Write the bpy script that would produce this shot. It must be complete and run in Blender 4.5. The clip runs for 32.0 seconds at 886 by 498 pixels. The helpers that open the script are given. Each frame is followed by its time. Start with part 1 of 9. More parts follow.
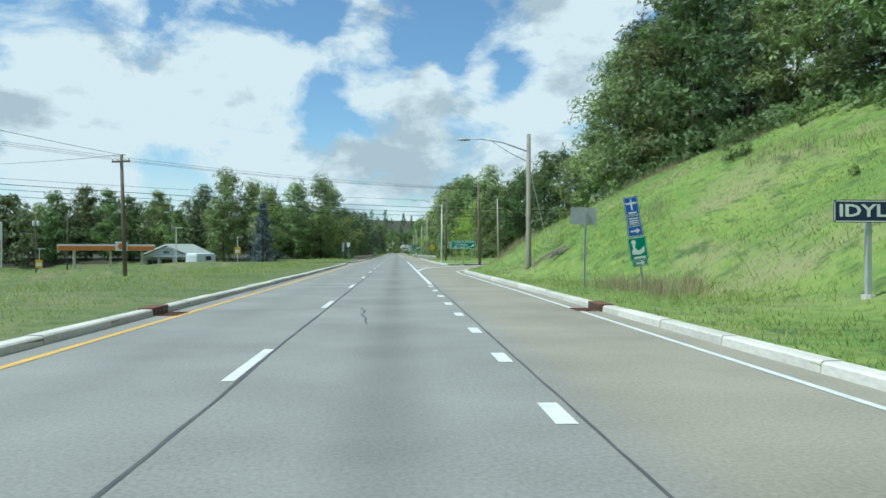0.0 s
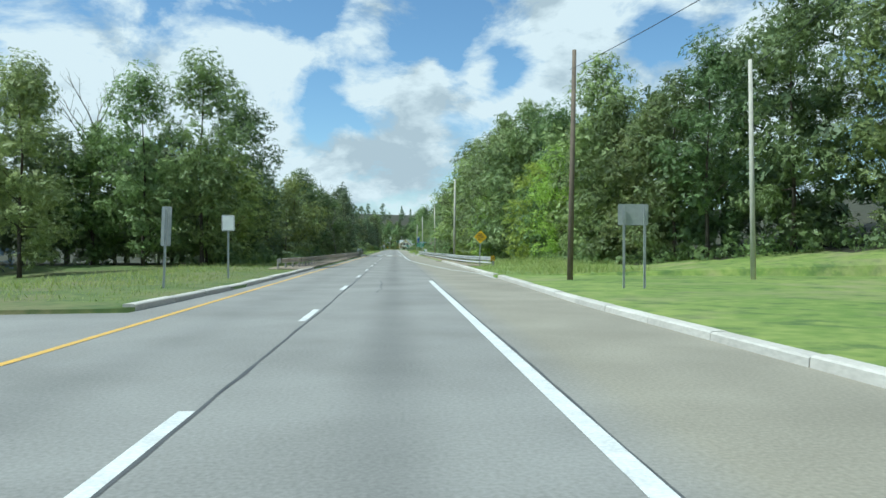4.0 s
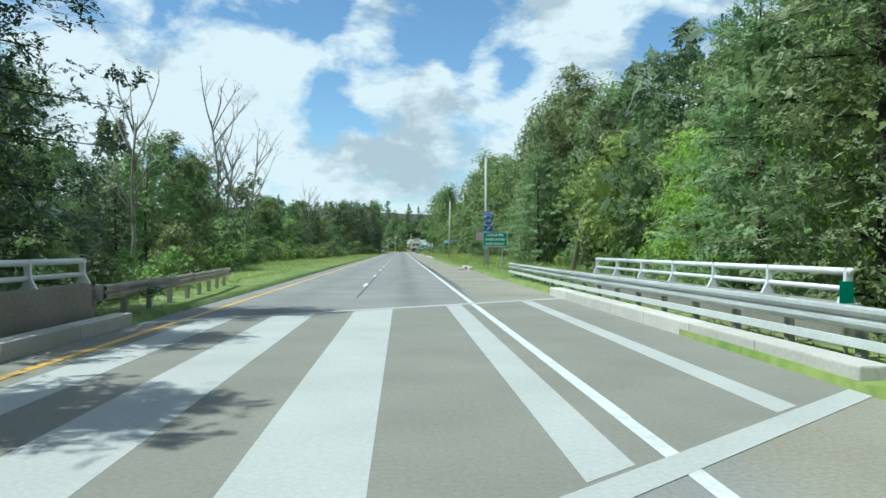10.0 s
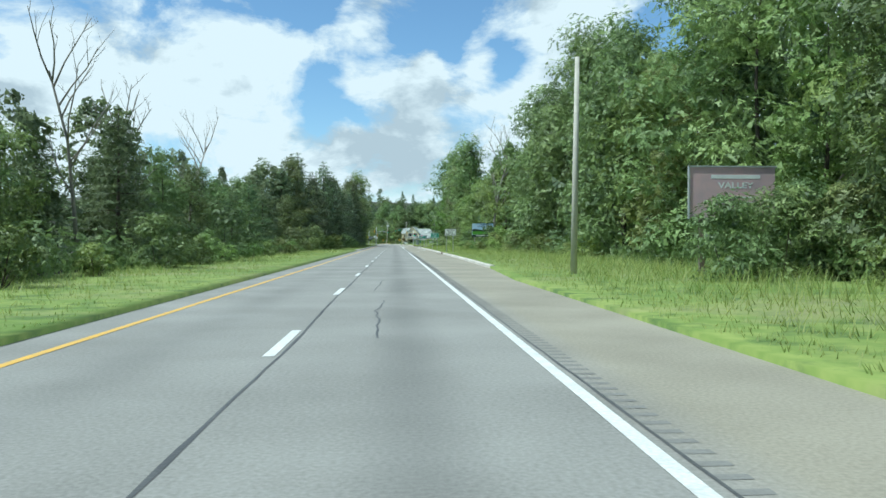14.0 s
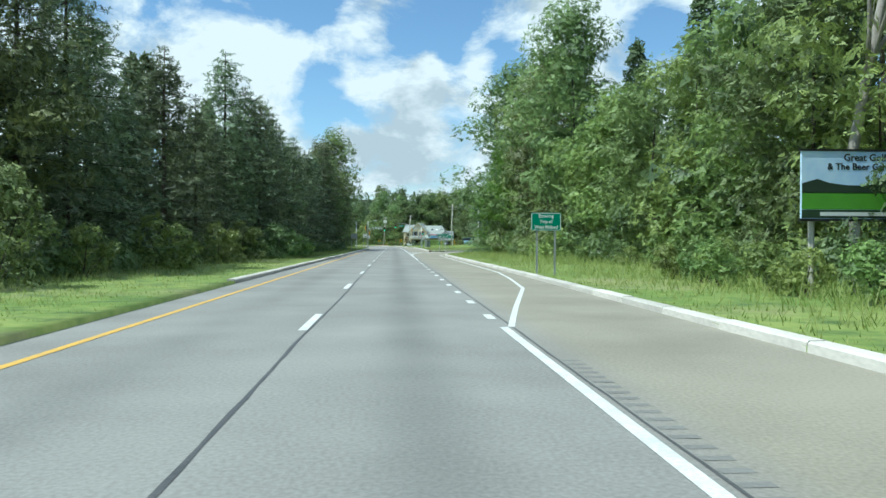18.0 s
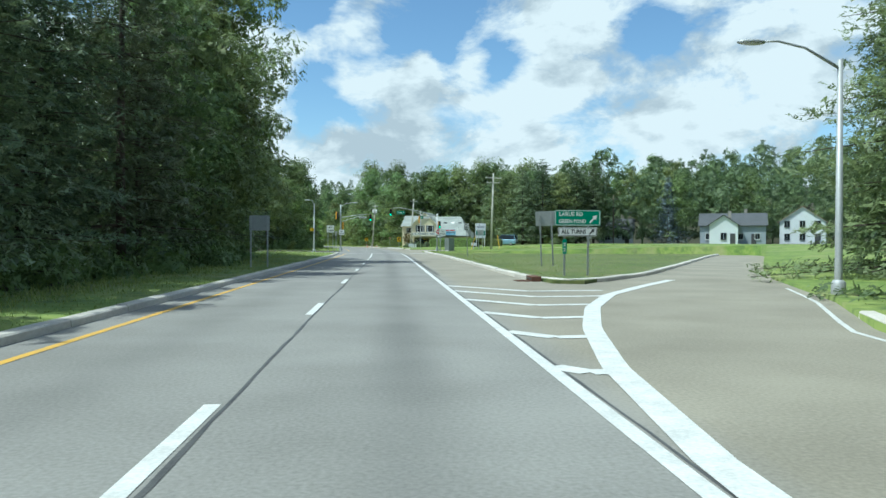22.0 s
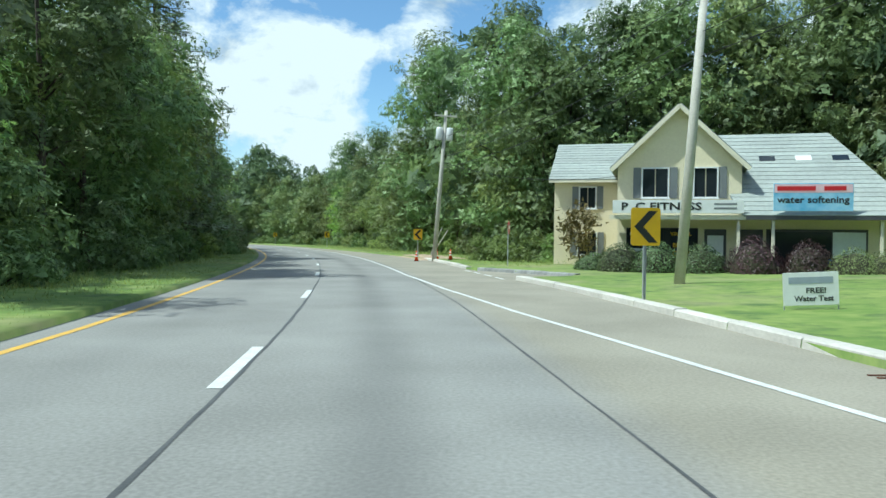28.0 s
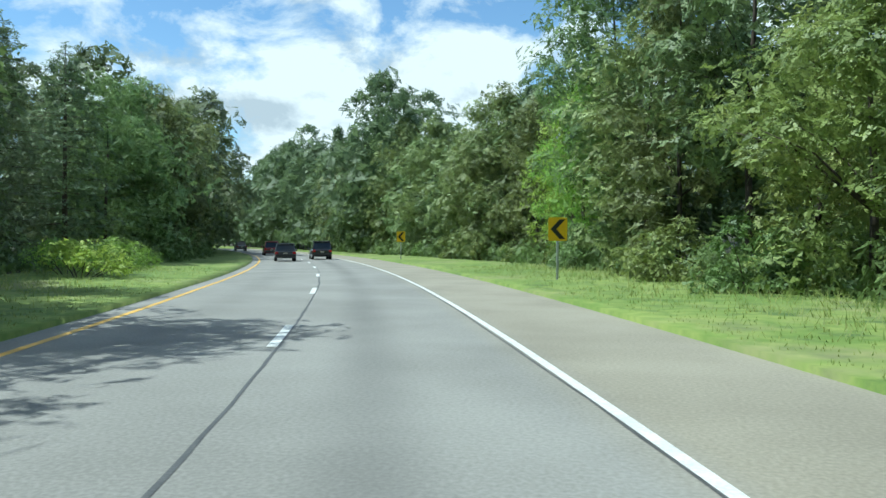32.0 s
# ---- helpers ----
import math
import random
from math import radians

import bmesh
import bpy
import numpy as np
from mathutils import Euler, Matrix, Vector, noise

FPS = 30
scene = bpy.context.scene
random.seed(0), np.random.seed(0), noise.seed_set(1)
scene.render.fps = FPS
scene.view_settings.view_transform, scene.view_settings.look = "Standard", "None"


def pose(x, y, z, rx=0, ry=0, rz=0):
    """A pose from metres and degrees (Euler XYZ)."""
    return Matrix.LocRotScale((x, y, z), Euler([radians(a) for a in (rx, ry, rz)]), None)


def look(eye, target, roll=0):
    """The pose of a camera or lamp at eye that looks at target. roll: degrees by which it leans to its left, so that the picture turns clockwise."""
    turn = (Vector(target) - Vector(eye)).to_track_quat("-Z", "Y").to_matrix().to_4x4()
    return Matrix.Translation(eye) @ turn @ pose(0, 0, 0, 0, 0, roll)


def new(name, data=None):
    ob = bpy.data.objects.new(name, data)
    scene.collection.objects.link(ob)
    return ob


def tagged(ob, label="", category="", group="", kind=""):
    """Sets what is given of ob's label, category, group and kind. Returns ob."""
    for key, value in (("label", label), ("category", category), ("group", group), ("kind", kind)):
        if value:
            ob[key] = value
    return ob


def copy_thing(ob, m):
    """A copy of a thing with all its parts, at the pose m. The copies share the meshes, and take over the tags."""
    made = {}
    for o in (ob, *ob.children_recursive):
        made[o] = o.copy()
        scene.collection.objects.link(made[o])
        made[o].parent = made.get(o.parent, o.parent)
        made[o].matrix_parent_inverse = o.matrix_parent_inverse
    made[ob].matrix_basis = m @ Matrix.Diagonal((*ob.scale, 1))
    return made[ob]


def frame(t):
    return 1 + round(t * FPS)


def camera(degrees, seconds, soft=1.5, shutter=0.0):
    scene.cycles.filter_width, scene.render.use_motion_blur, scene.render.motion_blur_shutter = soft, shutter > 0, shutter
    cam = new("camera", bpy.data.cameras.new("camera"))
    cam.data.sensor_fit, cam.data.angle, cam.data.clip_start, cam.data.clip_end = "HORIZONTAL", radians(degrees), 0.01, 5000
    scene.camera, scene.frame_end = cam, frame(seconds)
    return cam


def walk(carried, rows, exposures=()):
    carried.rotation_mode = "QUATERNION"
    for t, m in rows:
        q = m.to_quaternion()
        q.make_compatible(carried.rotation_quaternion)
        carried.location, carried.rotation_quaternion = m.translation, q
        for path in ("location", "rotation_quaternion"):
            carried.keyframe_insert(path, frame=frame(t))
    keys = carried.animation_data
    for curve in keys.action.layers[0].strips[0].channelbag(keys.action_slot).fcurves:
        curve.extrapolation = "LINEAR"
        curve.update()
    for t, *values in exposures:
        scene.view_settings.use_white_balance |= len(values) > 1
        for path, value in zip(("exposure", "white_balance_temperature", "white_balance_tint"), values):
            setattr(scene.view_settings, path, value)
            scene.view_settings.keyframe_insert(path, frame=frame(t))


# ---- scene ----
# ---- camera and its drive ----
cam = camera(58.85, 32.0)
EYE = 1.55
PATH = [  # seconds, x, y, yaw, pitch, roll
    (0.0, 0.188, 0.00, -3.348, 0.219, 0.114),
    (0.5, 0.162, 11.23, -3.325, 0.094, 0.114),
    (1.0, 0.142, 22.51, -3.294, -0.007, 0.114),
    (1.5, 0.137, 33.83, -3.154, -0.064, 0.083),
    (2.0, 0.132, 45.18, -3.036, -0.098, 0.053),
    (2.5, 0.085, 56.58, -3.317, -0.112, 0.094),
    (3.0, 0.043, 68.02, -3.598, -0.118, 0.135),
    (3.5, 0.067, 79.50, -3.569, -0.107, 0.126),
    (4.0, 0.127, 91.00, -3.496, -0.077, 0.104),
    (4.5, 0.205, 102.54, -3.396, -0.038, 0.076),
    (5.0, 0.282, 114.10, -3.292, 0.000, 0.048),
    (5.5, 0.342, 125.70, -3.202, 0.030, 0.026),
    (6.0, 0.366, 137.33, -3.145, 0.042, 0.017),
    (6.5, 0.333, 148.99, -3.117, 0.025, 0.041),
    (7.0, 0.255, 160.70, -3.095, -0.012, 0.094),
    (7.5, 0.158, 172.44, -3.077, -0.049, 0.146),
    (8.0, 0.071, 184.23, -3.062, -0.066, 0.170),
    (8.5, 0.004, 196.06, -3.047, 0.020, 0.120),
    (9.0, -0.070, 207.94, -3.039, 0.107, 0.069),
    (9.5, -0.193, 219.86, -3.042, 0.090, 0.090),
    (10.0, -0.286, 231.85, -3.051, 0.048, 0.111),
    (10.5, -0.306, 243.89, -3.162, -0.110, 0.105),
    (11.0, -0.314, 255.99, -3.287, -0.282, 0.091),
    (11.5, -0.291, 268.09, -3.311, -0.332, 0.035),
    (12.0, -0.255, 280.11, -3.335, -0.381, -0.035),
    (12.5, -0.233, 292.06, -3.476, -0.578, -0.081),
    (13.0, -0.210, 303.92, -3.596, -0.736, -0.105),
    (13.5, -0.167, 315.71, -3.564, -0.660, -0.066),
    (14.0, -0.138, 327.42, -3.532, -0.580, -0.010),
    (14.5, -0.140, 339.10, -3.534, -0.574, 0.026),
    (15.0, -0.146, 350.82, -3.539, -0.570, 0.061),
    (15.5, -0.155, 362.57, -3.546, -0.568, 0.094),
    (16.0, -0.166, 374.36, -3.555, -0.565, 0.123),
    (16.5, -0.178, 386.18, -3.563, -0.562, 0.145),
    (17.0, -0.190, 398.04, -3.572, -0.556, 0.159),
    (17.5, -0.211, 409.92, -3.579, -0.539, 0.165),
    (18.0, -0.242, 421.79, -3.586, -0.509, 0.170),
    (18.5, -0.270, 433.67, -3.595, -0.481, 0.174),
    (19.0, -0.286, 445.54, -3.609, -0.468, 0.180),
    (19.5, -0.292, 457.41, -3.650, -0.476, 0.198),
    (20.0, -0.296, 469.28, -3.724, -0.494, 0.228),
    (20.5, -0.299, 481.13, -3.811, -0.516, 0.254),
    (21.0, -0.300, 492.96, -3.886, -0.534, 0.266),
    (21.5, -0.267, 504.74, -3.956, -0.546, 0.238),
    (22.0, -0.187, 516.50, -4.029, -0.556, 0.177),
    (22.5, -0.087, 528.22, -4.088, -0.568, 0.114),
    (23.0, 0.006, 539.91, -4.113, -0.583, 0.084),
    (23.5, 0.095, 551.61, -4.114, -0.620, 0.081),
    (24.0, 0.173, 563.36, -4.115, -0.667, 0.080),
    (24.5, 0.232, 575.18, -3.960, -0.708, 0.092),
    (25.0, 0.262, 587.05, -3.667, -0.739, 0.120),
    (25.5, 0.104, 598.96, -3.352, -0.754, 0.200),
    (26.0, -0.184, 610.85, -2.933, -0.761, 0.283),
    (26.5, -0.498, 622.74, -2.204, -0.685, 0.309),
    (27.0, -0.959, 634.61, -1.476, -0.610, 0.335),
    (27.5, -1.602, 646.46, -0.245, -0.652, 0.510),
    (28.0, -2.473, 658.28, 0.986, -0.695, 0.685),
    (28.5, -3.610, 670.08, 2.409, -0.726, 0.274),
    (29.0, -5.060, 681.84, 3.832, -0.757, -0.136),
    (29.5, -6.828, 693.56, 5.158, -0.676, -0.010),
    (30.0, -8.919, 705.23, 6.484, -0.594, 0.116),
    (30.5, -11.344, 716.82, 8.124, -0.569, 0.092),
    (31.0, -14.113, 728.33, 9.764, -0.543, 0.068),
    (31.5, -17.194, 739.75, 11.249, -0.491, 0.098),
    (32.0, -20.548, 751.07, 12.735, -0.438, 0.128),
]
walk(cam, [(t, look((x, y, EYE), (x - math.sin(radians(w)) * math.cos(radians(p)),
                                  y + math.cos(radians(w)) * math.cos(radians(p)),
                                  EYE + math.sin(radians(p))), r)) for t, x, y, w, p, r in PATH],
     exposures=[(0, -0.11, 5580, -8), (3.5, -0.08, 5580, -8), (6, 0.10, 5580, -8), (8.5, 0.10, 5580, -8), (10, 0.0, 5580, -8), (12, 0.04, 5580, -8), (14, 0.04, 5580, -8), (17, 0.10, 5580, -8), (20, 0.08, 5580, -8), (23, -0.03, 5580, -8), (25.5, -0.11, 5580, -8), (28, 0.15, 5580, -8), (32, 0.2, 5580, -8)])

# ---- world, sun ----
SUN_DIR = Vector((-0.88, -0.24, 1.60)).normalized()   # towards the sun
sun_elev = math.asin(SUN_DIR.z)
sun_az = math.atan2(SUN_DIR.x, SUN_DIR.y)


def nd(tree, kind, **props):
    n = tree.nodes.new(kind)
    for k, v in props.items():
        if k == "op":
            n.operation = v
        elif k == "blend":
            n.blend_type = v
        elif k == "dtype":
            n.data_type = v
        else:
            n.inputs[k.replace("_", " ")].default_value = v
    return n


# heaps (and gaps) of the cloud cover: azimuth, height, size in degrees, and how much
CLOUDS = ((1.8, 11.2, 3.4, 0.20), (6.0, 10.3, 2.6, 0.18), (-2.6, 14.8, 3.8, 0.17), (-8, 13, 4.5, 0.11), (-14, 11, 6.0, 0.14), (-22, 13, 9.0, 0.10), (-10, 8, 5.0, 0.13),
          (12, 16.3, 5.0, 0.20), (11.5, 10.5, 4.2, 0.14), (2, 6, 6.0, 0.20), (-5, 5.5, 5.0, 0.17), (9, 6, 6.0, 0.17), (-22, 6, 8.0, 0.14), (24, 12, 8.0, 0.14), (30, 9, 8.0, 0.12), (20, 7, 6.0, 0.15),
          (-5.6, 11.0, 2.8, -0.22), (-3.2, 9.3, 2.0, -0.14), (4.9, 15.3, 2.8, -0.24), (3.8, 13.2, 1.8, -0.15), (8.6, 13.0, 2.2, -0.15), (-6, 17.5, 2.5, -0.15), (18.5, 15, 3.5, -0.20), (-18, 17.5, 4.0, -0.10))


def make_world():
    w = bpy.data.worlds.new("sky")
    scene.world = w
    w.use_nodes = True
    t = w.node_tree
    t.nodes.clear()
    L = t.links.new
    out = t.nodes.new("ShaderNodeOutputWorld")
    sky = t.nodes.new("ShaderNodeTexSky")
    sky.sky_type = "NISHITA"
    sky.sun_disc = False
    sky.sun_elevation = sun_elev
    sky.sun_rotation = sun_az
    sky.air_density = 1.0
    sky.dust_density = 0.15
    sky.ozone_density = 3.0
    bg = t.nodes.new("ShaderNodeBackground")
    bg.inputs["Strength"].default_value = 0.135
    L(sky.outputs["Color"], bg.inputs["Color"])
    # cumulus: broken noise over the whole sky, with the larger heaps that stand ahead
    co = t.nodes.new("ShaderNodeTexCoord")
    sep = t.nodes.new("ShaderNodeSeparateXYZ")
    L(co.outputs["Generated"], sep.inputs[0])
    flat = t.nodes.new("ShaderNodeVectorMath")
    flat.operation = "MULTIPLY"
    flat.inputs[1].default_value = (1.0, 1.0, 1.75)
    L(co.outputs["Generated"], flat.inputs[0])
    n1 = t.nodes.new("ShaderNodeTexNoise")
    n1.inputs["Scale"].default_value = 8.0
    n1.inputs["Detail"].default_value = 12.0
    n1.inputs["Roughness"].default_value = 0.61
    n1.inputs["Distortion"].default_value = 0.25
    L(flat.outputs[0], n1.inputs["Vector"])
    total = n1.outputs["Fac"]
    warp = t.nodes.new("ShaderNodeTexNoise")
    warp.inputs["Scale"].default_value = 9.0
    warp.inputs["Detail"].default_value = 5.0
    L(flat.outputs[0], warp.inputs["Vector"])
    wsub = nd(t, "ShaderNodeVectorMath", op="SUBTRACT")
    L(warp.outputs["Color"], wsub.inputs[0])
    wsub.inputs[1].default_value = (0.5, 0.5, 0.5)
    wsc = nd(t, "ShaderNodeVectorMath", op="MULTIPLY")
    L(wsub.outputs[0], wsc.inputs[0])
    wsc.inputs[1].default_value = (0.085, 0.085, 0.085)
    bent = nd(t, "ShaderNodeVectorMath", op="ADD")
    L(co.outputs["Generated"], bent.inputs[0])
    L(wsc.outputs[0], bent.inputs[1])
    for az, el, size, gain in CLOUDS:
        c = Vector((math.sin(radians(az)) * math.cos(radians(el)), math.cos(radians(az)) * math.cos(radians(el)), math.sin(radians(el))))
        dist = nd(t, "ShaderNodeVectorMath", op="DISTANCE")
        L(bent.outputs[0], dist.inputs[0])
        dist.inputs[1].default_value = c
        bump = t.nodes.new("ShaderNodeMapRange")
        bump.interpolation_type = "SMOOTHSTEP"
        bump.inputs["From Min"].default_value, bump.inputs["From Max"].default_value = 0.0, radians(size)
        bump.inputs["To Min"].default_value, bump.inputs["To Max"].default_value = gain, 0.0
        L(dist.outputs["Value"], bump.inputs["Value"])
        s2 = nd(t, "ShaderNodeMath", op="ADD")
        L(total, s2.inputs[0])
        L(bump.outputs[0], s2.inputs[1])
        total = s2.outputs[0]
    ramp = t.nodes.new("ShaderNodeValToRGB")
    ramp.color_ramp.elements[0].position = 0.44
    ramp.color_ramp.elements[1].position = 0.60
    L(total, ramp.inputs[0])
    # more cloud and haze towards the horizon
    low = nd(t, "ShaderNodeMapRange")
    low.inputs["From Min"].default_value = 0.0
    low.inputs["From Max"].default_value = 0.13
    low.inputs["To Min"].default_value = 0.85
    low.inputs["To Max"].default_value = 0.0
    L(sep.outputs["Z"], low.inputs["Value"])
    cover = nd(t, "ShaderNodeMath", op="MAXIMUM")
    L(ramp.outputs["Color"], cover.inputs[0])
    L(low.outputs[0], cover.inputs[1])
    # grey undersides against white tops
    n2 = t.nodes.new("ShaderNodeTexNoise")
    n2.inputs["Scale"].default_value = 6.0
    n2.inputs["Detail"].default_value = 6.0
    shift2 = nd(t, "ShaderNodeVectorMath", op="ADD")
    L(flat.outputs[0], shift2.inputs[0])
    shift2.inputs[1].default_value = (3.25, 7.45, 0.3)
    L(shift2.outputs[0], n2.inputs["Vector"])
    # thicker cloud overhead shades what lies under it
    lift = nd(t, "ShaderNodeVectorMath", op="ADD")
    L(flat.outputs[0], lift.inputs[0])
    lift.inputs[1].default_value = (-0.03, 0.0, 0.055)
    n3 = t.nodes.new("ShaderNodeTexNoise")
    n3.inputs["Scale"].default_value = 7.0
    n3.inputs["Detail"].default_value = 7.0
    n3.inputs["Roughness"].default_value = 0.55
    n3.inputs["Distortion"].default_value = 0.25
    L(lift.outputs[0], n3.inputs["Vector"])
    under = nd(t, "ShaderNodeMath", op="SUBTRACT")
    L(n1.outputs["Fac"], under.inputs[0])
    L(n3.outputs["Fac"], under.inputs[1])
    mixed2 = nd(t, "ShaderNodeMath", op="ADD")
    half = nd(t, "ShaderNodeMath", op="MULTIPLY")
    half.inputs[1].default_value = 0.75
    L(under.outputs[0], half.inputs[0])
    L(half.outputs[0], mixed2.inputs[0])
    L(n2.outputs["Fac"], mixed2.inputs[1])
    ramp2 = t.nodes.new("ShaderNodeValToRGB")
    ramp2.color_ramp.elements[0].position = 0.39
    ramp2.color_ramp.elements[0].color = (0.60, 0.64, 0.70, 1)
    ramp2.color_ramp.elements[1].position = 0.52
    ramp2.color_ramp.elements[1].color = (0.965, 0.97, 1.0, 1)
    L(mixed2.outputs[0], ramp2.inputs[0])
    cloud = t.nodes.new("ShaderNodeBackground")
    cloud.inputs["Strength"].default_value = 0.89
    L(ramp2.outputs["Color"], cloud.inputs["Color"])
    mix = t.nodes.new("ShaderNodeMixShader")
    L(cover.outputs[0], mix.inputs[0])
    L(bg.outputs[0], mix.inputs[1])
    L(cloud.outputs[0], mix.inputs[2])
    L(mix.outputs[0], out.inputs["Surface"])


make_world()
sun = new("sun", bpy.data.lights.new("sun", "SUN"))
sun.data.energy = 5.0
sun.data.angle = radians(0.53)
sun.data.color = (1.0, 0.955, 0.88)
sun.matrix_world = look(SUN_DIR * 500, (0, 0, 0))

# ---- materials ----
def material(name, a, b=None, rough=0.7, fine=40.0, coarse=1.5, bump=0.15, metal=0.0, spread=0.0, uv=False, amount=0.5):
    """Two-scale mottled surface between the colours a and b; spread varies it from object to object."""
    b = b or tuple(c * 0.75 for c in a)
    m = bpy.data.materials.new(name)
    m.use_nodes = True
    t = m.node_tree
    p = t.nodes["Principled BSDF"]
    L = t.links.new
    co = t.nodes.new("ShaderNodeTexCoord")
    big, small = t.nodes.new("ShaderNodeTexNoise"), t.nodes.new("ShaderNodeTexNoise")
    big.inputs["Scale"].default_value, small.inputs["Scale"].default_value = coarse, fine
    big.inputs["Detail"].default_value, small.inputs["Detail"].default_value = 5, 3
    for n in (big, small):
        L(co.outputs["Object"], n.inputs["Vector"])
    s = nd(t, "ShaderNodeMath", op="ADD")
    L(big.outputs["Fac"], s.inputs[0])
    L(small.outputs["Fac"], s.inputs[1])
    rng = t.nodes.new("ShaderNodeMapRange")
    rng.inputs["From Min"].default_value = 1.0 - 0.45 * (1.2 - amount)
    rng.inputs["From Max"].default_value = 1.0 + 0.45 * (1.2 - amount)
    L(s.outputs[0], rng.inputs["Value"])
    mix = nd(t, "ShaderNodeMix", dtype="RGBA")
    mix.inputs[6].default_value, mix.inputs[7].default_value = (*a, 1), (*b, 1)
    L(rng.outputs[0], mix.inputs[0])
    colour = mix.outputs[2]
    if spread:
        info = t.nodes.new("ShaderNodeObjectInfo")
        hsv = t.nodes.new("ShaderNodeHueSaturation")
        v = t.nodes.new("ShaderNodeMapRange")
        v.inputs["To Min"].default_value, v.inputs["To Max"].default_value = 1 - spread, 1 + spread
        L(info.outputs["Random"], v.inputs["Value"])
        L(v.outputs[0], hsv.inputs["Value"])
        L(colour, hsv.inputs["Color"])
        colour = hsv.outputs[0]
    L(colour, p.inputs["Base Color"])
    p.inputs["Roughness"].default_value = rough
    p.inputs["Metallic"].default_value = metal
    if bump:
        bp = t.nodes.new("ShaderNodeBump")
        bp.inputs["Strength"].default_value = bump
        bp.inputs["Distance"].default_value = 0.02
        L(small.outputs["Fac"], bp.inputs["Height"])
        L(bp.outputs[0], p.inputs["Normal"])
    return m


def leaf_material(name, a, b, through_light=0.35, spread=0.36, leaflets=0.0, fill=0.5):
    """Leaves: colour varies by leaf and by tree, and some light passes through."""
    m = bpy.data.materials.new(name)
    m.use_nodes = True
    t = m.node_tree
    L = t.links.new
    p, out = t.nodes["Principled BSDF"], t.nodes["Material Output"]
    geo, info = t.nodes.new("ShaderNodeNewGeometry"), t.nodes.new("ShaderNodeObjectInfo")
    co, n = t.nodes.new("ShaderNodeTexCoord"), t.nodes.new("ShaderNodeTexNoise")
    n.inputs["Scale"].default_value = 0.55
    n.inputs["Detail"].default_value = 3
    L(co.outputs["Object"], n.inputs["Vector"])
    avg = nd(t, "ShaderNodeMath", op="ADD")
    half = nd(t, "ShaderNodeMath", op="MULTIPLY")
    half.inputs[1].default_value = 0.55
    L(geo.outputs["Random Per Island"], half.inputs[0])
    L(half.outputs[0], avg.inputs[0])
    L(n.outputs["Fac"], avg.inputs[1])
    rng = t.nodes.new("ShaderNodeMapRange")
    rng.inputs["From Min"].default_value, rng.inputs["From Max"].default_value = 0.36, 0.98
    L(avg.outputs[0], rng.inputs["Value"])
    mix = nd(t, "ShaderNodeMix", dtype="RGBA")
    mix.inputs[6].default_value, mix.inputs[7].default_value = (*a, 1), (*b, 1)
    L(rng.outputs[0], mix.inputs[0])
    hsv = t.nodes.new("ShaderNodeHueSaturation")
    v = t.nodes.new("ShaderNodeMapRange")
    v.inputs["To Min"].default_value, v.inputs["To Max"].default_value = 1 - spread, 1 + spread
    h = t.nodes.new("ShaderNodeMapRange")
    h.inputs["To Min"].default_value, h.inputs["To Max"].default_value = 0.468, 0.522
    mul = nd(t, "ShaderNodeMath", op="MULTIPLY")
    mul.inputs[1].default_value = 7.31
    L(info.outputs["Random"], mul.inputs[0])
    frac = nd(t, "ShaderNodeMath", op="FRACT")
    L(mul.outputs[0], frac.inputs[0])
    L(frac.outputs[0], v.inputs["Value"])
    L(info.outputs["Random"], h.inputs["Value"])
    L(v.outputs[0], hsv.inputs["Value"])
    L(h.outputs[0], hsv.inputs["Hue"])
    L(mix.outputs[2], hsv.inputs["Color"])
    L(hsv.outputs[0], p.inputs["Base Color"])
    p.inputs["Roughness"].default_value = 0.55
    tr = t.nodes.new("ShaderNodeBsdfTranslucent")
    L(hsv.outputs[0], tr.inputs["Color"])
    ms = t.nodes.new("ShaderNodeMixShader")
    ms.inputs[0].default_value = through_light
    L(p.outputs[0], ms.inputs[1])
    L(tr.outputs[0], ms.inputs[2])
    L(ms.outputs[0], out.inputs["Surface"])
    if leaflets:
        # each spray is cut up into small leaflets with gaps between them
        vor = t.nodes.new("ShaderNodeTexVoronoi")
        vor.inputs["Scale"].default_value = leaflets
        vor.inputs["Randomness"].default_value = 1.0
        L(co.outputs["Object"], vor.inputs["Vector"])
        lim = nd(t, "ShaderNodeMath", op="GREATER_THAN")
        L(vor.outputs["Distance"], lim.inputs[0])
        lim.inputs[1].default_value = fill
        gap = t.nodes.new("ShaderNodeBsdfTransparent")
        cut = t.nodes.new("ShaderNodeMixShader")
        L(lim.outputs[0], cut.inputs[0])
        L(ms.outputs[0], cut.inputs[1])
        L(gap.outputs[0], cut.inputs[2])
        L(cut.outputs[0], out.inputs["Surface"])
    return m


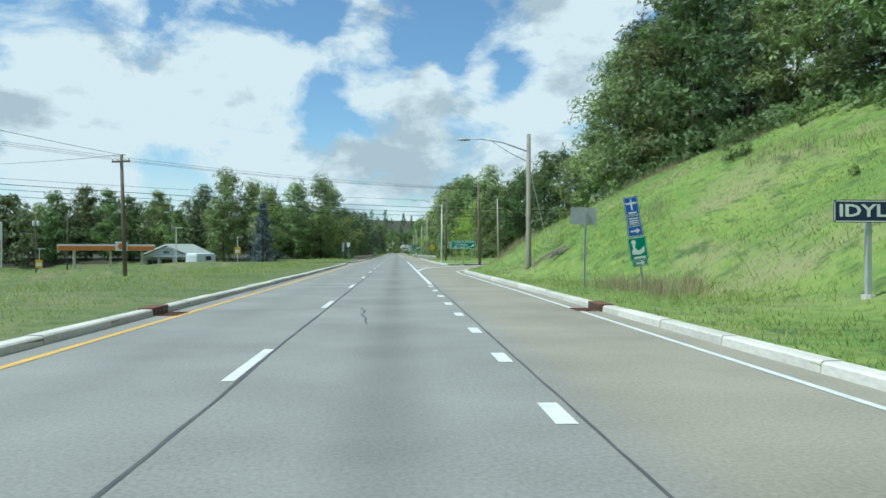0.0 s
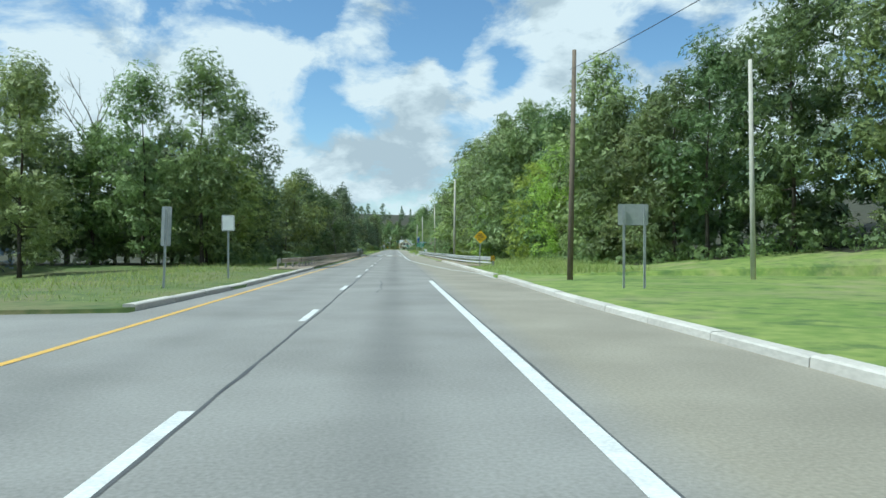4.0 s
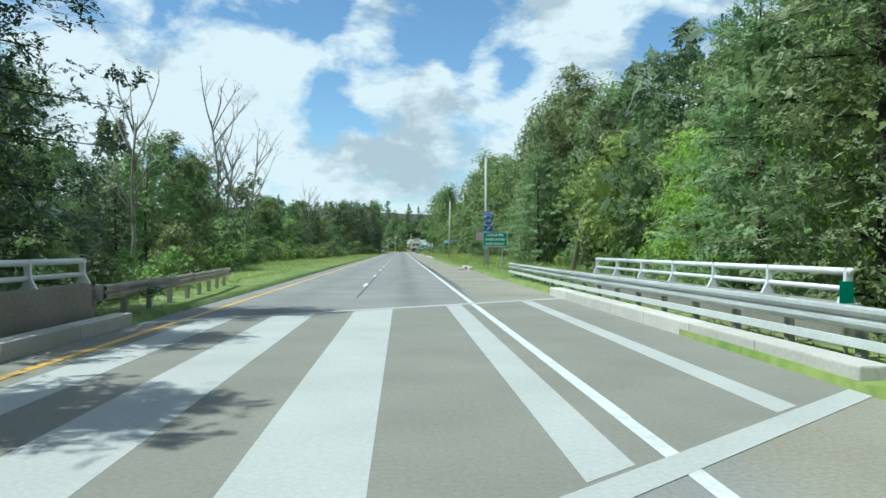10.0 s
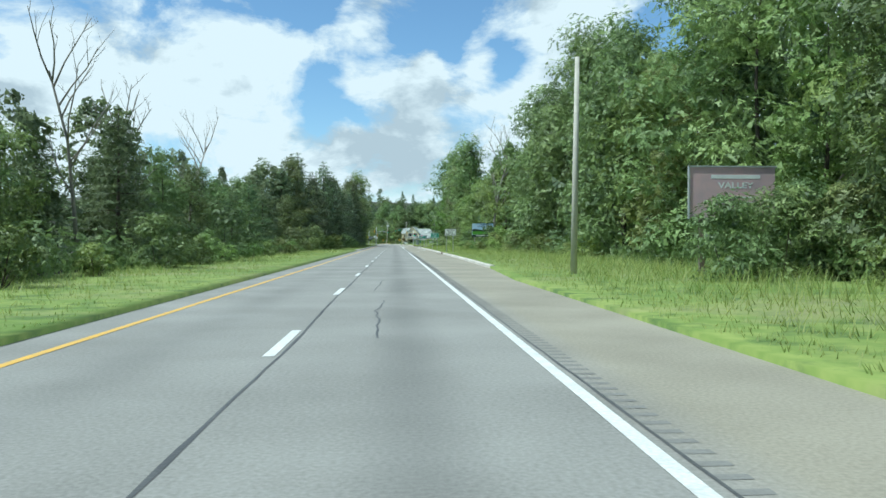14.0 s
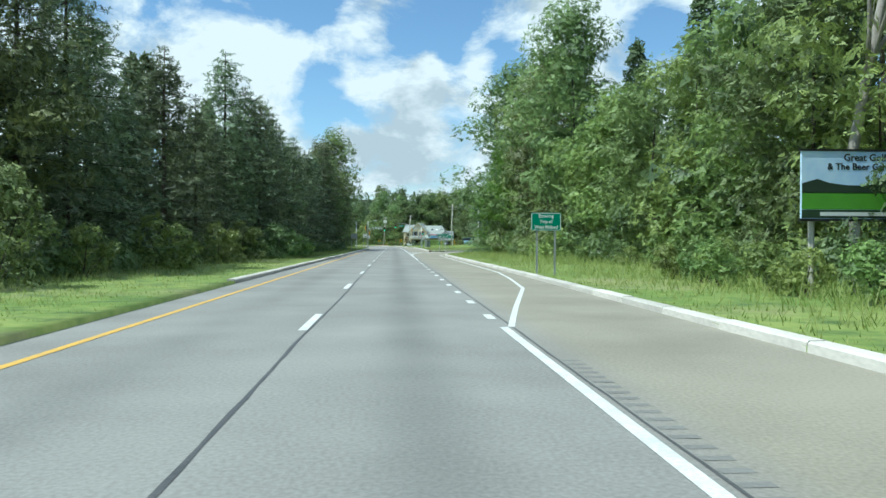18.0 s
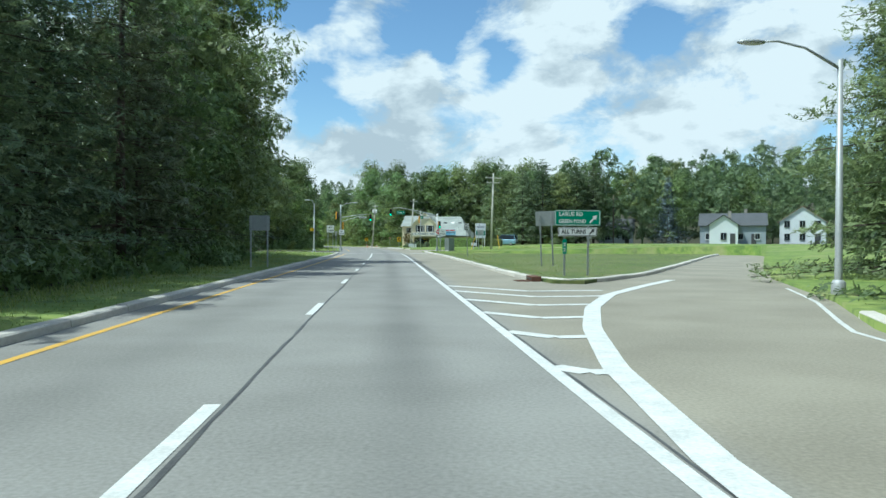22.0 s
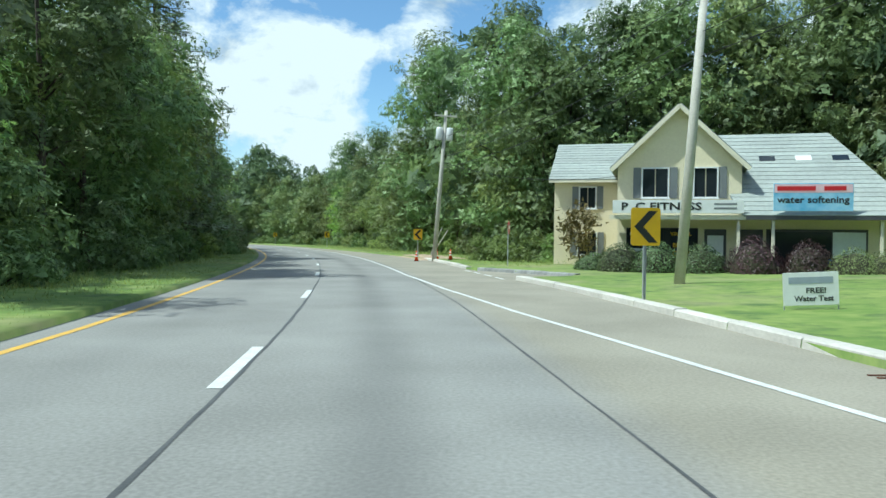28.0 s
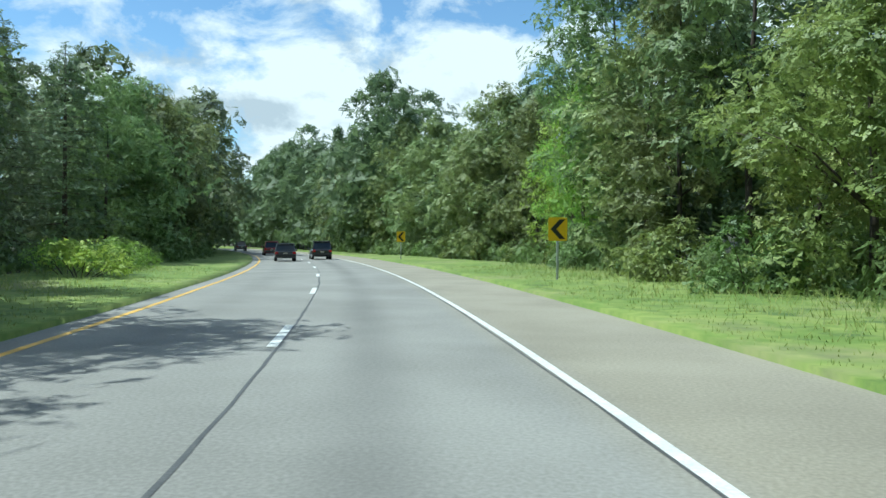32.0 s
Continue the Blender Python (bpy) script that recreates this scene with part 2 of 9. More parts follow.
def road_material():
    """Worn light-grey asphalt: oil-darkened lane middles, a tan shoulder, patches and grain; UV is metres across and along."""
    m = material("asphalt", (0.185, 0.178, 0.164), (0.282, 0.273, 0.254), rough=0.85, fine=22, coarse=0.35, bump=0.3, amount=0.62)
    t = m.node_tree
    L = t.links.new
    p = t.nodes["Principled BSDF"]
    before = p.inputs["Base Color"].links[0].from_socket
    uv, sep = t.nodes.new("ShaderNodeUVMap"), t.nodes.new("ShaderNodeSeparateXYZ")
    L(uv.outputs[0], sep.inputs[0])
    wob = t.nodes.new("ShaderNodeTexNoise")
    wob.inputs["Scale"].default_value = 0.12
    L(uv.outputs[0], wob.inputs["Vector"])
    last = None
    for centre, width, deep in ((0.05, 0.75, 0.30), (-3.5, 0.8, 0.14)):
        d = nd(t, "ShaderNodeMath", op="SUBTRACT")
        L(sep.outputs["X"], d.inputs[0])
        d.inputs[1].default_value = centre
        a = nd(t, "ShaderNodeMath", op="ABSOLUTE")
        L(d.outputs[0], a.inputs[0])
        r = t.nodes.new("ShaderNodeMapRange")
        r.interpolation_type = "SMOOTHSTEP"
        r.inputs["From Min"].default_value, r.inputs["From Max"].default_value = 0.0, width
        r.inputs["To Min"].default_value, r.inputs["To Max"].default_value = deep, 0.0
        L(a.outputs[0], r.inputs["Value"])
        if last:
            s = nd(t, "ShaderNodeMath", op="ADD")
            L(last, s.inputs[0])
            L(r.outputs[0], s.inputs[1])
            last = s.outputs[0]
        else:
            last = r.outputs[0]
    k = nd(t, "ShaderNodeMath", op="MULTIPLY")
    L(last, k.inputs[0])
    w2 = t.nodes.new("ShaderNodeMapRange")
    w2.inputs["From Min"].default_value, w2.inputs["From Max"].default_value = 0.35, 0.6
    w2.inputs["To Min"].default_value, w2.inputs["To Max"].default_value = 0.6, 1.25
    L(wob.outputs["Fac"], w2.inputs["Value"])
    L(w2.outputs[0], k.inputs[1])
    oil = nd(t, "ShaderNodeMix", dtype="RGBA")
    oil.inputs[7].default_value = (0.06, 0.06, 0.06, 1)
    L(k.outputs[0], oil.inputs[0])
    L(before, oil.inputs[6])
    tan = nd(t, "ShaderNodeMix", dtype="RGBA", blend="MULTIPLY")
    tan.inputs[7].default_value = (1.13, 1.06, 0.90, 1)
    sh = t.nodes.new("ShaderNodeMapRange")
    sh.inputs["From Min"].default_value, sh.inputs["From Max"].default_value = 1.8, 2.6
    L(sep.outputs["X"], sh.inputs["Value"])
    L(sh.outputs[0], tan.inputs[0])
    L(oil.outputs[2], tan.inputs[6])
    L(tan.outputs[2], p.inputs["Base Color"])
    return m


ASPHALT = road_material()
BRIDGE_DECK = material("bridge_concrete", (0.19, 0.18, 0.15), (0.26, 0.245, 0.205), rough=0.85, fine=20, coarse=0.6)
PALE_DECK = material("pale_concrete", (0.38, 0.375, 0.355), (0.48, 0.475, 0.45), rough=0.85, fine=20, coarse=0.6)
TAR = material("crack_tar", (0.05, 0.05, 0.051), (0.105, 0.105, 0.102), rough=0.6, fine=30)
GROOVE = material("milled_groove", (0.16, 0.155, 0.145), (0.215, 0.21, 0.195), rough=0.9, fine=20)
WHITE_LINE = material("white_paint", (0.70, 0.70, 0.67), (0.52, 0.52, 0.50), rough=0.6, fine=25, coarse=3, amount=0.7)
YELLOW_LINE = material("yellow_paint", (0.72, 0.42, 0.05), (0.52, 0.34, 0.10), rough=0.6, fine=25, coarse=3, amount=0.7)
CONCRETE = material("kerb_concrete", (0.60, 0.565, 0.51), (0.45, 0.42, 0.375), rough=0.9, fine=18, coarse=1.2, spread=0.12)
OLD_CONCRETE = material("old_concrete", (0.34, 0.31, 0.27), (0.22, 0.20, 0.18), rough=0.9, fine=14, coarse=0.9, spread=0.1)
BROWN_CONCRETE = material("weathered_barrier", (0.22, 0.19, 0.16), (0.32, 0.28, 0.24), rough=0.9, fine=14, coarse=0.7)
RUST_IRON = material("rusty_iron", (0.16, 0.065, 0.035), (0.09, 0.045, 0.03), rough=0.8, fine=30, coarse=6)
GALV = material("galvanised_steel", (0.50, 0.51, 0.51), (0.37, 0.38, 0.38), rough=0.5, fine=30, coarse=2, bump=0.04, metal=0.3)
RAIL_STEEL = material("guard_rail_steel", (0.80, 0.81, 0.80), (0.62, 0.63, 0.62), rough=0.42, fine=20, coarse=1, bump=0.04, metal=0.1)
POST_STEEL = material("rail_post", (0.36, 0.35, 0.33), (0.24, 0.21, 0.19), rough=0.7, fine=25)
RUSTY_RAIL = material("rusting_rail", (0.66, 0.62, 0.56), (0.46, 0.40, 0.33), rough=0.6, fine=14, coarse=1.2, metal=0.3)
WOOD_POLE = material("pole_wood", (0.20, 0.155, 0.115), (0.11, 0.085, 0.065), rough=0.9, fine=24, coarse=2, spread=0.2)
PALE_POLE = material("weathered_pole_wood", (0.56, 0.53, 0.46), (0.40, 0.375, 0.32), rough=0.9, fine=24, coarse=2, spread=0.15)
BARK = material("bark", (0.10, 0.078, 0.06), (0.05, 0.04, 0.032), rough=0.95, fine=14, coarse=2.5, bump=0.6, spread=0.25)
DEAD_WOOD = material("dead_wood", (0.33, 0.30, 0.26), (0.20, 0.175, 0.15), rough=0.95, fine=16, coarse=2, spread=0.2)
CABLE = material("cable", (0.015, 0.015, 0.016), (0.03, 0.03, 0.03), rough=0.6)
GRASS = material("grass", (0.125, 0.195, 0.034), (0.23, 0.28, 0.07), rough=0.95, fine=2.2, coarse=0.13, bump=0.6, amount=0.75)
LAWN = material("mown_lawn", (0.068, 0.11, 0.026), (0.13, 0.162, 0.043), rough=0.95, fine=3.0, coarse=0.16, bump=0.6, amount=0.8)
# woodland floor; also the dark filler that paints shade inside hedges and bushes
FLOOR_AND_SHADE_CORE = material("forest_floor_and_shade_core", (0.03, 0.034, 0.014), (0.055, 0.05, 0.028), rough=0.98, fine=4, coarse=0.3, bump=0.6)


def dry_patches(m, dry, scale, low, high):
    """Lays dry, straw-coloured patches into a grass material."""
    t = m.node_tree
    p = t.nodes["Principled BSDF"]
    before = p.inputs["Base Color"].links[0].from_socket
    co, n = t.nodes.new("ShaderNodeTexCoord"), t.nodes.new("ShaderNodeTexNoise")
    n.inputs["Scale"].default_value = scale
    n.inputs["Detail"].default_value = 7
    n.inputs["Roughness"].default_value = 0.65
    t.links.new(co.outputs["Object"], n.inputs["Vector"])
    r = t.nodes.new("ShaderNodeMapRange")
    r.inputs["From Min"].default_value, r.inputs["From Max"].default_value = low, high
    t.links.new(n.outputs["Fac"], r.inputs["Value"])
    mix = nd(t, "ShaderNodeMix", dtype="RGBA")
    mix.inputs[7].default_value = (*dry, 1)
    t.links.new(r.outputs[0], mix.inputs[0])
    t.links.new(before, mix.inputs[6])
    t.links.new(mix.outputs[2], p.inputs["Base Color"])


HILL = material("hill_grass", (0.105, 0.18, 0.03), (0.20, 0.26, 0.058), rough=0.95, fine=2.2, coarse=0.13, bump=0.8, amount=0.75)
GRANITE = material("granite_block", (0.34, 0.34, 0.33), (0.20, 0.20, 0.19), rough=0.85, fine=18, coarse=2, bump=0.4, spread=0.25)
GREY_POLE = material("grey_pole_wood", (0.33, 0.295, 0.25), (0.20, 0.175, 0.145), rough=0.9, fine=24, coarse=1.2)
DRY_BLADE = leaf_material("dry_grass_blades", (0.24, 0.20, 0.12), (0.42, 0.36, 0.22), 0.4, 0.0)
dry_patches(HILL, (0.25, 0.225, 0.12), 0.12, 0.52, 0.70)
dry_patches(HILL, (0.06, 0.10, 0.026), 0.9, 0.52, 0.66)
dry_patches(GRASS, (0.075, 0.125, 0.03), 0.8, 0.5, 0.66)
dry_patches(GRASS, (0.26, 0.245, 0.12), 0.17, 0.52, 0.72)
dry_patches(LAWN, (0.19, 0.17, 0.08), 0.28, 0.45, 0.68)
dry_patches(LAWN, (0.06, 0.095, 0.026), 1.3, 0.5, 0.68)
DIRT = material("bare_dirt", (0.44, 0.33, 0.235), (0.31, 0.23, 0.16), rough=0.95, fine=9, coarse=0.8, bump=0.6)
GRASS_BLADE = leaf_material("grass_blades", (0.17, 0.255, 0.045), (0.38, 0.40, 0.13), 0.5, 0.0)
LEAF_OAK = leaf_material("oak_leaves", (0.072, 0.112, 0.034), (0.25, 0.325, 0.115), 0.32, leaflets=11.5, fill=0.57)
LEAF_BRIGHT = leaf_material("locust_leaves", (0.2, 0.33, 0.048), (0.36, 0.48, 0.096), 0.45, leaflets=13, fill=0.56)
LEAF_DARK = leaf_material("pine_needles", (0.06, 0.092, 0.045), (0.20, 0.26, 0.13), 0.3, leaflets=13, fill=0.55)
LEAF_BLUE = leaf_material("blue_spruce_needles", (0.11, 0.14, 0.156), (0.17, 0.21, 0.24), 0.15, leaflets=9, fill=0.54)
LEAF_SHRUB = leaf_material("shrub_leaves", (0.10, 0.16, 0.04), (0.275, 0.365, 0.10), 0.32, leaflets=12.5, fill=0.57)
LEAF_PURPLE = leaf_material("barberry_leaves", (0.035, 0.014, 0.018), (0.075, 0.032, 0.034), 0.15)
LEAF_YEW = leaf_material("clipped_yew_leaves", (0.045, 0.075, 0.028), (0.11, 0.16, 0.055), 0.2)
LEAF_WHITE_PINE = leaf_material("white_pine_needles", (0.11, 0.175, 0.072), (0.25, 0.34, 0.156), 0.4, leaflets=13, fill=0.55)
WOODS = leaf_material("far_leaves", (0.08, 0.125, 0.0576), (0.18, 0.245, 0.108), 0.4, 0.0, leaflets=5, fill=0.6)
UNDER = leaf_material("thicket_leaves", (0.095, 0.145, 0.048), (0.21, 0.285, 0.096), 0.4, 0.0, leaflets=11, fill=0.57)

# ---- building tools ----
rng = random.Random(7)


def empty(name, m=None):
    ob = new(name)
    ob.empty_display_size = 0.3
    if m is not None:
        ob.matrix_world = m
    return ob


def mesh_of(bm, name, smooth=False):
    me = bpy.data.meshes.new(name)
    if smooth:
        for f in bm.faces:
            f.smooth = True
    bm.to_mesh(me)
    bm.free()
    return me


def part(name, bm, mat, parent=None, label="", smooth=False):
    """One mesh object from a bmesh (or mesh), under a thing or a part."""
    me = bm if isinstance(bm, bpy.types.Mesh) else mesh_of(bm, name, smooth)
    if mat and not me.materials:
        me.materials.append(mat)
    ob = new(name, me)
    ob.parent = parent
    if label:
        ob["label"] = label
    return ob


def arrays_mesh(name, verts, faces, mat=None, smooth=False):
    """A mesh from numpy arrays; all faces have the same number of corners."""
    verts, faces = np.asarray(verts, np.float32), np.asarray(faces, np.int32)
    me = bpy.data.meshes.new(name)
    n = faces.shape[1]
    me.vertices.add(len(verts))
    me.vertices.foreach_set("co", verts.ravel())
    me.loops.add(faces.size)
    me.loops.foreach_set("vertex_index", faces.ravel())
    me.polygons.add(len(faces))
    me.polygons.foreach_set("loop_start", np.arange(0, faces.size, n, dtype=np.int32))
    if smooth:
        me.polygons.foreach_set("use_smooth", np.ones(len(faces), dtype=bool))
    me.update(calc_edges=True)
    if mat:
        me.materials.append(mat)
    return me


def box(bm, cx, cy, cz, sx, sy, sz, bevel=0.0, m=None):
    """Adds a box of the given centre and size, with edges rounded by bevel."""
    made = bmesh.ops.create_cube(bm, size=1.0)["verts"]
    bmesh.ops.scale(bm, vec=(sx, sy, sz), verts=made)
    bmesh.ops.translate(bm, vec=(cx, cy, cz), verts=made)
    if bevel:
        edges = list({e for v in made for e in v.link_edges})
        made = list({v for f in bmesh.ops.bevel(bm, geom=edges, offset=bevel, segments=2, affect="EDGES", profile=0.6)["faces"] for v in f.verts} | {v for v in made if v.is_valid})
    if m is not None:
        bmesh.ops.transform(bm, matrix=m, verts=[v for v in made if v.is_valid])
    return bm


def tube(bm, pts, radii, sides=8, cap=True):
    """Adds a tapered tube along points."""
    rings = []
    pts = [Vector(p) for p in pts]
    for i, p in enumerate(pts):
        d = (pts[min(i + 1, len(pts) - 1)] - pts[max(i - 1, 0)]).normalized()
        u = d.orthogonal().normalized() if abs(d.z) < 0.95 else Vector((1, 0, 0))
        u = (u - d * u.dot(d)).normalized()
        w = d.cross(u)
        r = radii[i] if isinstance(radii, (list, tuple)) else radii
        rings.append([bm.verts.new(p + (u * math.cos(a) + w * math.sin(a)) * r) for a in (2 * math.pi * k / sides for k in range(sides))])
    for a, b in zip(rings, rings[1:]):
        for k in range(sides):
            bm.faces.new((a[k], a[(k + 1) % sides], b[(k + 1) % sides], b[k]))
    if cap:
        bm.faces.new(rings[0][::-1])
        bm.faces.new(rings[-1])
    return bm


def slab(bm, outline, z0, z1):
    """Adds a prism over an outline of (x, y)."""
    lo, hi = [bm.verts.new((x, y, z0)) for x, y in outline], [bm.verts.new((x, y, z1)) for x, y in outline]
    n = len(outline)
    bm.faces.new(hi)
    bm.faces.new(lo[::-1])
    for k in range(n):
        bm.faces.new((lo[k], lo[(k + 1) % n], hi[(k + 1) % n], hi[k]))
    bmesh.ops.recalc_face_normals(bm, faces=bm.faces[:])
    return bm


def plate(bm, outline, y0, y1):
    """Adds an upright plate over an outline of (x, z)."""
    a, b = [bm.verts.new((x, y0, z)) for x, z in outline], [bm.verts.new((x, y1, z)) for x, z in outline]
    n = len(outline)
    bm.faces.new(a)
    bm.faces.new(b[::-1])
    for k in range(n):
        bm.faces.new((a[k], b[k], b[(k + 1) % n], a[(k + 1) % n]))
    bmesh.ops.recalc_face_normals(bm, faces=bm.faces[:])
    return bm


def words(text, size, mat, parent, x, y, z, name="lettering", width=None, face=0.0):
    """Writing as a thin mesh standing upright, centred at (x, z) on the plane y, readable from -y."""
    cu = bpy.data.curves.new("lettering", "FONT")
    cu.body, cu.size, cu.extrude, cu.resolution_u = text, size, 0.003, 2
    cu.offset = 0.022 * size          # a heavier stroke, as on road signs
    cu.align_x, cu.align_y = "CENTER", "CENTER"
    tmp = new("lettering", cu)
    dg = bpy.context.evaluated_depsgraph_get()
    me = bpy.data.meshes.new_from_object(tmp.evaluated_get(dg))
    bpy.data.objects.remove(tmp)
    bpy.data.curves.remove(cu)
    co = np.empty(len(me.vertices) * 3)
    me.vertices.foreach_get("co", co)
    co = co.reshape(-1, 3)
    if width and len(co):
        co[:, 0] *= width / max(np.ptp(co[:, 0]), 1e-6)
    out = np.stack([co[:, 0] + x, y - co[:, 2], co[:, 1] + z], 1)
    me.vertices.foreach_set("co", out.ravel())
    me.materials.clear()
    me.materials.append(mat)
    ob = new(name, me)
    ob.parent = parent
    return ob


# ---- the road's line: metres along and across to world ----
HEADING = ((-3000, 0), (572, 0), (590, 0.15), (611, 1.1), (634.7, 2.6), (658.5, 4.85), (682.2, 7.85), (705.9, 11.05), (729.5, 14.4),
           (753.1, 17.3), (777, 20.2), (800, 23.1), (824, 26.0), (848, 28.7), (880, 31.5), (950, 34.0), (4000, 34.0))
S_AT = np.arange(0, 1200.5, 0.5)
S_TURN = np.radians(np.interp(S_AT, [a for a, _ in HEADING], [b for _, b in HEADING]))
S_X = np.r_[0, np.cumsum(-np.sin(S_TURN[:-1]) * 0.5)]
S_Y = np.r_[0, np.cumsum(np.cos(S_TURN[:-1]) * 0.5)]


def turn_at(s):
    return np.interp(s, S_AT, S_TURN)


def rd(s, d):
    """World x, y of the place s metres along the road and d metres to the right of the lane's middle."""
    s = np.asarray(s, float)
    a = turn_at(s)
    over = np.maximum(s - 1200, 0)
    under = np.minimum(s, 0)
    x = np.interp(s, S_AT, S_X) - np.sin(a) * over
    y = np.interp(s, S_AT, S_Y) + np.cos(a) * over + under
    return x + d * np.cos(a), y + d * np.sin(a)


def lerp(table, s):
    return np.interp(s, [a for a, _ in table], [b for _, b in table])


# pavement edges, and where the woods begin, to either side
EDGE_R = ((-300, 5.6), (8, 5.65), (30, 5.5), (60, 5.2), (63, 5.4), (66.3, 6.25), (70.2, 7.0), (77, 8.9), (83.5, 11.4), (96, 18.0), (110, 26.5), (126, 36), (129, 36),
          (132, 5.4), (180, 5.4), (236, 5.2), (240, 4.7), (260, 5.0), (276, 4.9), (297, 5.1), (310, 4.7), (358, 4.6), (372, 5.3), (395, 5.5), (470, 5.7), (492, 5.5), (514, 5.6),
          (519.7, 6.5), (529.7, 8.4), (536.3, 11.5), (548, 15.8), (559.5, 21.0), (595, 39), (604, 43), (607, 43), (610, 5.6), (632, 5.7), (634, 7.0), (636, 46), (656, 46),
          (659, 6.6), (668, 6.3), (683, 6.2), (688.3, 5.95), (689.6, 7.4), (690.3, 9.0), (690.9, 9.15), (692, 8.65), (693.4, 8.0), (694.4, 7.45), (696.2, 6.7), (697, 6.1), (699, 5.9), (716, 6.6), (726, 6.3), (738, 5.9), (760, 5.3), (1000, 5.3))
EDGE_L = ((-300, -5.65), (60, -5.65), (90, -5.85), (99, -6.0), (100, -19), (109, -19), (110, -6.2), (122, -5.75), (148, -5.7), (230, -5.75), (262, -5.75), (300, -5.9),
          (450, -6.05), (520, -5.8), (600, -5.75), (617, -5.9), (618.5, -40), (631.5, -40), (633, -6.0), (655, -5.9), (670, -5.4), (695, -5.75), (743, -5.85), (764, -5.6), (780, -5.8), (1000, -5.8))
WOOD_R = ((-300, 33), (20, 30), (42, 26), (55, 23.5), (62, 21.5), (80, 21.5), (92, 27), (104, 38), (112, 46), (122, 45), (132, 34), (150, 21), (162, 16.5), (190, 14), (230, 13), (262, 13), (290, 14.5), (347, 15.5),
          (380, 15), (440, 15), (482, 15), (515, 12.5), (526, 14), (534, 19), (540, 30), (548, 60), (560, 100), (640, 120), (656, 115), (660, 44), (690, 33), (703, 20),
          (712, 14), (726, 13.2), (734, 12.8), (744, 10.8), (770, 12), (790, 12.8), (806, 12.8), (860, 10), (1000, 9.5))
WOOD_L = ((-300, -90), (60, -95), (100, -90), (141, -78), (146, -50), (149, -30), (152, -12.5), (170, -10.2), (240, -9.6), (255, -12), (264, -17), (330, -17), (345, -13.5),
          (380, -13), (450, -13), (480, -12), (510, -10), (572, -9.8), (580, -13), (600, -20), (616, -24), (634, -24), (640, -14), (660, -12), (694, -9.8), (760, -9.4), (774, -10.5), (782, -14.5), (800, -14.5), (812, -11), (1000, -10))


def terrain(s, d):
    """Height of the ground beside the road."""
    s, d = np.asarray(s, float), np.asarray(d, float)
    er, el = lerp(EDGE_R, s), lerp(EDGE_L, s)
    right, left = d - er, el - d
    kerb = 0.10 + 0.0 * s
    z = np.where(right > 0, kerb + 0.01 * np.minimum(right, 6), np.where(left > 0, kerb + 0.008 * np.minimum(left, 10), -0.08))
    hill = np.clip((104 - s) / 24, 0, 1)
    toe = np.maximum(lerp(((-60, 9), (20, 10.5), (34, 10.5), (46, 5.9), (60, 5.6)), s), er + 0.3)
    up = np.clip(d - toe, 0, None)
    z = z + hill * np.where(up < 34, 0.5 * up * np.clip(up / 4, 0.3, 1), 17 + 0.25 * (up - 34))
    z = z - np.clip((150 - s) / 12, 0, 1) * 0.075 * np.clip(left - 8, 0, 42)
    wood = np.clip((s - 104) / 40, 0, 1) * np.clip((540 - s) / 30, 0, 1)
    z = z + wood * 0.16 * np.clip(d - 20, 0, 120)
    far = np.clip((s - 690) / 40, 0, 1)
    z = z + far * 0.14 * np.clip(d - 22, 0, 160)
    lawn = np.clip((s - 545) / 20, 0, 1) * np.clip((690 - s) / 10, 0, 1)
    z = z + lawn * 0.035 * np.clip(d - 8, 0, 30)
    dip = np.clip((s - 165) / 20, 0, 1) * np.clip((300 - s) / 25, 0, 1)
    z = z - dip * 1.6 * np.clip((np.maximum(right, left) - 2.2) / 4, 0, 1)
    ridge = 50 * np.clip((s - 1120) / 420, 0, 1) + 30 * np.clip((s - 1650) / 700, 0, 1)
    return z + ridge

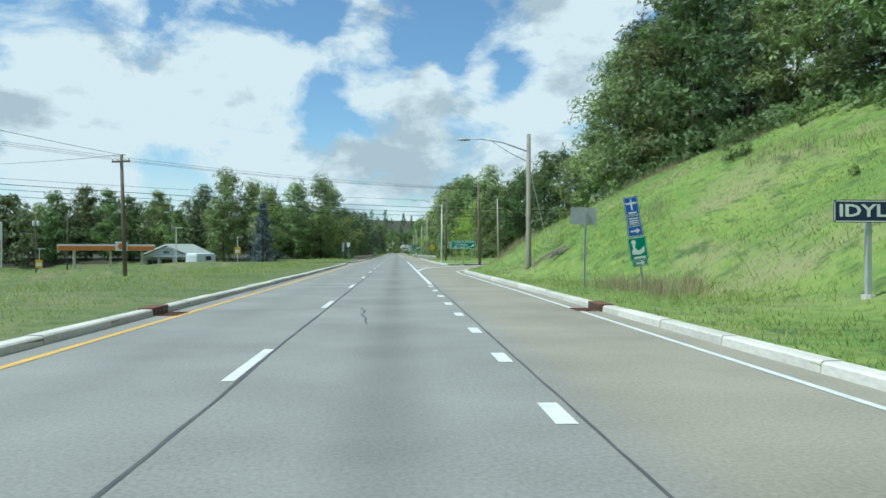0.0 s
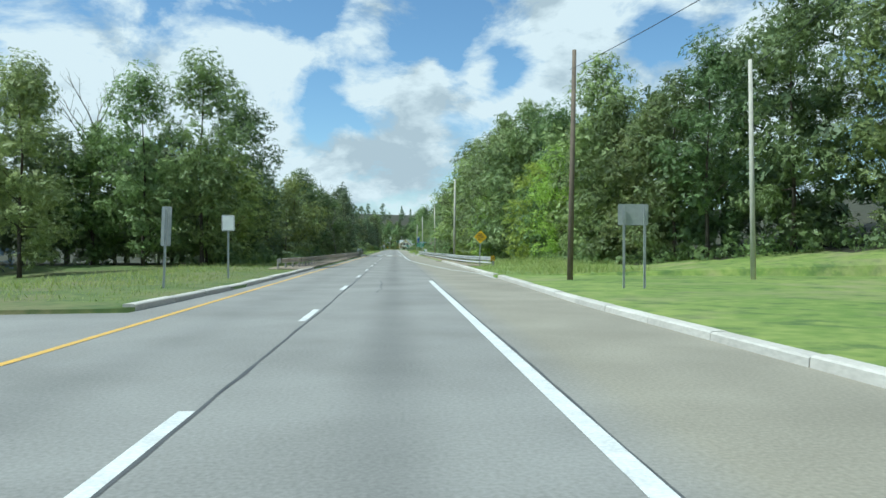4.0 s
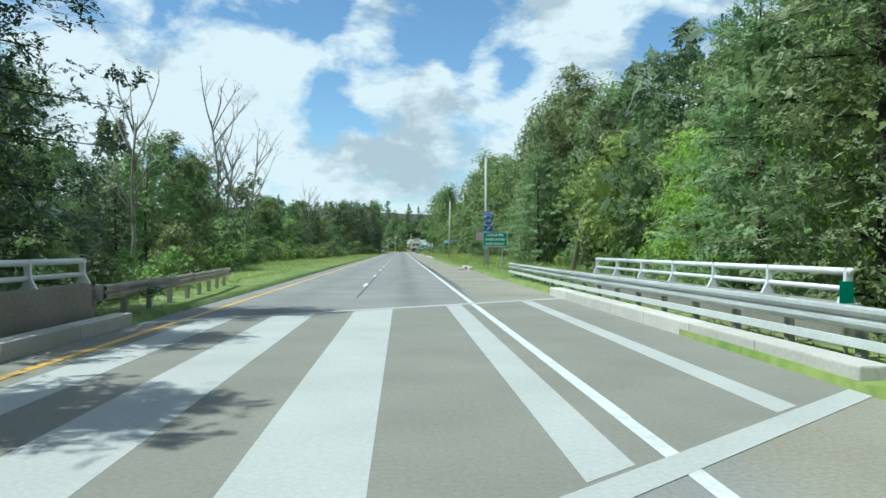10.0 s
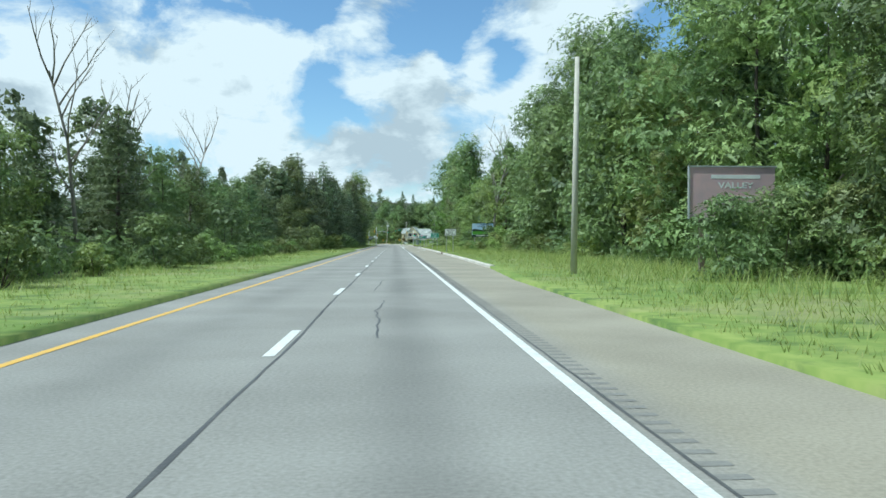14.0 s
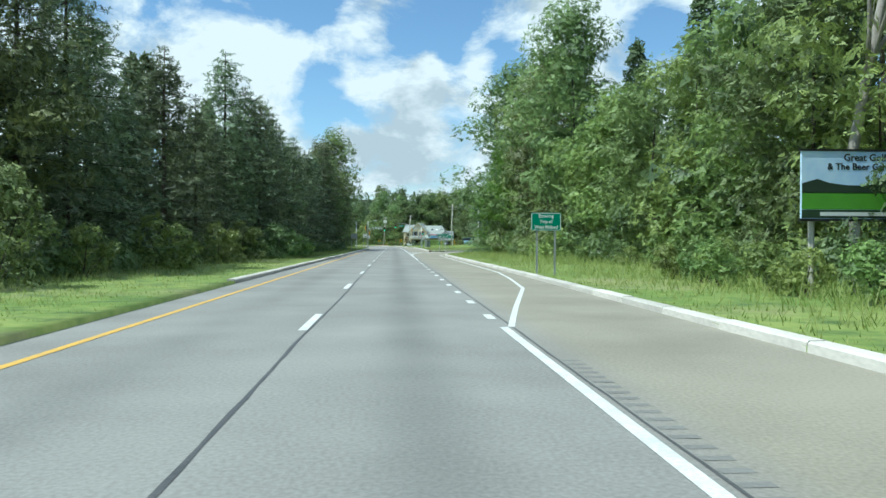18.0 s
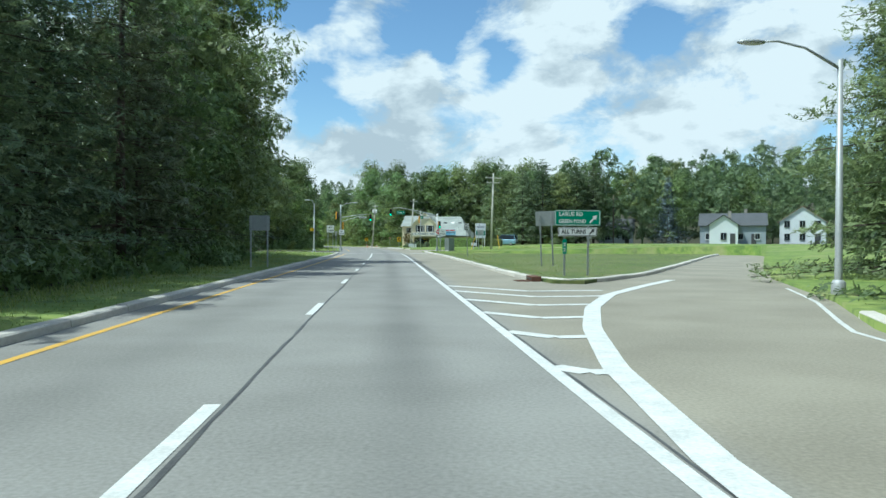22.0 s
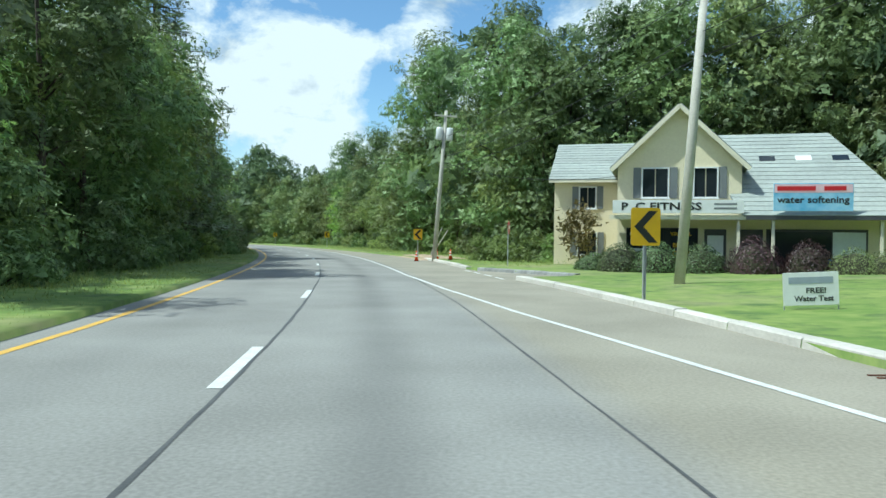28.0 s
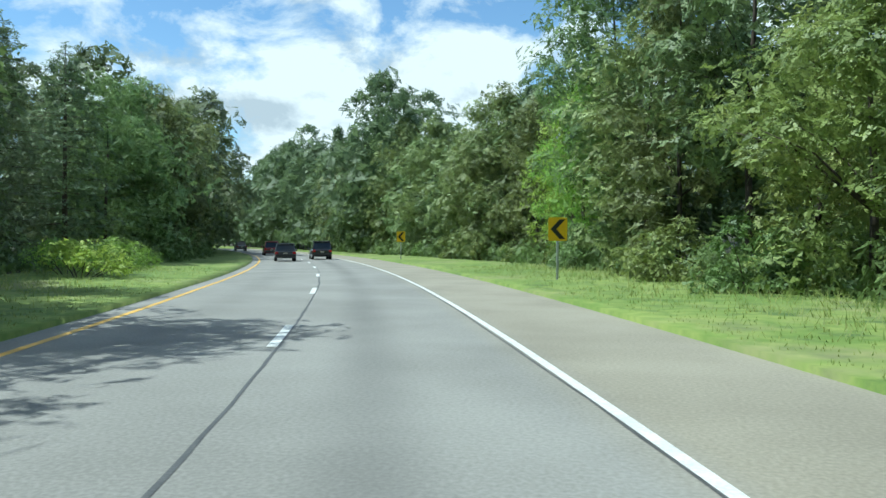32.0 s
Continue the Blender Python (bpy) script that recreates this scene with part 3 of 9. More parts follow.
# ---- ground, road, kerbs, markings ----
def build_ground():
    rows = np.r_[[-3000, -1200, -500, -200, -100], np.arange(-60, 686, 2.0), np.arange(686, 700, 0.5), np.arange(700, 940, 2.0), [950, 980, 1030, 1100, 1200, 1350, 1600, 1900, 2300, 3200, 4500]]
    steps = np.array([0.001, 0.6, 1.4, 2.4, 3.6, 5, 6.6, 8.5, 11, 14, 18, 23, 29, 36, 45, 56, 70, 90, 115, 145, 180, 225, 280, 340])
    far_r = np.array([500, 900, 1800, 3500])
    verts, cols = [], None
    for s in rows:
        er, el = float(lerp(EDGE_R, s)), float(lerp(EDGE_L, s))
        right = np.r_[er + steps, far_r + er]
        left = np.r_[(el - steps)[::-1]]
        if not 560 < s < 1400:
            left = np.r_[[-3500, -1800, -900, -500], left]
        else:
            left = np.r_[[-372, -366, -360, -354], left]
        ds = np.r_[left, el, er, right]
        cols = len(ds)
        z = terrain(s, ds)
        k = len(left)
        z[k] = z[k + 1] = -0.08
        x, y = rd(np.full(cols, s), ds)
        lump = np.array([noise.noise((a * 0.13, b * 0.13, 0.0)) for a, b in zip(x, y)]) * 0.12
        lump[np.abs(ds - er) < 3] *= 0.25
        lump[np.abs(ds - el) < 3] *= 0.25
        lump[k] = lump[k + 1] = 0
        verts.append(np.stack([x, y, z + lump], 1))
    v = np.concatenate(verts)
    n = len(rows)
    i, j = np.meshgrid(np.arange(n - 1), np.arange(cols - 1), indexing="ij")
    a = i * cols + j
    faces = np.stack([a, a + 1, a + cols + 1, a + cols], -1).reshape(-1, 4)
    me = arrays_mesh("ground", v, faces, GRASS, smooth=True)
    me.materials.append(FLOOR_AND_SHADE_CORE)
    mid = v[faces].mean(1)
    # woodland floor under the trees
    sd = np.repeat(rows[:-1], cols - 1)
    # distance across, by the same columns
    dd = []
    for s in rows[:-1]:
        er, el = float(lerp(EDGE_R, s)), float(lerp(EDGE_L, s))
        right = np.r_[er + steps, far_r + er]
        left = (el - steps)[::-1]
        left = np.r_[[-3500, -1800, -900, -500], left] if not 560 < s < 1400 else np.r_[[-372, -366, -360, -354], left]
        ds = np.r_[left, el, er, right]
        dd.append((ds[:-1] + ds[1:]) / 2)
    dd = np.concatenate(dd)
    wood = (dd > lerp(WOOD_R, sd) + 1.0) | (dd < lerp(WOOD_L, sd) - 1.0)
    me.materials.append(LAWN)
    field = (sd < 150) & (dd < 0) & ~wood
    me.materials.append(HILL)
    hill = (sd < 96) & (dd > 7) & ~wood
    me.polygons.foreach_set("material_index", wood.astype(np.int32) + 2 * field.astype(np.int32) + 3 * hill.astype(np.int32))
    ob = new("ground", me)
    tagged(ob, "green roadside grass and dark woodland floor", "ground", kind="structure")
    return ob


def strip(s0, s1, da, db, step=2.0, z=0.0, cols=2, name="strip"):
    """A ribbon along the road between two offsets (numbers or tables), with UV in metres."""
    n = max(2, int((s1 - s0) / step) + 1)
    ss = np.linspace(s0, s1, n)
    a = lerp(da, ss) if isinstance(da, tuple) else np.full(n, da)
    b = lerp(db, ss) if isinstance(db, tuple) else np.full(n, db)
    V, U = [], []
    for k in range(cols):
        d = a + (b - a) * k / (cols - 1)
        x, y = rd(ss, d)
        V.append(np.stack([x, y, np.full(n, z)], 1))
        U.append(np.stack([d, ss], 1))
    V, U = np.stack(V, 1).reshape(-1, 3), np.stack(U, 1).reshape(-1, 2)
    i, j = np.meshgrid(np.arange(n - 1), np.arange(cols - 1), indexing="ij")
    q = i * cols + j
    faces = np.stack([q, q + 1, q + cols + 1, q + cols], -1).reshape(-1, 4)
    me = arrays_mesh(name, V, faces)
    uv = me.uv_layers.new(name="UVMap")
    uv.data.foreach_set("uv", U[faces.ravel()].astype(np.float32).ravel())
    return me


build_ground()
ROAD = new("road", strip(-60, 960, EDGE_L, EDGE_R, 0.5, 0.0, 9, "road"))
ROAD.data.materials.append(ASPHALT)
tagged(ROAD, "worn light grey asphalt carriageway with sealed cracks", "road", kind="structure")


def marking(name, me, mat, label=""):
    me.materials.append(mat)
    ob = new(name, me)
    ob.parent = ROAD
    if label:
        ob["label"] = label
    return ob


LINE_Z = 0.006


def solid_line(s0, s1, d, w, mat, label):
    a = tuple((s, v - w / 2) for s, v in d) if isinstance(d, tuple) else d - w / 2
    b = tuple((s, v + w / 2) for s, v in d) if isinstance(d, tuple) else d + w / 2
    return marking("edge_line", strip(s0, s1, a, b, 1.5, LINE_Z, 2, "edge_line"), mat, label)


def build_markings():
    yl = ((-60, -5.05), (90, -5.05), (230, -5.05), (300, -5.0), (600, -5.05), (655, -4.95), (672, -4.85), (695, -5.15), (743, -5.25), (764, -4.95), (780, -5.2), (960, -5.2))
    solid_line(-60, 613, yl, 0.15, YELLOW_LINE, "yellow edge line")
    solid_line(636, 960, yl, 0.15, YELLOW_LINE, "yellow edge line")
    # broken lane line
    starts = [9.5 + 12.277 * k for k in range(-5, 19)] + [264.9 + 12.192 * k for k in range(0, 27)] + [654.2 + 12.3 * k for k in range(0, 24)]
    shift = ((-60, -1.83), (600, -1.83), (668, -1.65), (695, -1.8), (715, -1.7), (760, -1.38), (960, -1.35))
    for s in starts:
        c = float(lerp(shift, s))
        marking("lane_dash", strip(s, s + 3.1, c - 0.08, c + 0.08, 1.1, LINE_Z, 2, "lane_dash"), WHITE_LINE)
    solid_line(588, 614.6, -1.83, 0.16, WHITE_LINE, "white lane line")
    # right edge line and the auxiliary lanes' dotted lines
    for a, b in ((-60, 37), (436, 488)):
        s = a + (11.0 - a) % 4.0 if a < 0 else a + 1.5
        while s < b:
            marking("lane_dot", strip(s, s + 1.0, 1.65 if a > 0 else 1.62, 1.83, 0.5, LINE_Z, 2, "lane_dot"), WHITE_LINE)
            s += 4.0
    solid_line(37.5, 128, 1.80, 0.2, WHITE_LINE, "white gore line")
    solid_line(-60, 62, ((-60, 5.1), (30, 5.0), (56, 4.75), (62, 4.9)), 0.12, WHITE_LINE, "white edge line")
    solid_line(62, 88, ((62, 4.9), (66.3, 5.75), (70.2, 6.5), (77, 8.4), (83.5, 10.9), (88, 13.3)), 0.12, WHITE_LINE, "white edge line")
    solid_line(131, 200, ((131, 5.25), (138.6, 5.2), (146.5, 4.1), (165, 2.9), (185, 1.95), (200, 1.83)), 0.13, WHITE_LINE, "white edge line")
    solid_line(200, 436, 1.76, 0.15, WHITE_LINE, "white edge line")
    solid_line(436, 514, ((436, 1.9), (440, 2.6), (448, 4.1), (455, 4.7), (462, 5.1), (490, 5.0), (514, 5.1)), 0.13, WHITE_LINE, "white edge line")
    solid_line(488, 615, 1.80, 0.17, WHITE_LINE, "white edge line")
    solid_line(514, 542, ((514, 5.3), (519.7, 6.0), (529.7, 7.9), (536.3, 11.0), (542, 13.2)), 0.12, WHITE_LINE, "white edge line")
    solid_line(657, 740, ((657, 5.6), (667, 4.15), (675, 3.1), (683, 2.4), (692, 2.0), (705, 1.95), (725, 2.1), (740, 2.25)), 0.13, WHITE_LINE, "white edge line")
    solid_line(740, 960, ((740, 2.25), (765, 2.3), (960, 2.3)), 0.13, WHITE_LINE, "white edge line")
    for s in (688.8, 691.2, 693.6, 695.9):
        marking("lane_dot", strip(s, s + 1.6, 5.5, 5.63, 0.7, LINE_Z, 2, "lane_dot"), WHITE_LINE)
    # stop line
    a, b = rd(613.6, -5.3), rd(615.8, 5.3)
    bm = bmesh.new()
    bar(bm, a, b, 0.45)
    marking("stop_line", mesh_of(bm, "stop_line"), WHITE_LINE, "white stop line")
    # hatched gores
    for left, right, bars in (
            (((65.6, 1.95), (110, 1.95)), ((64.0, 1.95), (67.8, 2.15), (72.9, 2.72), (75, 3.05), (77.6, 3.6), (78.8, 4.1), (83.2, 5.8), (86.7, 7.2), (89.3, 8.8)), (75.2, 79.0, 83.1, 87.0, 91.2, 94.4)),
            (((513, 1.95), (553, 1.95)), ((513, 1.95), (521.8, 2.1), (525.6, 2.54), (528.8, 3.12), (531.9, 3.82), (534.8, 4.66), (538.8, 6.15), (541.6, 7.6), (544.2, 9.2), (547.7, 11.3)), (526.1, 529.9, 533.6, 537.4, 541.0, 543.8))):
        ends = right[0][0], right[-1][0]
        lean = tuple((s, 0.15 + 0.06 * float(np.clip((s - ends[0]) / (ends[1] - ends[0]), 0, 1))) for s in np.linspace(ends[0], ends[1], 9))
        a = tuple((s, float(lerp(right, s)) - w) for s, w in lean)
        b = tuple((s, float(lerp(right, s)) + w) for s, w in lean)
        marking("gore_line", strip(ends[0], ends[1], a, b, 0.8, LINE_Z + 0.005, 2, "gore_line"), WHITE_LINE, "white gore line")
        for s in bars:
            bm = bmesh.new()
            m, e = 3.0, 4.0
            for _ in range(30):
                mid = s - 1.3 * (m - 1.85)
                e = 0.5 * e + 0.5 * min(6.6, float(lerp(right, mid + 0.15 * (e - m))))
                m = 0.5 * (1.85 + e)
            bar(bm, rd(s, 1.85), rd(mid, m), 0.36)
            bar(bm, rd(mid, m), rd(mid + 0.15 * (e - m), e), 0.36, 0.001)
            marking("gore_bar", mesh_of(bm, "gore_bar"), WHITE_LINE)


def bar(bm, a, b, w, lift=0.0):
    """A painted bar between two ground points."""
    a, b = Vector((float(a[0]), float(a[1]), LINE_Z + 0.002 + lift)), Vector((float(b[0]), float(b[1]), LINE_Z + 0.002 + lift))
    d = (b - a).normalized()
    n = Vector((-d.y, d.x, 0)) * w / 2
    bm.faces.new([bm.verts.new(p) for p in (a - n, b - n, b + n, a + n)])
    bmesh.ops.recalc_face_normals(bm, faces=bm.faces[:])


def wander(bm, s0, s1, d, w, amp, seed, z=0.004, step=0.6, table=None):
    """A meandering tar-sealed crack along the road."""
    n = int((s1 - s0) / step)
    prev = None
    for k in range(n + 1):
        s = s0 + (s1 - s0) * k / n
        off = (d if table is None else float(lerp(table, s))) + amp * noise.noise((s * 0.11, seed, 0)) + 0.35 * amp * noise.noise((s * 0.9, seed, 5))
        ww = w * (0.7 + 0.9 * abs(noise.noise((s * 0.5, seed, 9))))
        p, q = rd(s, off - ww / 2), rd(s, off + ww / 2)
        cur = (bm.verts.new((float(p[0]), float(p[1]), z)), bm.verts.new((float(q[0]), float(q[1]), z)))
        if prev:
            bm.faces.new((prev[0], prev[1], cur[1], cur[0]))
        prev = cur


def build_cracks():
    def seal(f):
        bm = bmesh.new()
        f(bm)
        marking("sealed_crack", mesh_of(bm, "sealed_crack"), TAR, "black tar-sealed crack")
    right = ((-60, 1.93), (600, 1.93), (618, 2.0), (660, 2.05), (960, 2.45))
    left = ((-60, -1.71), (600, -1.71), (668, -1.56), (700, -1.68), (760, -1.3), (960, -1.28))
    for a, b in ((-60, 118), (118, 233), (257, 420), (420, 560), (560, 700), (700, 900)):
        seal(lambda bm: wander(bm, a, b, 0, 0.055, 0.06, 3.3, table=left))
        seal(lambda bm: wander(bm, a, b, 0, 0.04, 0.04, 8.1, table=right))
    for s, d, length in ((17, -0.55, 5), (71, -0.6, 4), (83, -0.7, 9), (118, -0.5, 10), (268, -0.6, 16), (292, -0.75, 20),
                         (321, -0.65, 9), (340, -0.5, 8), (352, -0.7, 7), (570, -0.6, 12),
                         (600, -0.9, 9),):
        seal(lambda bm: wander(bm, s, s + length, d, 0.05, 0.42, s))
    for s, a, b in ((63, -5, -1.6), (86, 0.0, 2), (133, -5, -2), (486, -1.2, 0.2), (623, -5, 8), (628, -4, 6)):
        bm = bmesh.new()
        p = None
        for k in range(12):
            d = a + (b - a) * k / 11
            x, y = rd(s + 0.25 * noise.noise((d * 0.7, s, 0)), d)
            q = (bm.verts.new((float(x), float(y) - 0.025, 0.0045)), bm.verts.new((float(x), float(y) + 0.03, 0.0045)))
            if p:
                bm.faces.new((p[0], q[0], q[1], p[1]))
            p = q
        marking("sealed_crack", mesh_of(bm, "sealed_crack"), TAR)


def kerb_mesh():
    bm = bmesh.new()
    prof = [(-0.02, -0.1), (0.0, 0.13), (0.035, 0.16), (0.27, 0.165), (0.30, 0.15), (0.30, -0.1)]
    a = [bm.verts.new((x, -0.495, z)) for x, z in prof]
    b = [bm.verts.new((x, 0.495, z)) for x, z in prof]
    for k in range(len(prof)):
        q = (k + 1) % len(prof)
        bm.faces.new((a[k], a[q], b[q], b[k]))
    bm.faces.new(a[::-1])
    bm.faces.new(b)
    bmesh.ops.recalc_face_normals(bm, faces=bm.faces[:])
    me = mesh_of(bm, "kerb_stone")
    me.materials.append(CONCRETE)
    return me


KERB = kerb_mesh()
KERB_GRANITE = KERB.copy()
KERB_GRANITE.materials[0] = GRANITE


def kerb_run(label, pts, flip=False, length=3.05, stone=KERB):
    """Kerb stones laid end to end along world points; the low face looks to the left of the way, or right if flipped."""
    root = empty("kerb")
    tagged(root, label, "kerb", kind="structure")
    pts = [Vector((float(x), float(y), 0)) for x, y in pts]
    cum = [0.0]
    for a, b in zip(pts, pts[1:]):
        cum.append(cum[-1] + (b - a).length)

    def at(u):
        k = max(0, min(len(pts) - 2, next((i for i in range(len(cum) - 1) if cum[i + 1] >= u), len(pts) - 2)))
        return pts[k].lerp(pts[k + 1], (u - cum[k]) / max(cum[k + 1] - cum[k], 1e-6))
    n = max(1, round(cum[-1] / length))
    shake = rng if stone is KERB else random.Random(3)
    for k in range(n):
        a, b = at(cum[-1] * k / n), at(cum[-1] * (k + 1) / n)
        d = b - a
        ob = new("kerb_stone", stone)
        ob.parent = root
        ang = math.atan2(-d.x, d.y)
        sink = 0.012 * shake.uniform(-1, 1)
        ob.matrix_basis = Matrix.LocRotScale((a + b) / 2 + Vector((0, 0, sink)), Euler((0, 0, ang + shake.uniform(-0.004, 0.004))), (-1 if flip else 1, d.length / 1.0, 1))
    return root


def along(s0, s1, table, step=3.05):
    n = max(1, int(round((s1 - s0) / step)))
    return [rd(s, float(lerp(table, s))) for s in np.linspace(s0, s1, n + 1)]


def build_kerbs():
    kerb_run("pale concrete kerb along the hill verge", along(-60, 98, EDGE_R))
    kerb_run("pale concrete kerb beside the grass verge", along(-60, 99, EDGE_L), flip=True)
    kerb_run("pale concrete kerb past the turnout", along(110.5, 148, EDGE_L), flip=True)
    kerb_run("low concrete kerb beside the guard rail", along(133, 180, EDGE_R))
    kerb_run("pale concrete kerb before the side street", along(372, 532, EDGE_R))
    kerb_run("pale concrete kerb under the pines", along(451, 617, EDGE_L), flip=True)
    kerb_run("pale concrete kerb past the crossing", along(633.5, 657, EDGE_L), flip=True)
    kerb_run("pale concrete kerb in front of the shop lawn", along(660, 688.3, EDGE_R), length=2.36)
    kerb_run("low grey granite block kerb beside the shop's drive", along(690.9, 697, EDGE_R, 0.5), length=0.46, stone=KERB_GRANITE)
    kerb_run("pale concrete kerb at the work site", along(699, 717, EDGE_R))


def island(name, label, pts, mat=GRASS, top=0.13, rise=0.0):
    """A raised grass island: one slab with kerb stones round it."""
    bm = bmesh.new()
    slab(bm, [(float(x), float(y)) for x, y in pts], -0.05, top)
    ob = part(name, bm, mat)
    tagged(ob, label, "grass island", kind="structure")
    return ob


def rumble(s0, s1, d, name="rumble_strip"):
    """Milled grooves beside the edge line, joined."""
    ss = np.arange(s0, s1, 0.31)
    V = []
    for ds, dd in ((0, 0), (0, 0.24), (0.12, 0.24), (0.12, 0)):
        x, y = rd(ss + ds, d + dd)
        V.append(np.stack([x, y, np.full(len(ss), 0.0035)], 1))
    V = np.stack(V, 1).reshape(-1, 3)
    ob = marking(name, arrays_mesh(name, V, np.arange(len(V)).reshape(-1, 4)), GROOVE, "dark milled rumble grooves")
    ob["kind"] = "stuff"


build_markings()
rumble(262, 432, 1.96)
rumble(552, 612, 2.0)
build_cracks()
build_kerbs()
ISLE_1 = [rd(s, d) for s, d in ((91.0, 6.2), (92.5, 8.7), (98, 11.2), (106, 15.4), (120.7, 23.7), (133, 31), (133, 5.5), (112, 5.3), (98, 5.75))]
island("grass_island", "grass island between the road and the side ramp", ISLE_1)
kerb_run("pale concrete kerb round the grass island", [rd(s, d) for s, d in ((131, 5.4), (112, 5.2), (98, 5.6), (91.0, 6.0), (92.3, 8.8), (98, 11.3), (106, 15.5), (120.7, 23.9), (131, 30))], flip=True)
ISLE_2 = [rd(s, d) for s, d in ((545.2, 5.9), (544.8, 7.0), (552.5, 11.9), (569.5, 20.2), (596, 33.2), (611, 40), (611, 5.8), (597, 5.65), (552, 5.5))]
island("lawn_island", "broad mown lawn island between the road and the ramp", ISLE_2, LAWN)
kerb_run("pale concrete kerb round the lawn island", [rd(s, d) for s, d in ((634.6, 9.5), (633, 6.6), (630, 5.75), (597, 5.55), (552, 5.35), (546, 5.6), (544.5, 7.0), (552.4, 12.1), (569.4, 20.4), (596, 33.4), (606, 39))], flip=True)

# ---- trees ----
nrng = np.random.default_rng(11)


def leaf_tris(centres, normals, size, aspect=0.75, droop=0.0, mess=0.36):
    """Leaf sprays, one triangle each, that mostly face out of their clump."""
    n = len(centres)
    nn = normals / (np.linalg.norm(normals, axis=1, keepdims=True) + 1e-9) + nrng.normal(0, mess, (n, 3))
    nn /= np.linalg.norm(nn, axis=1, keepdims=True) + 1e-9
    t = np.cross(nn, nrng.normal(0, 1, (n, 3)))
    t[:, 2] -= droop
    t /= np.linalg.norm(t, axis=1, keepdims=True) + 1e-9
    b = np.cross(nn, t)
    sz = size * nrng.uniform(0.55, 1.4, (n, 1))
    skew = nrng.uniform(-0.25, 0.25, (n, 1))
    p0 = centres - t * sz * 0.45 + b * sz * aspect * 0.5
    p1 = centres - t * sz * 0.45 - b * sz * aspect * 0.5
    p2 = centres + t * sz * 0.6 + b * sz * skew
    return np.stack([p0, p1, p2], 1).reshape(-1, 3), np.arange(3 * n).reshape(n, 3)


def crown_points(h, base, radius, clumps, leaves, lean=(0, 0), top_heavy=0.5, clump_r=(0.7, 1.5), under=0.32):
    """Leaf places on many clumps that fill an uneven crown."""
    cs, rs = [], []
    for k in range(clumps):
        u = nrng.uniform(0.02, 1)
        z = base + (h - base) * u
        prof = math.sin(math.pi * min(1, 0.12 + 0.88 * u ** (0.75 if top_heavy > 0.5 else 1.0))) ** 0.6
        a, r = nrng.uniform(0, 2 * math.pi), radius * prof * math.sqrt(nrng.uniform(0.15, 1.0)) * nrng.uniform(0.8, 1.15)
        cs.append((r * math.cos(a) + lean[0] * u, r * math.sin(a) + lean[1] * u, z))
        rs.append(nrng.uniform(*clump_r))
    cs, rs = np.array(cs), np.array(rs)
    pick = nrng.integers(0, clumps, leaves)
    d = nrng.normal(0, 1, (leaves, 3))
    d[:, 2] = np.where(d[:, 2] < 0, d[:, 2] * under, d[:, 2] + 0.15)
    d /= np.linalg.norm(d, axis=1, keepdims=True)
    shell = np.where(nrng.uniform(0, 1, (leaves, 1)) < 0.12, nrng.uniform(1.0, 1.3, (leaves, 1)), nrng.uniform(0.78, 1.06, (leaves, 1)))
    pos = cs[pick] + d * rs[pick, None] * shell * np.array([1, 1, 0.75])
    nor = d + np.array([0, 0, 0.6])
    return pos, nor, cs


def branchy(bm, h, base_r, tips, split_from=0.3, sides=5, bend=0.25):
    """A tapered trunk with limbs that reach towards some of the given places."""
    top = h * 0.86
    pts = [Vector((bend * math.sin(z * 0.5) * z / h, bend * math.cos(z * 0.4 + 1) * z / h - bend * 0.5 * z / h, z)) for z in np.linspace(-0.4, top, 7)]
    rad = [base_r * (1.35 if k == 0 else 1 - 0.82 * k / 6) for k in range(7)]
    tube(bm, pts, rad, sides)
    for tip in tips:
        tip = Vector(tip)
        u = max(split_from, min(0.85, (tip.z - tip.xy.length * 0.7) / top))
        k = u * 6
        a = pts[int(k)].lerp(pts[min(6, int(k) + 1)], k % 1)
        r = base_r * (1 - 0.82 * u) * 0.55
        mid = a.lerp(tip, 0.5) + Vector((0, 0, 0.12 * (tip - a).length))
        tube(bm, [a, mid, tip], [r, r * 0.6, r * 0.18], 3)


def make_tree(kind, h, radius, base, clumps, leaves, leaf, mat, label, tr=0.16, clump_r=(0.8, 1.6), aspect=0.6):
    root = empty("tree")
    pos, nor, cs = crown_points(h, base, radius, clumps, leaves, clump_r=clump_r)
    bm = bmesh.new()
    order = nrng.permutation(len(cs))[: min(6, len(cs))]
    branchy(bm, h, tr, [tuple(cs[i]) for i in order])
    part("trunk", bm, BARK, root, smooth=True)
    # larger leaf masses deep inside the crown, which close it
    n = len(cs) * 14
    deep = np.repeat(cs, 14, axis=0) * np.array([0.62, 0.62, 0.95]) + nrng.normal(0, 0.4, (n, 3))
    v, f = leaf_tris(np.concatenate([pos, deep]), np.concatenate([nor, nrng.normal(0, 1, (n, 3))]), np.r_[np.full(len(pos), leaf), np.full(n, leaf * 1.9)][:, None], aspect)
    part("crown", arrays_mesh("crown", v, f, mat), None, root)
    tagged(root, label, "tree", group="roadside trees")
    return root


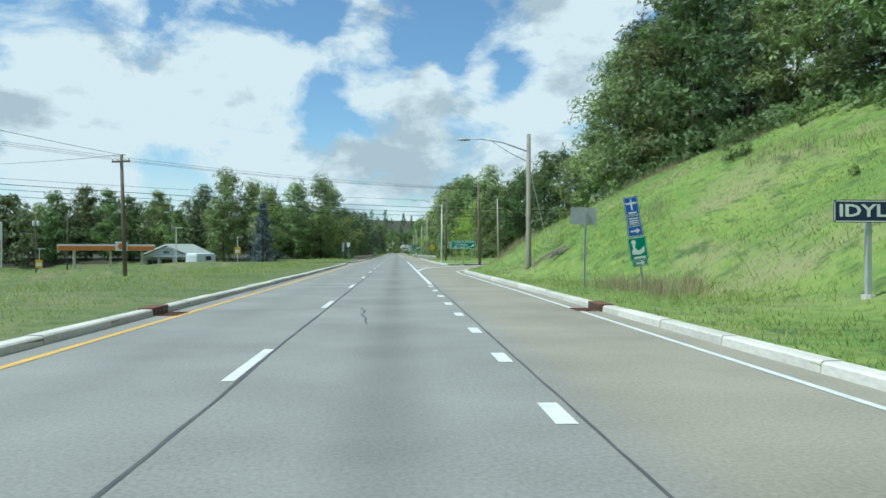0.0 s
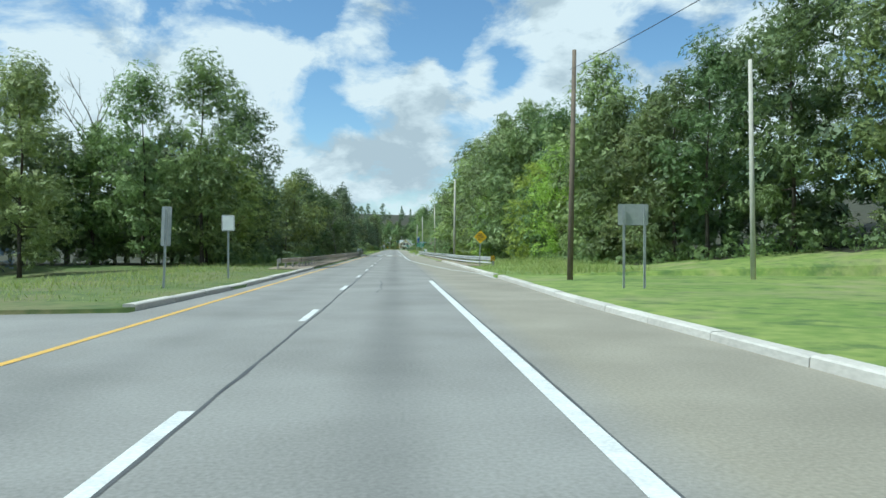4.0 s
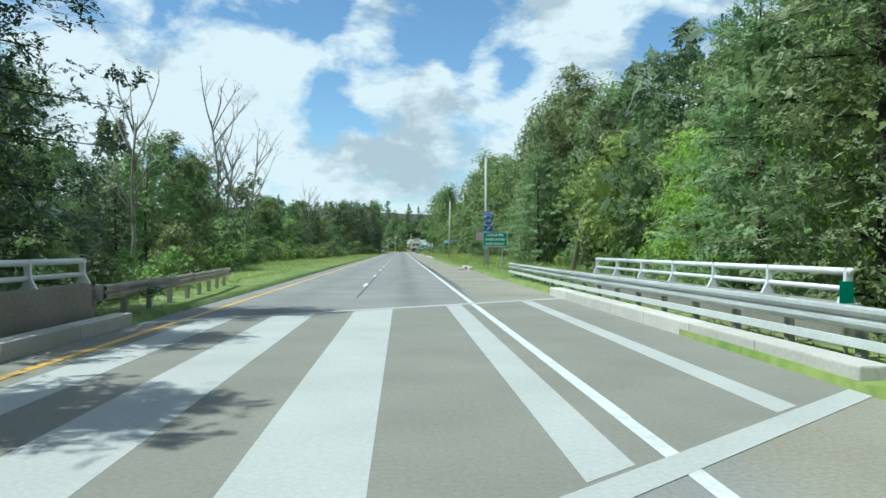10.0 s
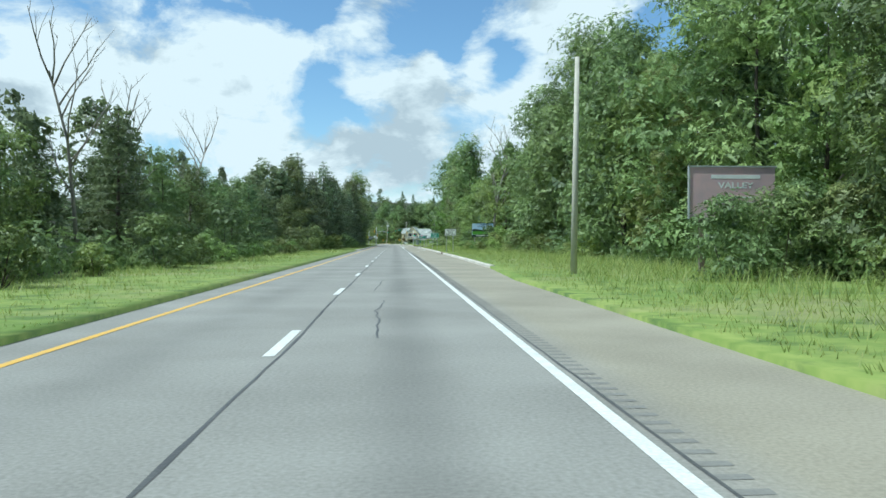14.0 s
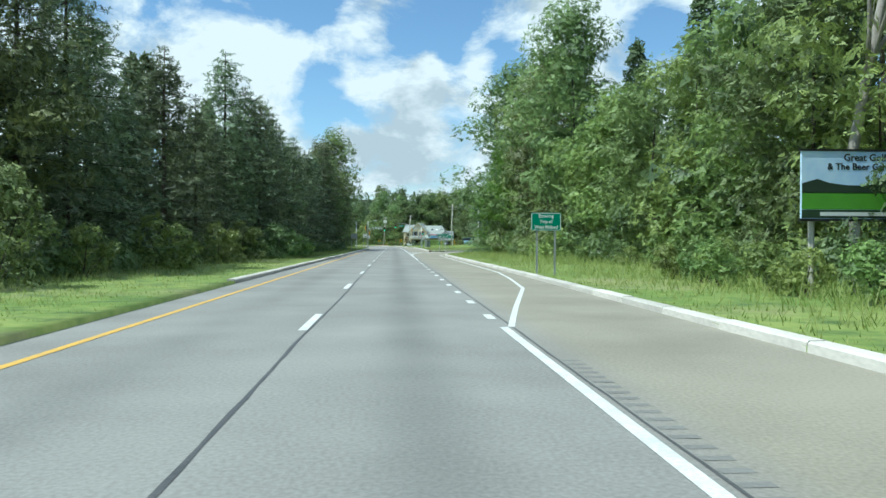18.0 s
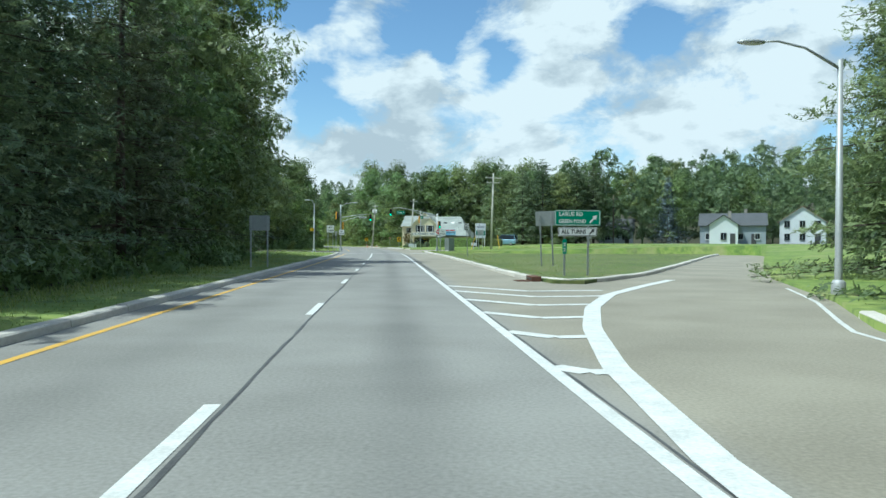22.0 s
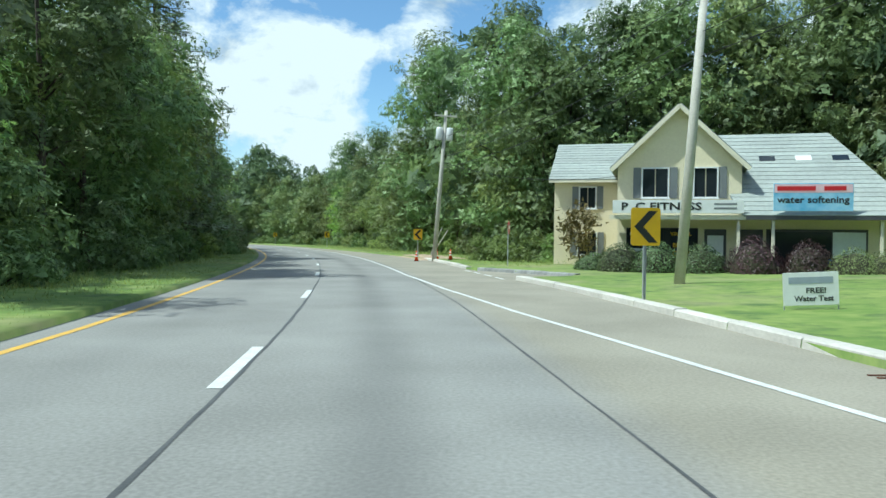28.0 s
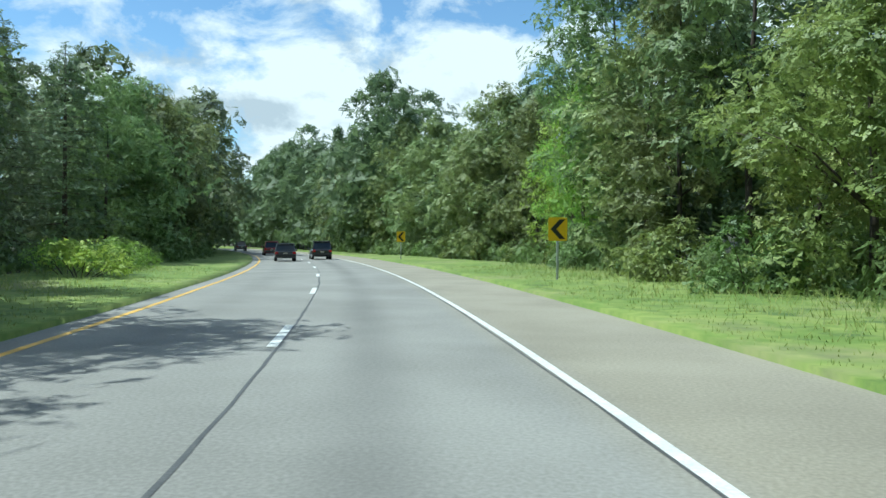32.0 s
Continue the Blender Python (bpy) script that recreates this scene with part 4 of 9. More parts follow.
def make_pine(h, radius, whorls, mat, label, name="pine_tree", needle=0.36, per=16, start=0.12, tr=0.17, shape=0.9):
    root = empty(name)
    bm = bmesh.new()
    tube(bm, [(0, 0, -0.4), (0.05, 0, h * 0.3), (0, 0.05, h * 0.65), (0, 0, h)], [tr * 1.3, tr, tr * 0.6, 0.02], 7)
    P, N = [], []
    for k in range(whorls):
        u = k / (whorls - 1)
        z = h * (start + (0.985 - start) * u)
        reach = radius * (1 - u) ** shape * nrng.uniform(0.75, 1.2) + 0.35
        m = 6
        a0 = nrng.uniform(0, 6.28)
        for j in range(m):
            a = a0 + 2 * math.pi * j / m + nrng.uniform(-0.25, 0.25)
            r = reach * nrng.uniform(0.6, 1.15)
            tip = Vector((r * math.cos(a), r * math.sin(a), z - 0.10 * r + nrng.uniform(-0.1, 0.2)))
            if k % 2 == 0:
                tube(bm, [(0, 0, z), tip], [0.03 + 0.02 * (1 - u), 0.008], 4)
            n = max(3, int(per * r / radius))
            t = nrng.uniform(0.1, 1, (n, 1)) ** 0.6
            side = nrng.normal(0, 0.12 * r + 0.08, (n, 1)) * (1.1 - 0.5 * t)
            c = np.array([0, 0, z]) + t * (np.array(tip) - np.array([0, 0, z])) + side * np.array([-math.sin(a), math.cos(a), 0]) + nrng.normal(0, 0.10, (n, 3))
            P.append(c)
            N.append(np.tile([0.25 * math.cos(a), 0.25 * math.sin(a), 1.0], (n, 1)))
    part("trunk", bm, BARK, root, smooth=True)
    n = 700
    u, a = nrng.uniform(start, 0.92, n), nrng.uniform(0, 6.28, n)
    r = radius * (1 - u) ** shape * np.sqrt(nrng.uniform(0.05, 0.45, n))
    deep = np.stack([r * np.cos(a), r * np.sin(a), h * u], 1)
    size = np.r_[np.full(sum(len(c) for c in P), needle), np.full(n, 0.7)][:, None]
    v, f = leaf_tris(np.concatenate(P + [deep]), np.concatenate(N + [nrng.normal(0, 1, (n, 3))]), size, 0.5, 0.2)
    part("crown", arrays_mesh("crown", v, f, mat), None, root)
    tagged(root, label, "pine tree" if name == "pine_tree" else "spruce tree", group="roadside trees")
    return root


def make_dead(h, label, forks=9, mat=None, seed=1):
    """A bare, dead tree: forked tapering limbs."""
    r = random.Random(seed)
    root = empty("dead_tree")
    bm = bmesh.new()

    def grow(p, d, length, rad, level):
        pts = [p]
        for k in range(3):
            d = (d + Vector((r.uniform(-0.22, 0.22), r.uniform(-0.22, 0.22), 0.08))).normalized()
            pts.append(pts[-1] + d * length / 3)
        tube(bm, pts, [rad, rad * 0.8, rad * 0.6, rad * 0.35], 5 if level else 7)
        if level < 3:
            for k in range(forks if level == 0 else 3):
                u = r.uniform(0.35, 1) if level == 0 else r.uniform(0.4, 1)
                a = pts[min(2, int(u * 3))].lerp(pts[min(3, int(u * 3) + 1)], (u * 3) % 1)
                ang = r.uniform(0, 6.28)
                nd2 = (d * 0.75 + Vector((math.cos(ang), math.sin(ang), r.uniform(0.1, 0.6))) * 0.7).normalized()
                grow(a, nd2, length * r.uniform(0.28, 0.42), rad * 0.4, level + 1)
    grow(Vector((0, 0, -0.4)), Vector((0.02, 0, 1)), h, 0.15, 0)
    part("trunk", bm, mat or DEAD_WOOD, root, smooth=True)
    tagged(root, label, "tree", group="dead trees")
    return root


def make_shrub(r, h, leaves, leaf, mat, label, name="shrub", group="roadside shrubs"):
    root = empty(name)
    pos, nor, cs = crown_points(h, 0.15, r, max(8, int(r * 9)), leaves, clump_r=(0.25 * r, 0.5 * r), top_heavy=1)
    bm = bmesh.new()
    for i in nrng.permutation(len(cs))[:6]:
        tip = Vector(tuple(cs[i]))
        tube(bm, [(0.05 * tip.x, 0.05 * tip.y, -0.15), tip * 0.6, tip], [0.03, 0.02, 0.006], 4)
    part("stem", bm, BARK, root)
    pos[:, 2] = np.maximum(pos[:, 2], 0.03)
    v, f = leaf_tris(pos, nor, leaf, 0.6)
    part("crown", arrays_mesh("crown", v, f, mat), None, root)
    tagged(root, label, "shrub", group=group)
    return root


def place(proto, s, d, scale=1.0, used=None, rz=None, world=None):
    """A copy of a thing on the ground at the road place (s, d); the first call moves the thing itself."""
    x, y = rd(s, d)
    z = float(terrain(s, d)) - 0.05
    m = Matrix.LocRotScale((float(x), float(y), z), Euler((0, 0, rng.uniform(0, 6.28) if rz is None else rz)), None)
    sc = (scale * rng.uniform(0.9, 1.1), scale * rng.uniform(0.9, 1.1), scale)
    if proto.name not in PLACED:
        PLACED.add(proto.name)
        proto.matrix_basis = m @ Matrix.Diagonal((*sc, 1))
        return proto
    ob = copy_thing(proto, m)
    ob.scale = sc
    return ob


PLACED = set()
OAKS = [make_tree("oak", 14.5, 4.4, 0.6, 58, 4900, 0.42, LEAF_OAK, "tall leafy green deciduous tree at the wood's edge", clump_r=(0.75, 1.7)),
        make_tree("oak", 13.0, 3.8, 0.4, 54, 4500, 0.40, LEAF_OAK, "leafy green deciduous tree with low branches", clump_r=(0.7, 1.6)),
        make_tree("oak", 16.5, 4.1, 1.2, 58, 4900, 0.43, LEAF_OAK, "tall slender green deciduous tree", clump_r=(0.7, 1.65)),
        make_tree("maple", 11.0, 3.9, 0.3, 50, 4400, 0.39, LEAF_SHRUB, "broad fresh-green deciduous tree", clump_r=(0.7, 1.55))]
LOCUST = make_tree("locust", 10.5, 3.4, 0.5, 90, 5200, 0.32, LEAF_BRIGHT, "bright yellow-green locust tree", clump_r=(0.5, 1.1), aspect=0.45)
PINES = [make_pine(16.0, 4.2, 26, LEAF_DARK, "tall dark green pine with drooping boughs", needle=0.42, per=52, shape=0.5),
         make_pine(13.0, 3.6, 24, LEAF_DARK, "dark green pine with boughs to the ground", needle=0.41, per=50, start=0.05, shape=0.55),
         make_pine(12.5, 4.0, 19, LEAF_WHITE_PINE, "fresh green white pine with layered feathery boughs", needle=0.40, per=80, start=0.04, shape=0.5)]
SPRUCE = make_pine(11.0, 3.4, 24, LEAF_BLUE, "blue-grey spruce beside the wood", "spruce_tree", 0.34, 64, 0.03, 0.15, 0.95)
FAR_OAKS = [make_tree("oak", 14.0, 4.6, 0.6, 60, 2700, 0.58, LEAF_OAK, "leafy green deciduous tree in the distance", clump_r=(0.7, 1.6)),
            make_tree("maple", 12.0, 4.4, 0.4, 56, 2500, 0.56, LEAF_OAK, "rounded green deciduous tree in the distance", clump_r=(0.7, 1.5))]
DEAD = [make_dead(12, "bare dead tree above the green wood", 9, seed=4), make_dead(10, "bare grey dead tree with forked limbs", 11, seed=9)]
SHRUBS = [make_shrub(1.6, 2.2, 1500, 0.27, LEAF_SHRUB, "rounded green shrub at the wood's edge"), make_shrub(1.2, 1.5, 1100, 0.23, LEAF_SHRUB, "low green shrub in the verge"),
          make_shrub(2.0, 3.2, 1900, 0.3, LEAF_OAK, "tall dense dark green shrub")]


SHOP_AT, SHOP_TURN = (2.72, 698.55), -14


def blocked(s, d):
    """Open ground kept free of trees: the yards of the houses beyond the lawn, the shop and its car park."""
    x, y = rd(s, d)
    p = pose(*SHOP_AT, 0, 0, 0, SHOP_TURN).inverted() @ Vector((float(x), float(y), 0))
    return (-4.5 < p.x < 20 and -9 < p.y < 18.5) or (48 < d < 104 and 560 < s < 716) or (3 < d < 34 and 655 < s < 680) or (5 < d < 26 and 676 < s < 703)


# stretches of the wood's edge where the trees stand taller or lower than their row
STANDS = ((1, 184, 232, 1.22), (1, 232, 256, 1.42), (1, 264, 300, 0.74), (-1, 586, 600, 1.06))


def tree_row(line, sign, s0, s1, kinds, gap, inset=1.0, scale=1.0, wobble=2.4):
    s = s0
    while s < s1:
        d = float(lerp(line, s)) + sign * (inset + rng.uniform(0, wobble))
        if sign > 0 and 426 < s < 445:
            d += 3.2          # a bay in the wood's edge round the billboard
        high = next((k for side, s_a, s_b, k in STANDS if side == sign and s_a < s < s_b), 1.0)
        if not blocked(s, d):
            place(rng.choices([k for k, _ in kinds], [w for _, w in kinds])[0], s, d, high * scale * rng.uniform(0.78, 1.16))
        s += gap * rng.uniform(0.75, 1.3)


O, P_, SH = OAKS, PINES, SHRUBS
mixed = [(O[0], 3), (O[1], 4), (O[2], 2), (O[3], 3), (P_[1], 1)]
leafy = [(O[0], 4), (O[1], 4), (O[2], 3), (O[3], 2)]
piny = [(P_[0], 5), (P_[1], 4), (O[1], 1)]
# woods to the right
for s, d, sc, k in ((704, 27, 1.15, 0), (707, 33, 1.25, 2), (702, 36, 1.2, 1), (709, 23, 1.05, 3), (698, 37, 1.2, 0), (693, 40, 1.2, 2), (687, 42, 1.1, 1), (712, 19, 1.1, 0), (700, 30, 1.2, 2), (714, 24, 1.15, 2), (712, 30, 1.2, 1), (710, 38, 1.2, 0)):
    if not blocked(s, d):
        place(OAKS[k], s, d, sc)
far_leafy = [(FAR_OAKS[0], 3), (FAR_OAKS[1], 2)]
tree_row(WOOD_R, 1, -40, 40, far_leafy, 8.0, 1.5, 1.05)
tree_row(WOOD_R, 1, 40, 104, leafy + [(P_[0], 3)], 4.0, 1.5, 1.1)
tree_row(WOOD_R, 1, 104, 135, leafy, 4.6, 1.5, 1.12)
tree_row(WOOD_R, 1, 135, 160, leafy, 4.4, 1.5, 1.2)
for s, d, sc in ((121, 47, 1.5), (126, 45, 1.6), (131, 40, 1.45), (136, 37, 1.3), (100, 36, 1.3), (108, 45, 1.4)):
    place(PINES[0], s, d, sc)
tree_row(WOOD_R, 1, 160, 300, leafy + [(LOCUST, 1)], 4.6, 1.8, 1.18)
tree_row(WOOD_R, 1, 300, 412, mixed, 4.6, 1.8, 1.22)
tree_row(WOOD_R, 1, 412, 480, leafy + [(P_[2], 1)], 4.6, 1.8, 1.18)
tree_row(WOOD_R, 1, 480, 514, leafy, 4.2, 0.8, 1.32)
for s, d, sc in ((549, 23.0, 1.25), (546, 21.5, 1.3), (530, 15.0, 1.45), (526, 15.5, 1.4), (521, 14.0, 1.2)):
    place(P_[2], s, d, sc)
tree_row(WOOD_R, 1, 512, 520, [(P_[0], 2), (P_[2], 3), (LOCUST, 1)], 4.2, 1.5, 1.05)
tree_row(WOOD_R, 1, 540, 700, far_leafy, 4.4, 2.0, 1.12, 6)
for s0 in (723, 734):
    for d0 in np.arange(36, 118, 6.0):
        place(rng.choice(FAR_OAKS), s0 + rng.uniform(-3, 3), d0 + rng.uniform(-2, 2), rng.uniform(0.9, 1.25))
tree_row(WOOD_R, 1, 703, 752, leafy + [(O[3], 2), (P_[2], 1)], 4.4, 1.2, 1.3)
tree_row(WOOD_R, 1, 752, 815, leafy + [(O[3], 2), (LOCUST, 1)], 4.6, 1.2, 0.98)
tree_row(WOOD_R, 1, 815, 900, far_leafy + [(P_[0], 0.6)], 5.0, 1.5, 1.15)
# woods to the left
tree_row(WOOD_L, -1, -60, 146, far_leafy, 8.5, 2.0, 0.85, 5)
for d in np.arange(-76, -13, 4.4):
    place(rng.choice(OAKS if d > -45 else FAR_OAKS), 150 + rng.uniform(-1.5, 3.5), d, rng.uniform(0.75, 1.05))
place(OAKS[1], 144, -31, 1.0)
place(OAKS[2], 141, -23, 0.8)
tree_row(WOOD_L, -1, 152, 200, mixed, 4.4, 1.2, 0.82)
tree_row(WOOD_L, -1, 200, 222, leafy, 4.4, 1.6, 0.85)
for s, d, sc, k in ((249.5, -10.4, 0.98, P_[0]), (244, -11.0, 0.92, P_[0]), (238, -9.2, 1.0, P_[1]), (233, -9.2, 0.95, P_[1]), (227, -10.5, 0.8, O[1]), (223, -11.5, 0.8, O[0]), (253, -13.5, 0.9, P_[1])):
    place(k, s, d, sc)
tree_row(WOOD_L, -1, 252, 340, mixed, 5.0, 2.0, 0.68)
tree_row(WOOD_L, -1, 340, 450, [(O[0], 2), (O[1], 3), (O[3], 2), (P_[2], 4)], 4.6, 2.6, 0.64)
tree_row(WOOD_L, -1, 450, 500, piny, 4.2, 2.6, 1.0)
tree_row(WOOD_L, -1, 500, 545, piny, 4.0, 2.4, 0.96)
tree_row(WOOD_L, -1, 545, 558, piny, 3.4, 1.2, 1.0)
tree_row(WOOD_L, -1, 558, 584, [(P_[0], 3), (O[0], 2), (O[2], 2)], 3.2, 1.2, 1.25)
tree_row(WOOD_L, -1, 586, 617, leafy, 4.2, 1.0, 1.12)
place(P_[0], 582, -14.5, 1.1)
place(P_[0], 586, -17.0, 1.1)
place(O[1], 590, -16.0, 1.2)
tree_row(WOOD_L, -1, 636, 690, leafy + [(P_[1], 1)], 4.6, 3.0, 1.0)
tree_row(WOOD_L, -1, 690, 768, leafy + [(P_[0], 3)], 4.0, 2.0, 1.22)
tree_row(WOOD_L, -1, 768, 815, leafy + [(P_[0], 3)], 4.4, 2.4, 0.88)
tree_row(WOOD_L, -1, 815, 900, far_leafy + [(P_[0], 0.8)], 5.0, 1.6, 1.15)

# tall trees close behind the shop
behind = random.Random(31)
for a, c, sc, k in ((-6, 22, 1.3, 0), (-1.5, 20.5, 1.25, 1), (2.5, 21.5, 1.2, 2), (6, 20, 1.35, 0), (9.5, 21, 1.25, 2), (13, 20, 1.3, 1), (16.5, 21, 1.35, 0), (20, 20.5, 1.3, 2), (23.5, 20, 1.3, 0), (26.5, 15, 1.25, 1),
                    (26, 9, 1.2, 0)):
    v = pose(*SHOP_AT, 0, 0, 0, SHOP_TURN) @ Vector((a, c, 0))
    ob = copy_thing(OAKS[k], Matrix.LocRotScale((v.x, v.y, -0.05), Euler((0, 0, behind.uniform(0, 6.28))), None))
    ob.scale = (sc * behind.uniform(0.95, 1.1), sc * behind.uniform(0.95, 1.1), sc)

# dark trees across the side street, between the shop and the houses
for a, c, k, sc in ((24, 677, 3, 1.1), (26.5, 671, 1, 1.15), (30, 668.5, 0, 1.05), (33.5, 669, 3, 1.05), (36.5, 667.5, 1, 1.2), (40, 668, 0, 0.95), (75, 676, 3, 1.15), (60, 676, 3, 1.1)):
    kind = (PINES[0], PINES[1], PINES[2], OAKS[1], OAKS[0], OAKS[2])[k]
    i = int(np.argmin((S_X - a) ** 2 + (S_Y - c) ** 2))
    d = (a - S_X[i]) * math.cos(S_TURN[i]) + (c - S_Y[i]) * math.sin(S_TURN[i])
    ob = copy_thing(kind, Matrix.LocRotScale((a, c, float(terrain(S_AT[i], d)) - 0.05), Euler((0, 0, behind.uniform(0, 6.28))), None))
    ob.scale = (sc * 1.12, sc * 1.05, sc)
for s, off, sc in ((484, 0.6, 1.25), (487.5, 0.2, 1.4), (491, 0.7, 1.3), (494, 0.1, 1.5), (497.5, 0.6, 1.35), (501, 0.3, 1.45), (504, 0.8, 1.2), (507.5, 0.4, 1.4)):
    place(SHRUBS[2], s, float(lerp(WOOD_R, s)) + off, sc)


# single trees that stand out
place(SPRUCE, 129, -21.6, 0.98)
place(SPRUCE, 668.4, 61.3, 1.25)
for s, d, sc, k in ((175, -19, 1.0, 0), (168, -22, 0.9, 1), (155, -26, 1.1, 0), (182, -15, 0.85, 1), (320, -20.5, 1.35, 0), (326, -21, 1.2, 1), (333, -19.5, 1.15, 0), (283, -17.5, 1.1, 1),
                    (368, -16, 0.85, 0), (380, -17.5, 0.95, 1), (392, -17, 0.85, 0), (294, 13.3, 1.1, 0), (300, -14, 0.8, 0), (303, -17.5, 0.85, 1), (214, -9.2, 0.62, 1), (226.9, -11.4, 0.86, 1), (447, 15.2, 1.55, 1)):
    place(DEAD[k], s, d, sc)
for s, d, sc in ((268, 13.5, 0.8), (511, 12.6, 1.15), (228, 12.2, 0.6), (205, 14.4, 1.1)):
    place(LOCUST, s, d, sc)
for s, d, sc in ((250, 11.2, 1.1), (259, 12.4, 1.0), (243, 12.2, 0.9), (303, 12.2, 0.85), (308, 13.6, 1.0), (315, 14.2, 0.95)):
    place(PINES[2], s, d, sc)
for s, d, sc in ((440, 15.5, 1.5), (436, 14.6, 1.3), (431, 11.6, 0.75), (424, 12.2, 0.8)):
    place(SHRUBS[0], s, d, sc)
for s, d, sc in ((354, 11.4, 0.85), (354.5, 13.6, 0.95), (356.5, 13.0, 0.8), (356, 15.2, 1.05), (355, 16.5, 1.0)):
    place(SHRUBS[2], s, d, sc)
for s, d, sc in ((434, 10.9, 0.8), (437, 10.4, 0.7), (439.5, 11.2, 0.85), (442, 10.6, 0.75), (444.5, 11.0, 0.85), (447, 10.5, 0.8), (449.5, 11.0, 0.9), (452, 10.6, 0.8), (428, 11.0, 0.8)):
    place(SHRUBS[1], s, d, sc)
for s, d, sc in ((711.5, 9.6, 0.8), (709.5, 11.0, 0.9), (707.5, 12.0, 0.85), (706, 13.2, 0.8)):
    place(SHRUBS[0], s, d, sc)
GOLD = make_shrub(1.5, 1.7, 1500, 0.17, LEAF_BRIGHT, "bright yellow-green shrub in the shaded verge")
for s, d, sc in ((785, -10.4, 1.0), (790, -11.0, 0.9), (795, -11.4, 1.1), (787.5, -11.6, 1.0)):
    place(GOLD, s, d, sc)
place(SHRUBS[2], 45, 20, 0.5)
for s, d, sc in ((45, 24, 0.35), (33, 20, 0.3)):
    place(SHRUBS[1], s, d, sc)


def shrub_row(line, sign, s0, s1, kinds, gap, inset, scale):
    s = s0
    while s < s1:
        d = float(lerp(line, s)) + sign * (inset + rng.uniform(-0.8, 0.8))
        place(rng.choice(kinds), s, d, scale * rng.uniform(0.7, 1.25))
        s += gap * rng.uniform(0.6, 1.5)


shrub_row(WOOD_L, -1, 262, 345, SHRUBS, 2.6, -1.6, 1.0)
shrub_row(WOOD_L, -1, 345, 500, SHRUBS, 6.5, -0.6, 1.0)
shrub_row(WOOD_R, 1, 420, 512, SHRUBS, 5.5, -1.2, 0.9)
shrub_row(WOOD_R, 1, 300, 420, SHRUBS, 7.0, -0.6, 0.8)
shrub_row(WOOD_L, -1, 640, 760, SHRUBS, 7.0, -0.4, 0.9)
shrub_row(WOOD_R, 1, 720, 860, SHRUBS, 7.0, -0.3, 0.8)


def low_tree(kind, share=1.0, leaf=1.0):
    """Vertices and faces of one far tree, for the joined woods."""
    if kind == "pine":
        h, n = 15.0, int(380 * share)
        u = nrng.uniform(0.08, 1, n) ** 0.85
        r = 3.4 * (1 - u) ** 0.8 * np.sqrt(nrng.uniform(0.35, 1, n)) + 0.1
        a = nrng.uniform(0, 6.28, n)
        pos = np.stack([r * np.cos(a), r * np.sin(a), h * u], 1)
        nor = np.stack([np.cos(a), np.sin(a), np.full(n, 0.8)], 1)
    else:
        pos, nor, _ = crown_points(14.0, 1.0, 4.6, 48, int(560 * share), clump_r=(0.8, 1.7))
    v, f = leaf_tris(pos, nor, leaf, 0.9)
    tv = np.array([[0.22 * math.cos(k * 1.57), 0.22 * math.sin(k * 1.57), z] for z in (-0.5, 9.0) for k in range(4)])
    tf = np.array([[k, (k + 1) % 4, 4 + (k + 1) % 4] for k in range(4)] + [[k, 4 + (k + 1) % 4, 4 + k] for k in range(4)])
    return np.concatenate([v, tv]), np.concatenate([f, tf + len(v)])


LOW = [low_tree("oak"), low_tree("oak"), low_tree("oak"), low_tree("pine")]
FAR_LOW = [low_tree("oak", 0.42, 1.5), low_tree("oak", 0.42, 1.5), low_tree("oak", 0.42, 1.5), low_tree("pine", 0.5, 1.45)]


def woods(name, label, spots, kinds):
    V, F, at = [], [], 0
    for s, d, sc, k in spots:
        v, f = kinds[k]
        x, y = rd(s, d)
        z = float(terrain(s, d))
        a = rng.uniform(0, 6.28)
        c, si = math.cos(a), math.sin(a)
        w = v * sc
        w = np.stack([w[:, 0] * c - w[:, 1] * si + float(x), w[:, 0] * si + w[:, 1] * c + float(y), w[:, 2] + z], 1)
        V.append(w)
        F.append(f + at)
        at += len(v)
    me = arrays_mesh(name, np.concatenate(V), np.concatenate(F), WOODS)
    tagged(new(name, me), label, "woods", kind="stuff")


def woods_spots(line, sign, s0, s1, rows, gap, pine=0.2, scale=1.0):
    out = []
    for inset in rows:
        s = s0 + rng.uniform(0, gap)
        while s < s1:
            d = float(lerp(line, s)) + sign * (inset + rng.uniform(-1.5, 1.5))
            if d > -330 and not blocked(s, d):
                out.append((s, d, scale * rng.uniform(0.8, 1.2), 3 if rng.random() < pine else rng.randrange(3)))
            s += gap * rng.uniform(0.8, 1.25)
    return out


woods("woods_right", "dense green woodland behind the wood's edge", woods_spots(WOOD_R, 1, 40, 850, (7, 14), 6.6, 0.12, 1.08) + woods_spots(WOOD_R, 1, 850, 1080, (2, 8), 6.5, 0.2, 1.45) +
      # behind the shop and the houses beyond the lawn
      [(703, 38, 1.3, 0), (709, 36, 1.35, 1), (714, 32, 1.3, 2), (718, 26, 1.4, 0), (722, 20, 1.35, 1), (726, 14, 1.4, 2), (671, 34, 1.1, 0), (669, 40, 1.15, 1), (668, 45, 1.1, 2),
       (671, 57, 1.0, 0), (676, 62, 1.05, 1), (673, 68, 1.1, 2), (667, 74, 1.05, 0), (671, 87, 1.1, 1), (665, 92, 1.2, 2), (656, 98, 1.1, 0)], LOW)
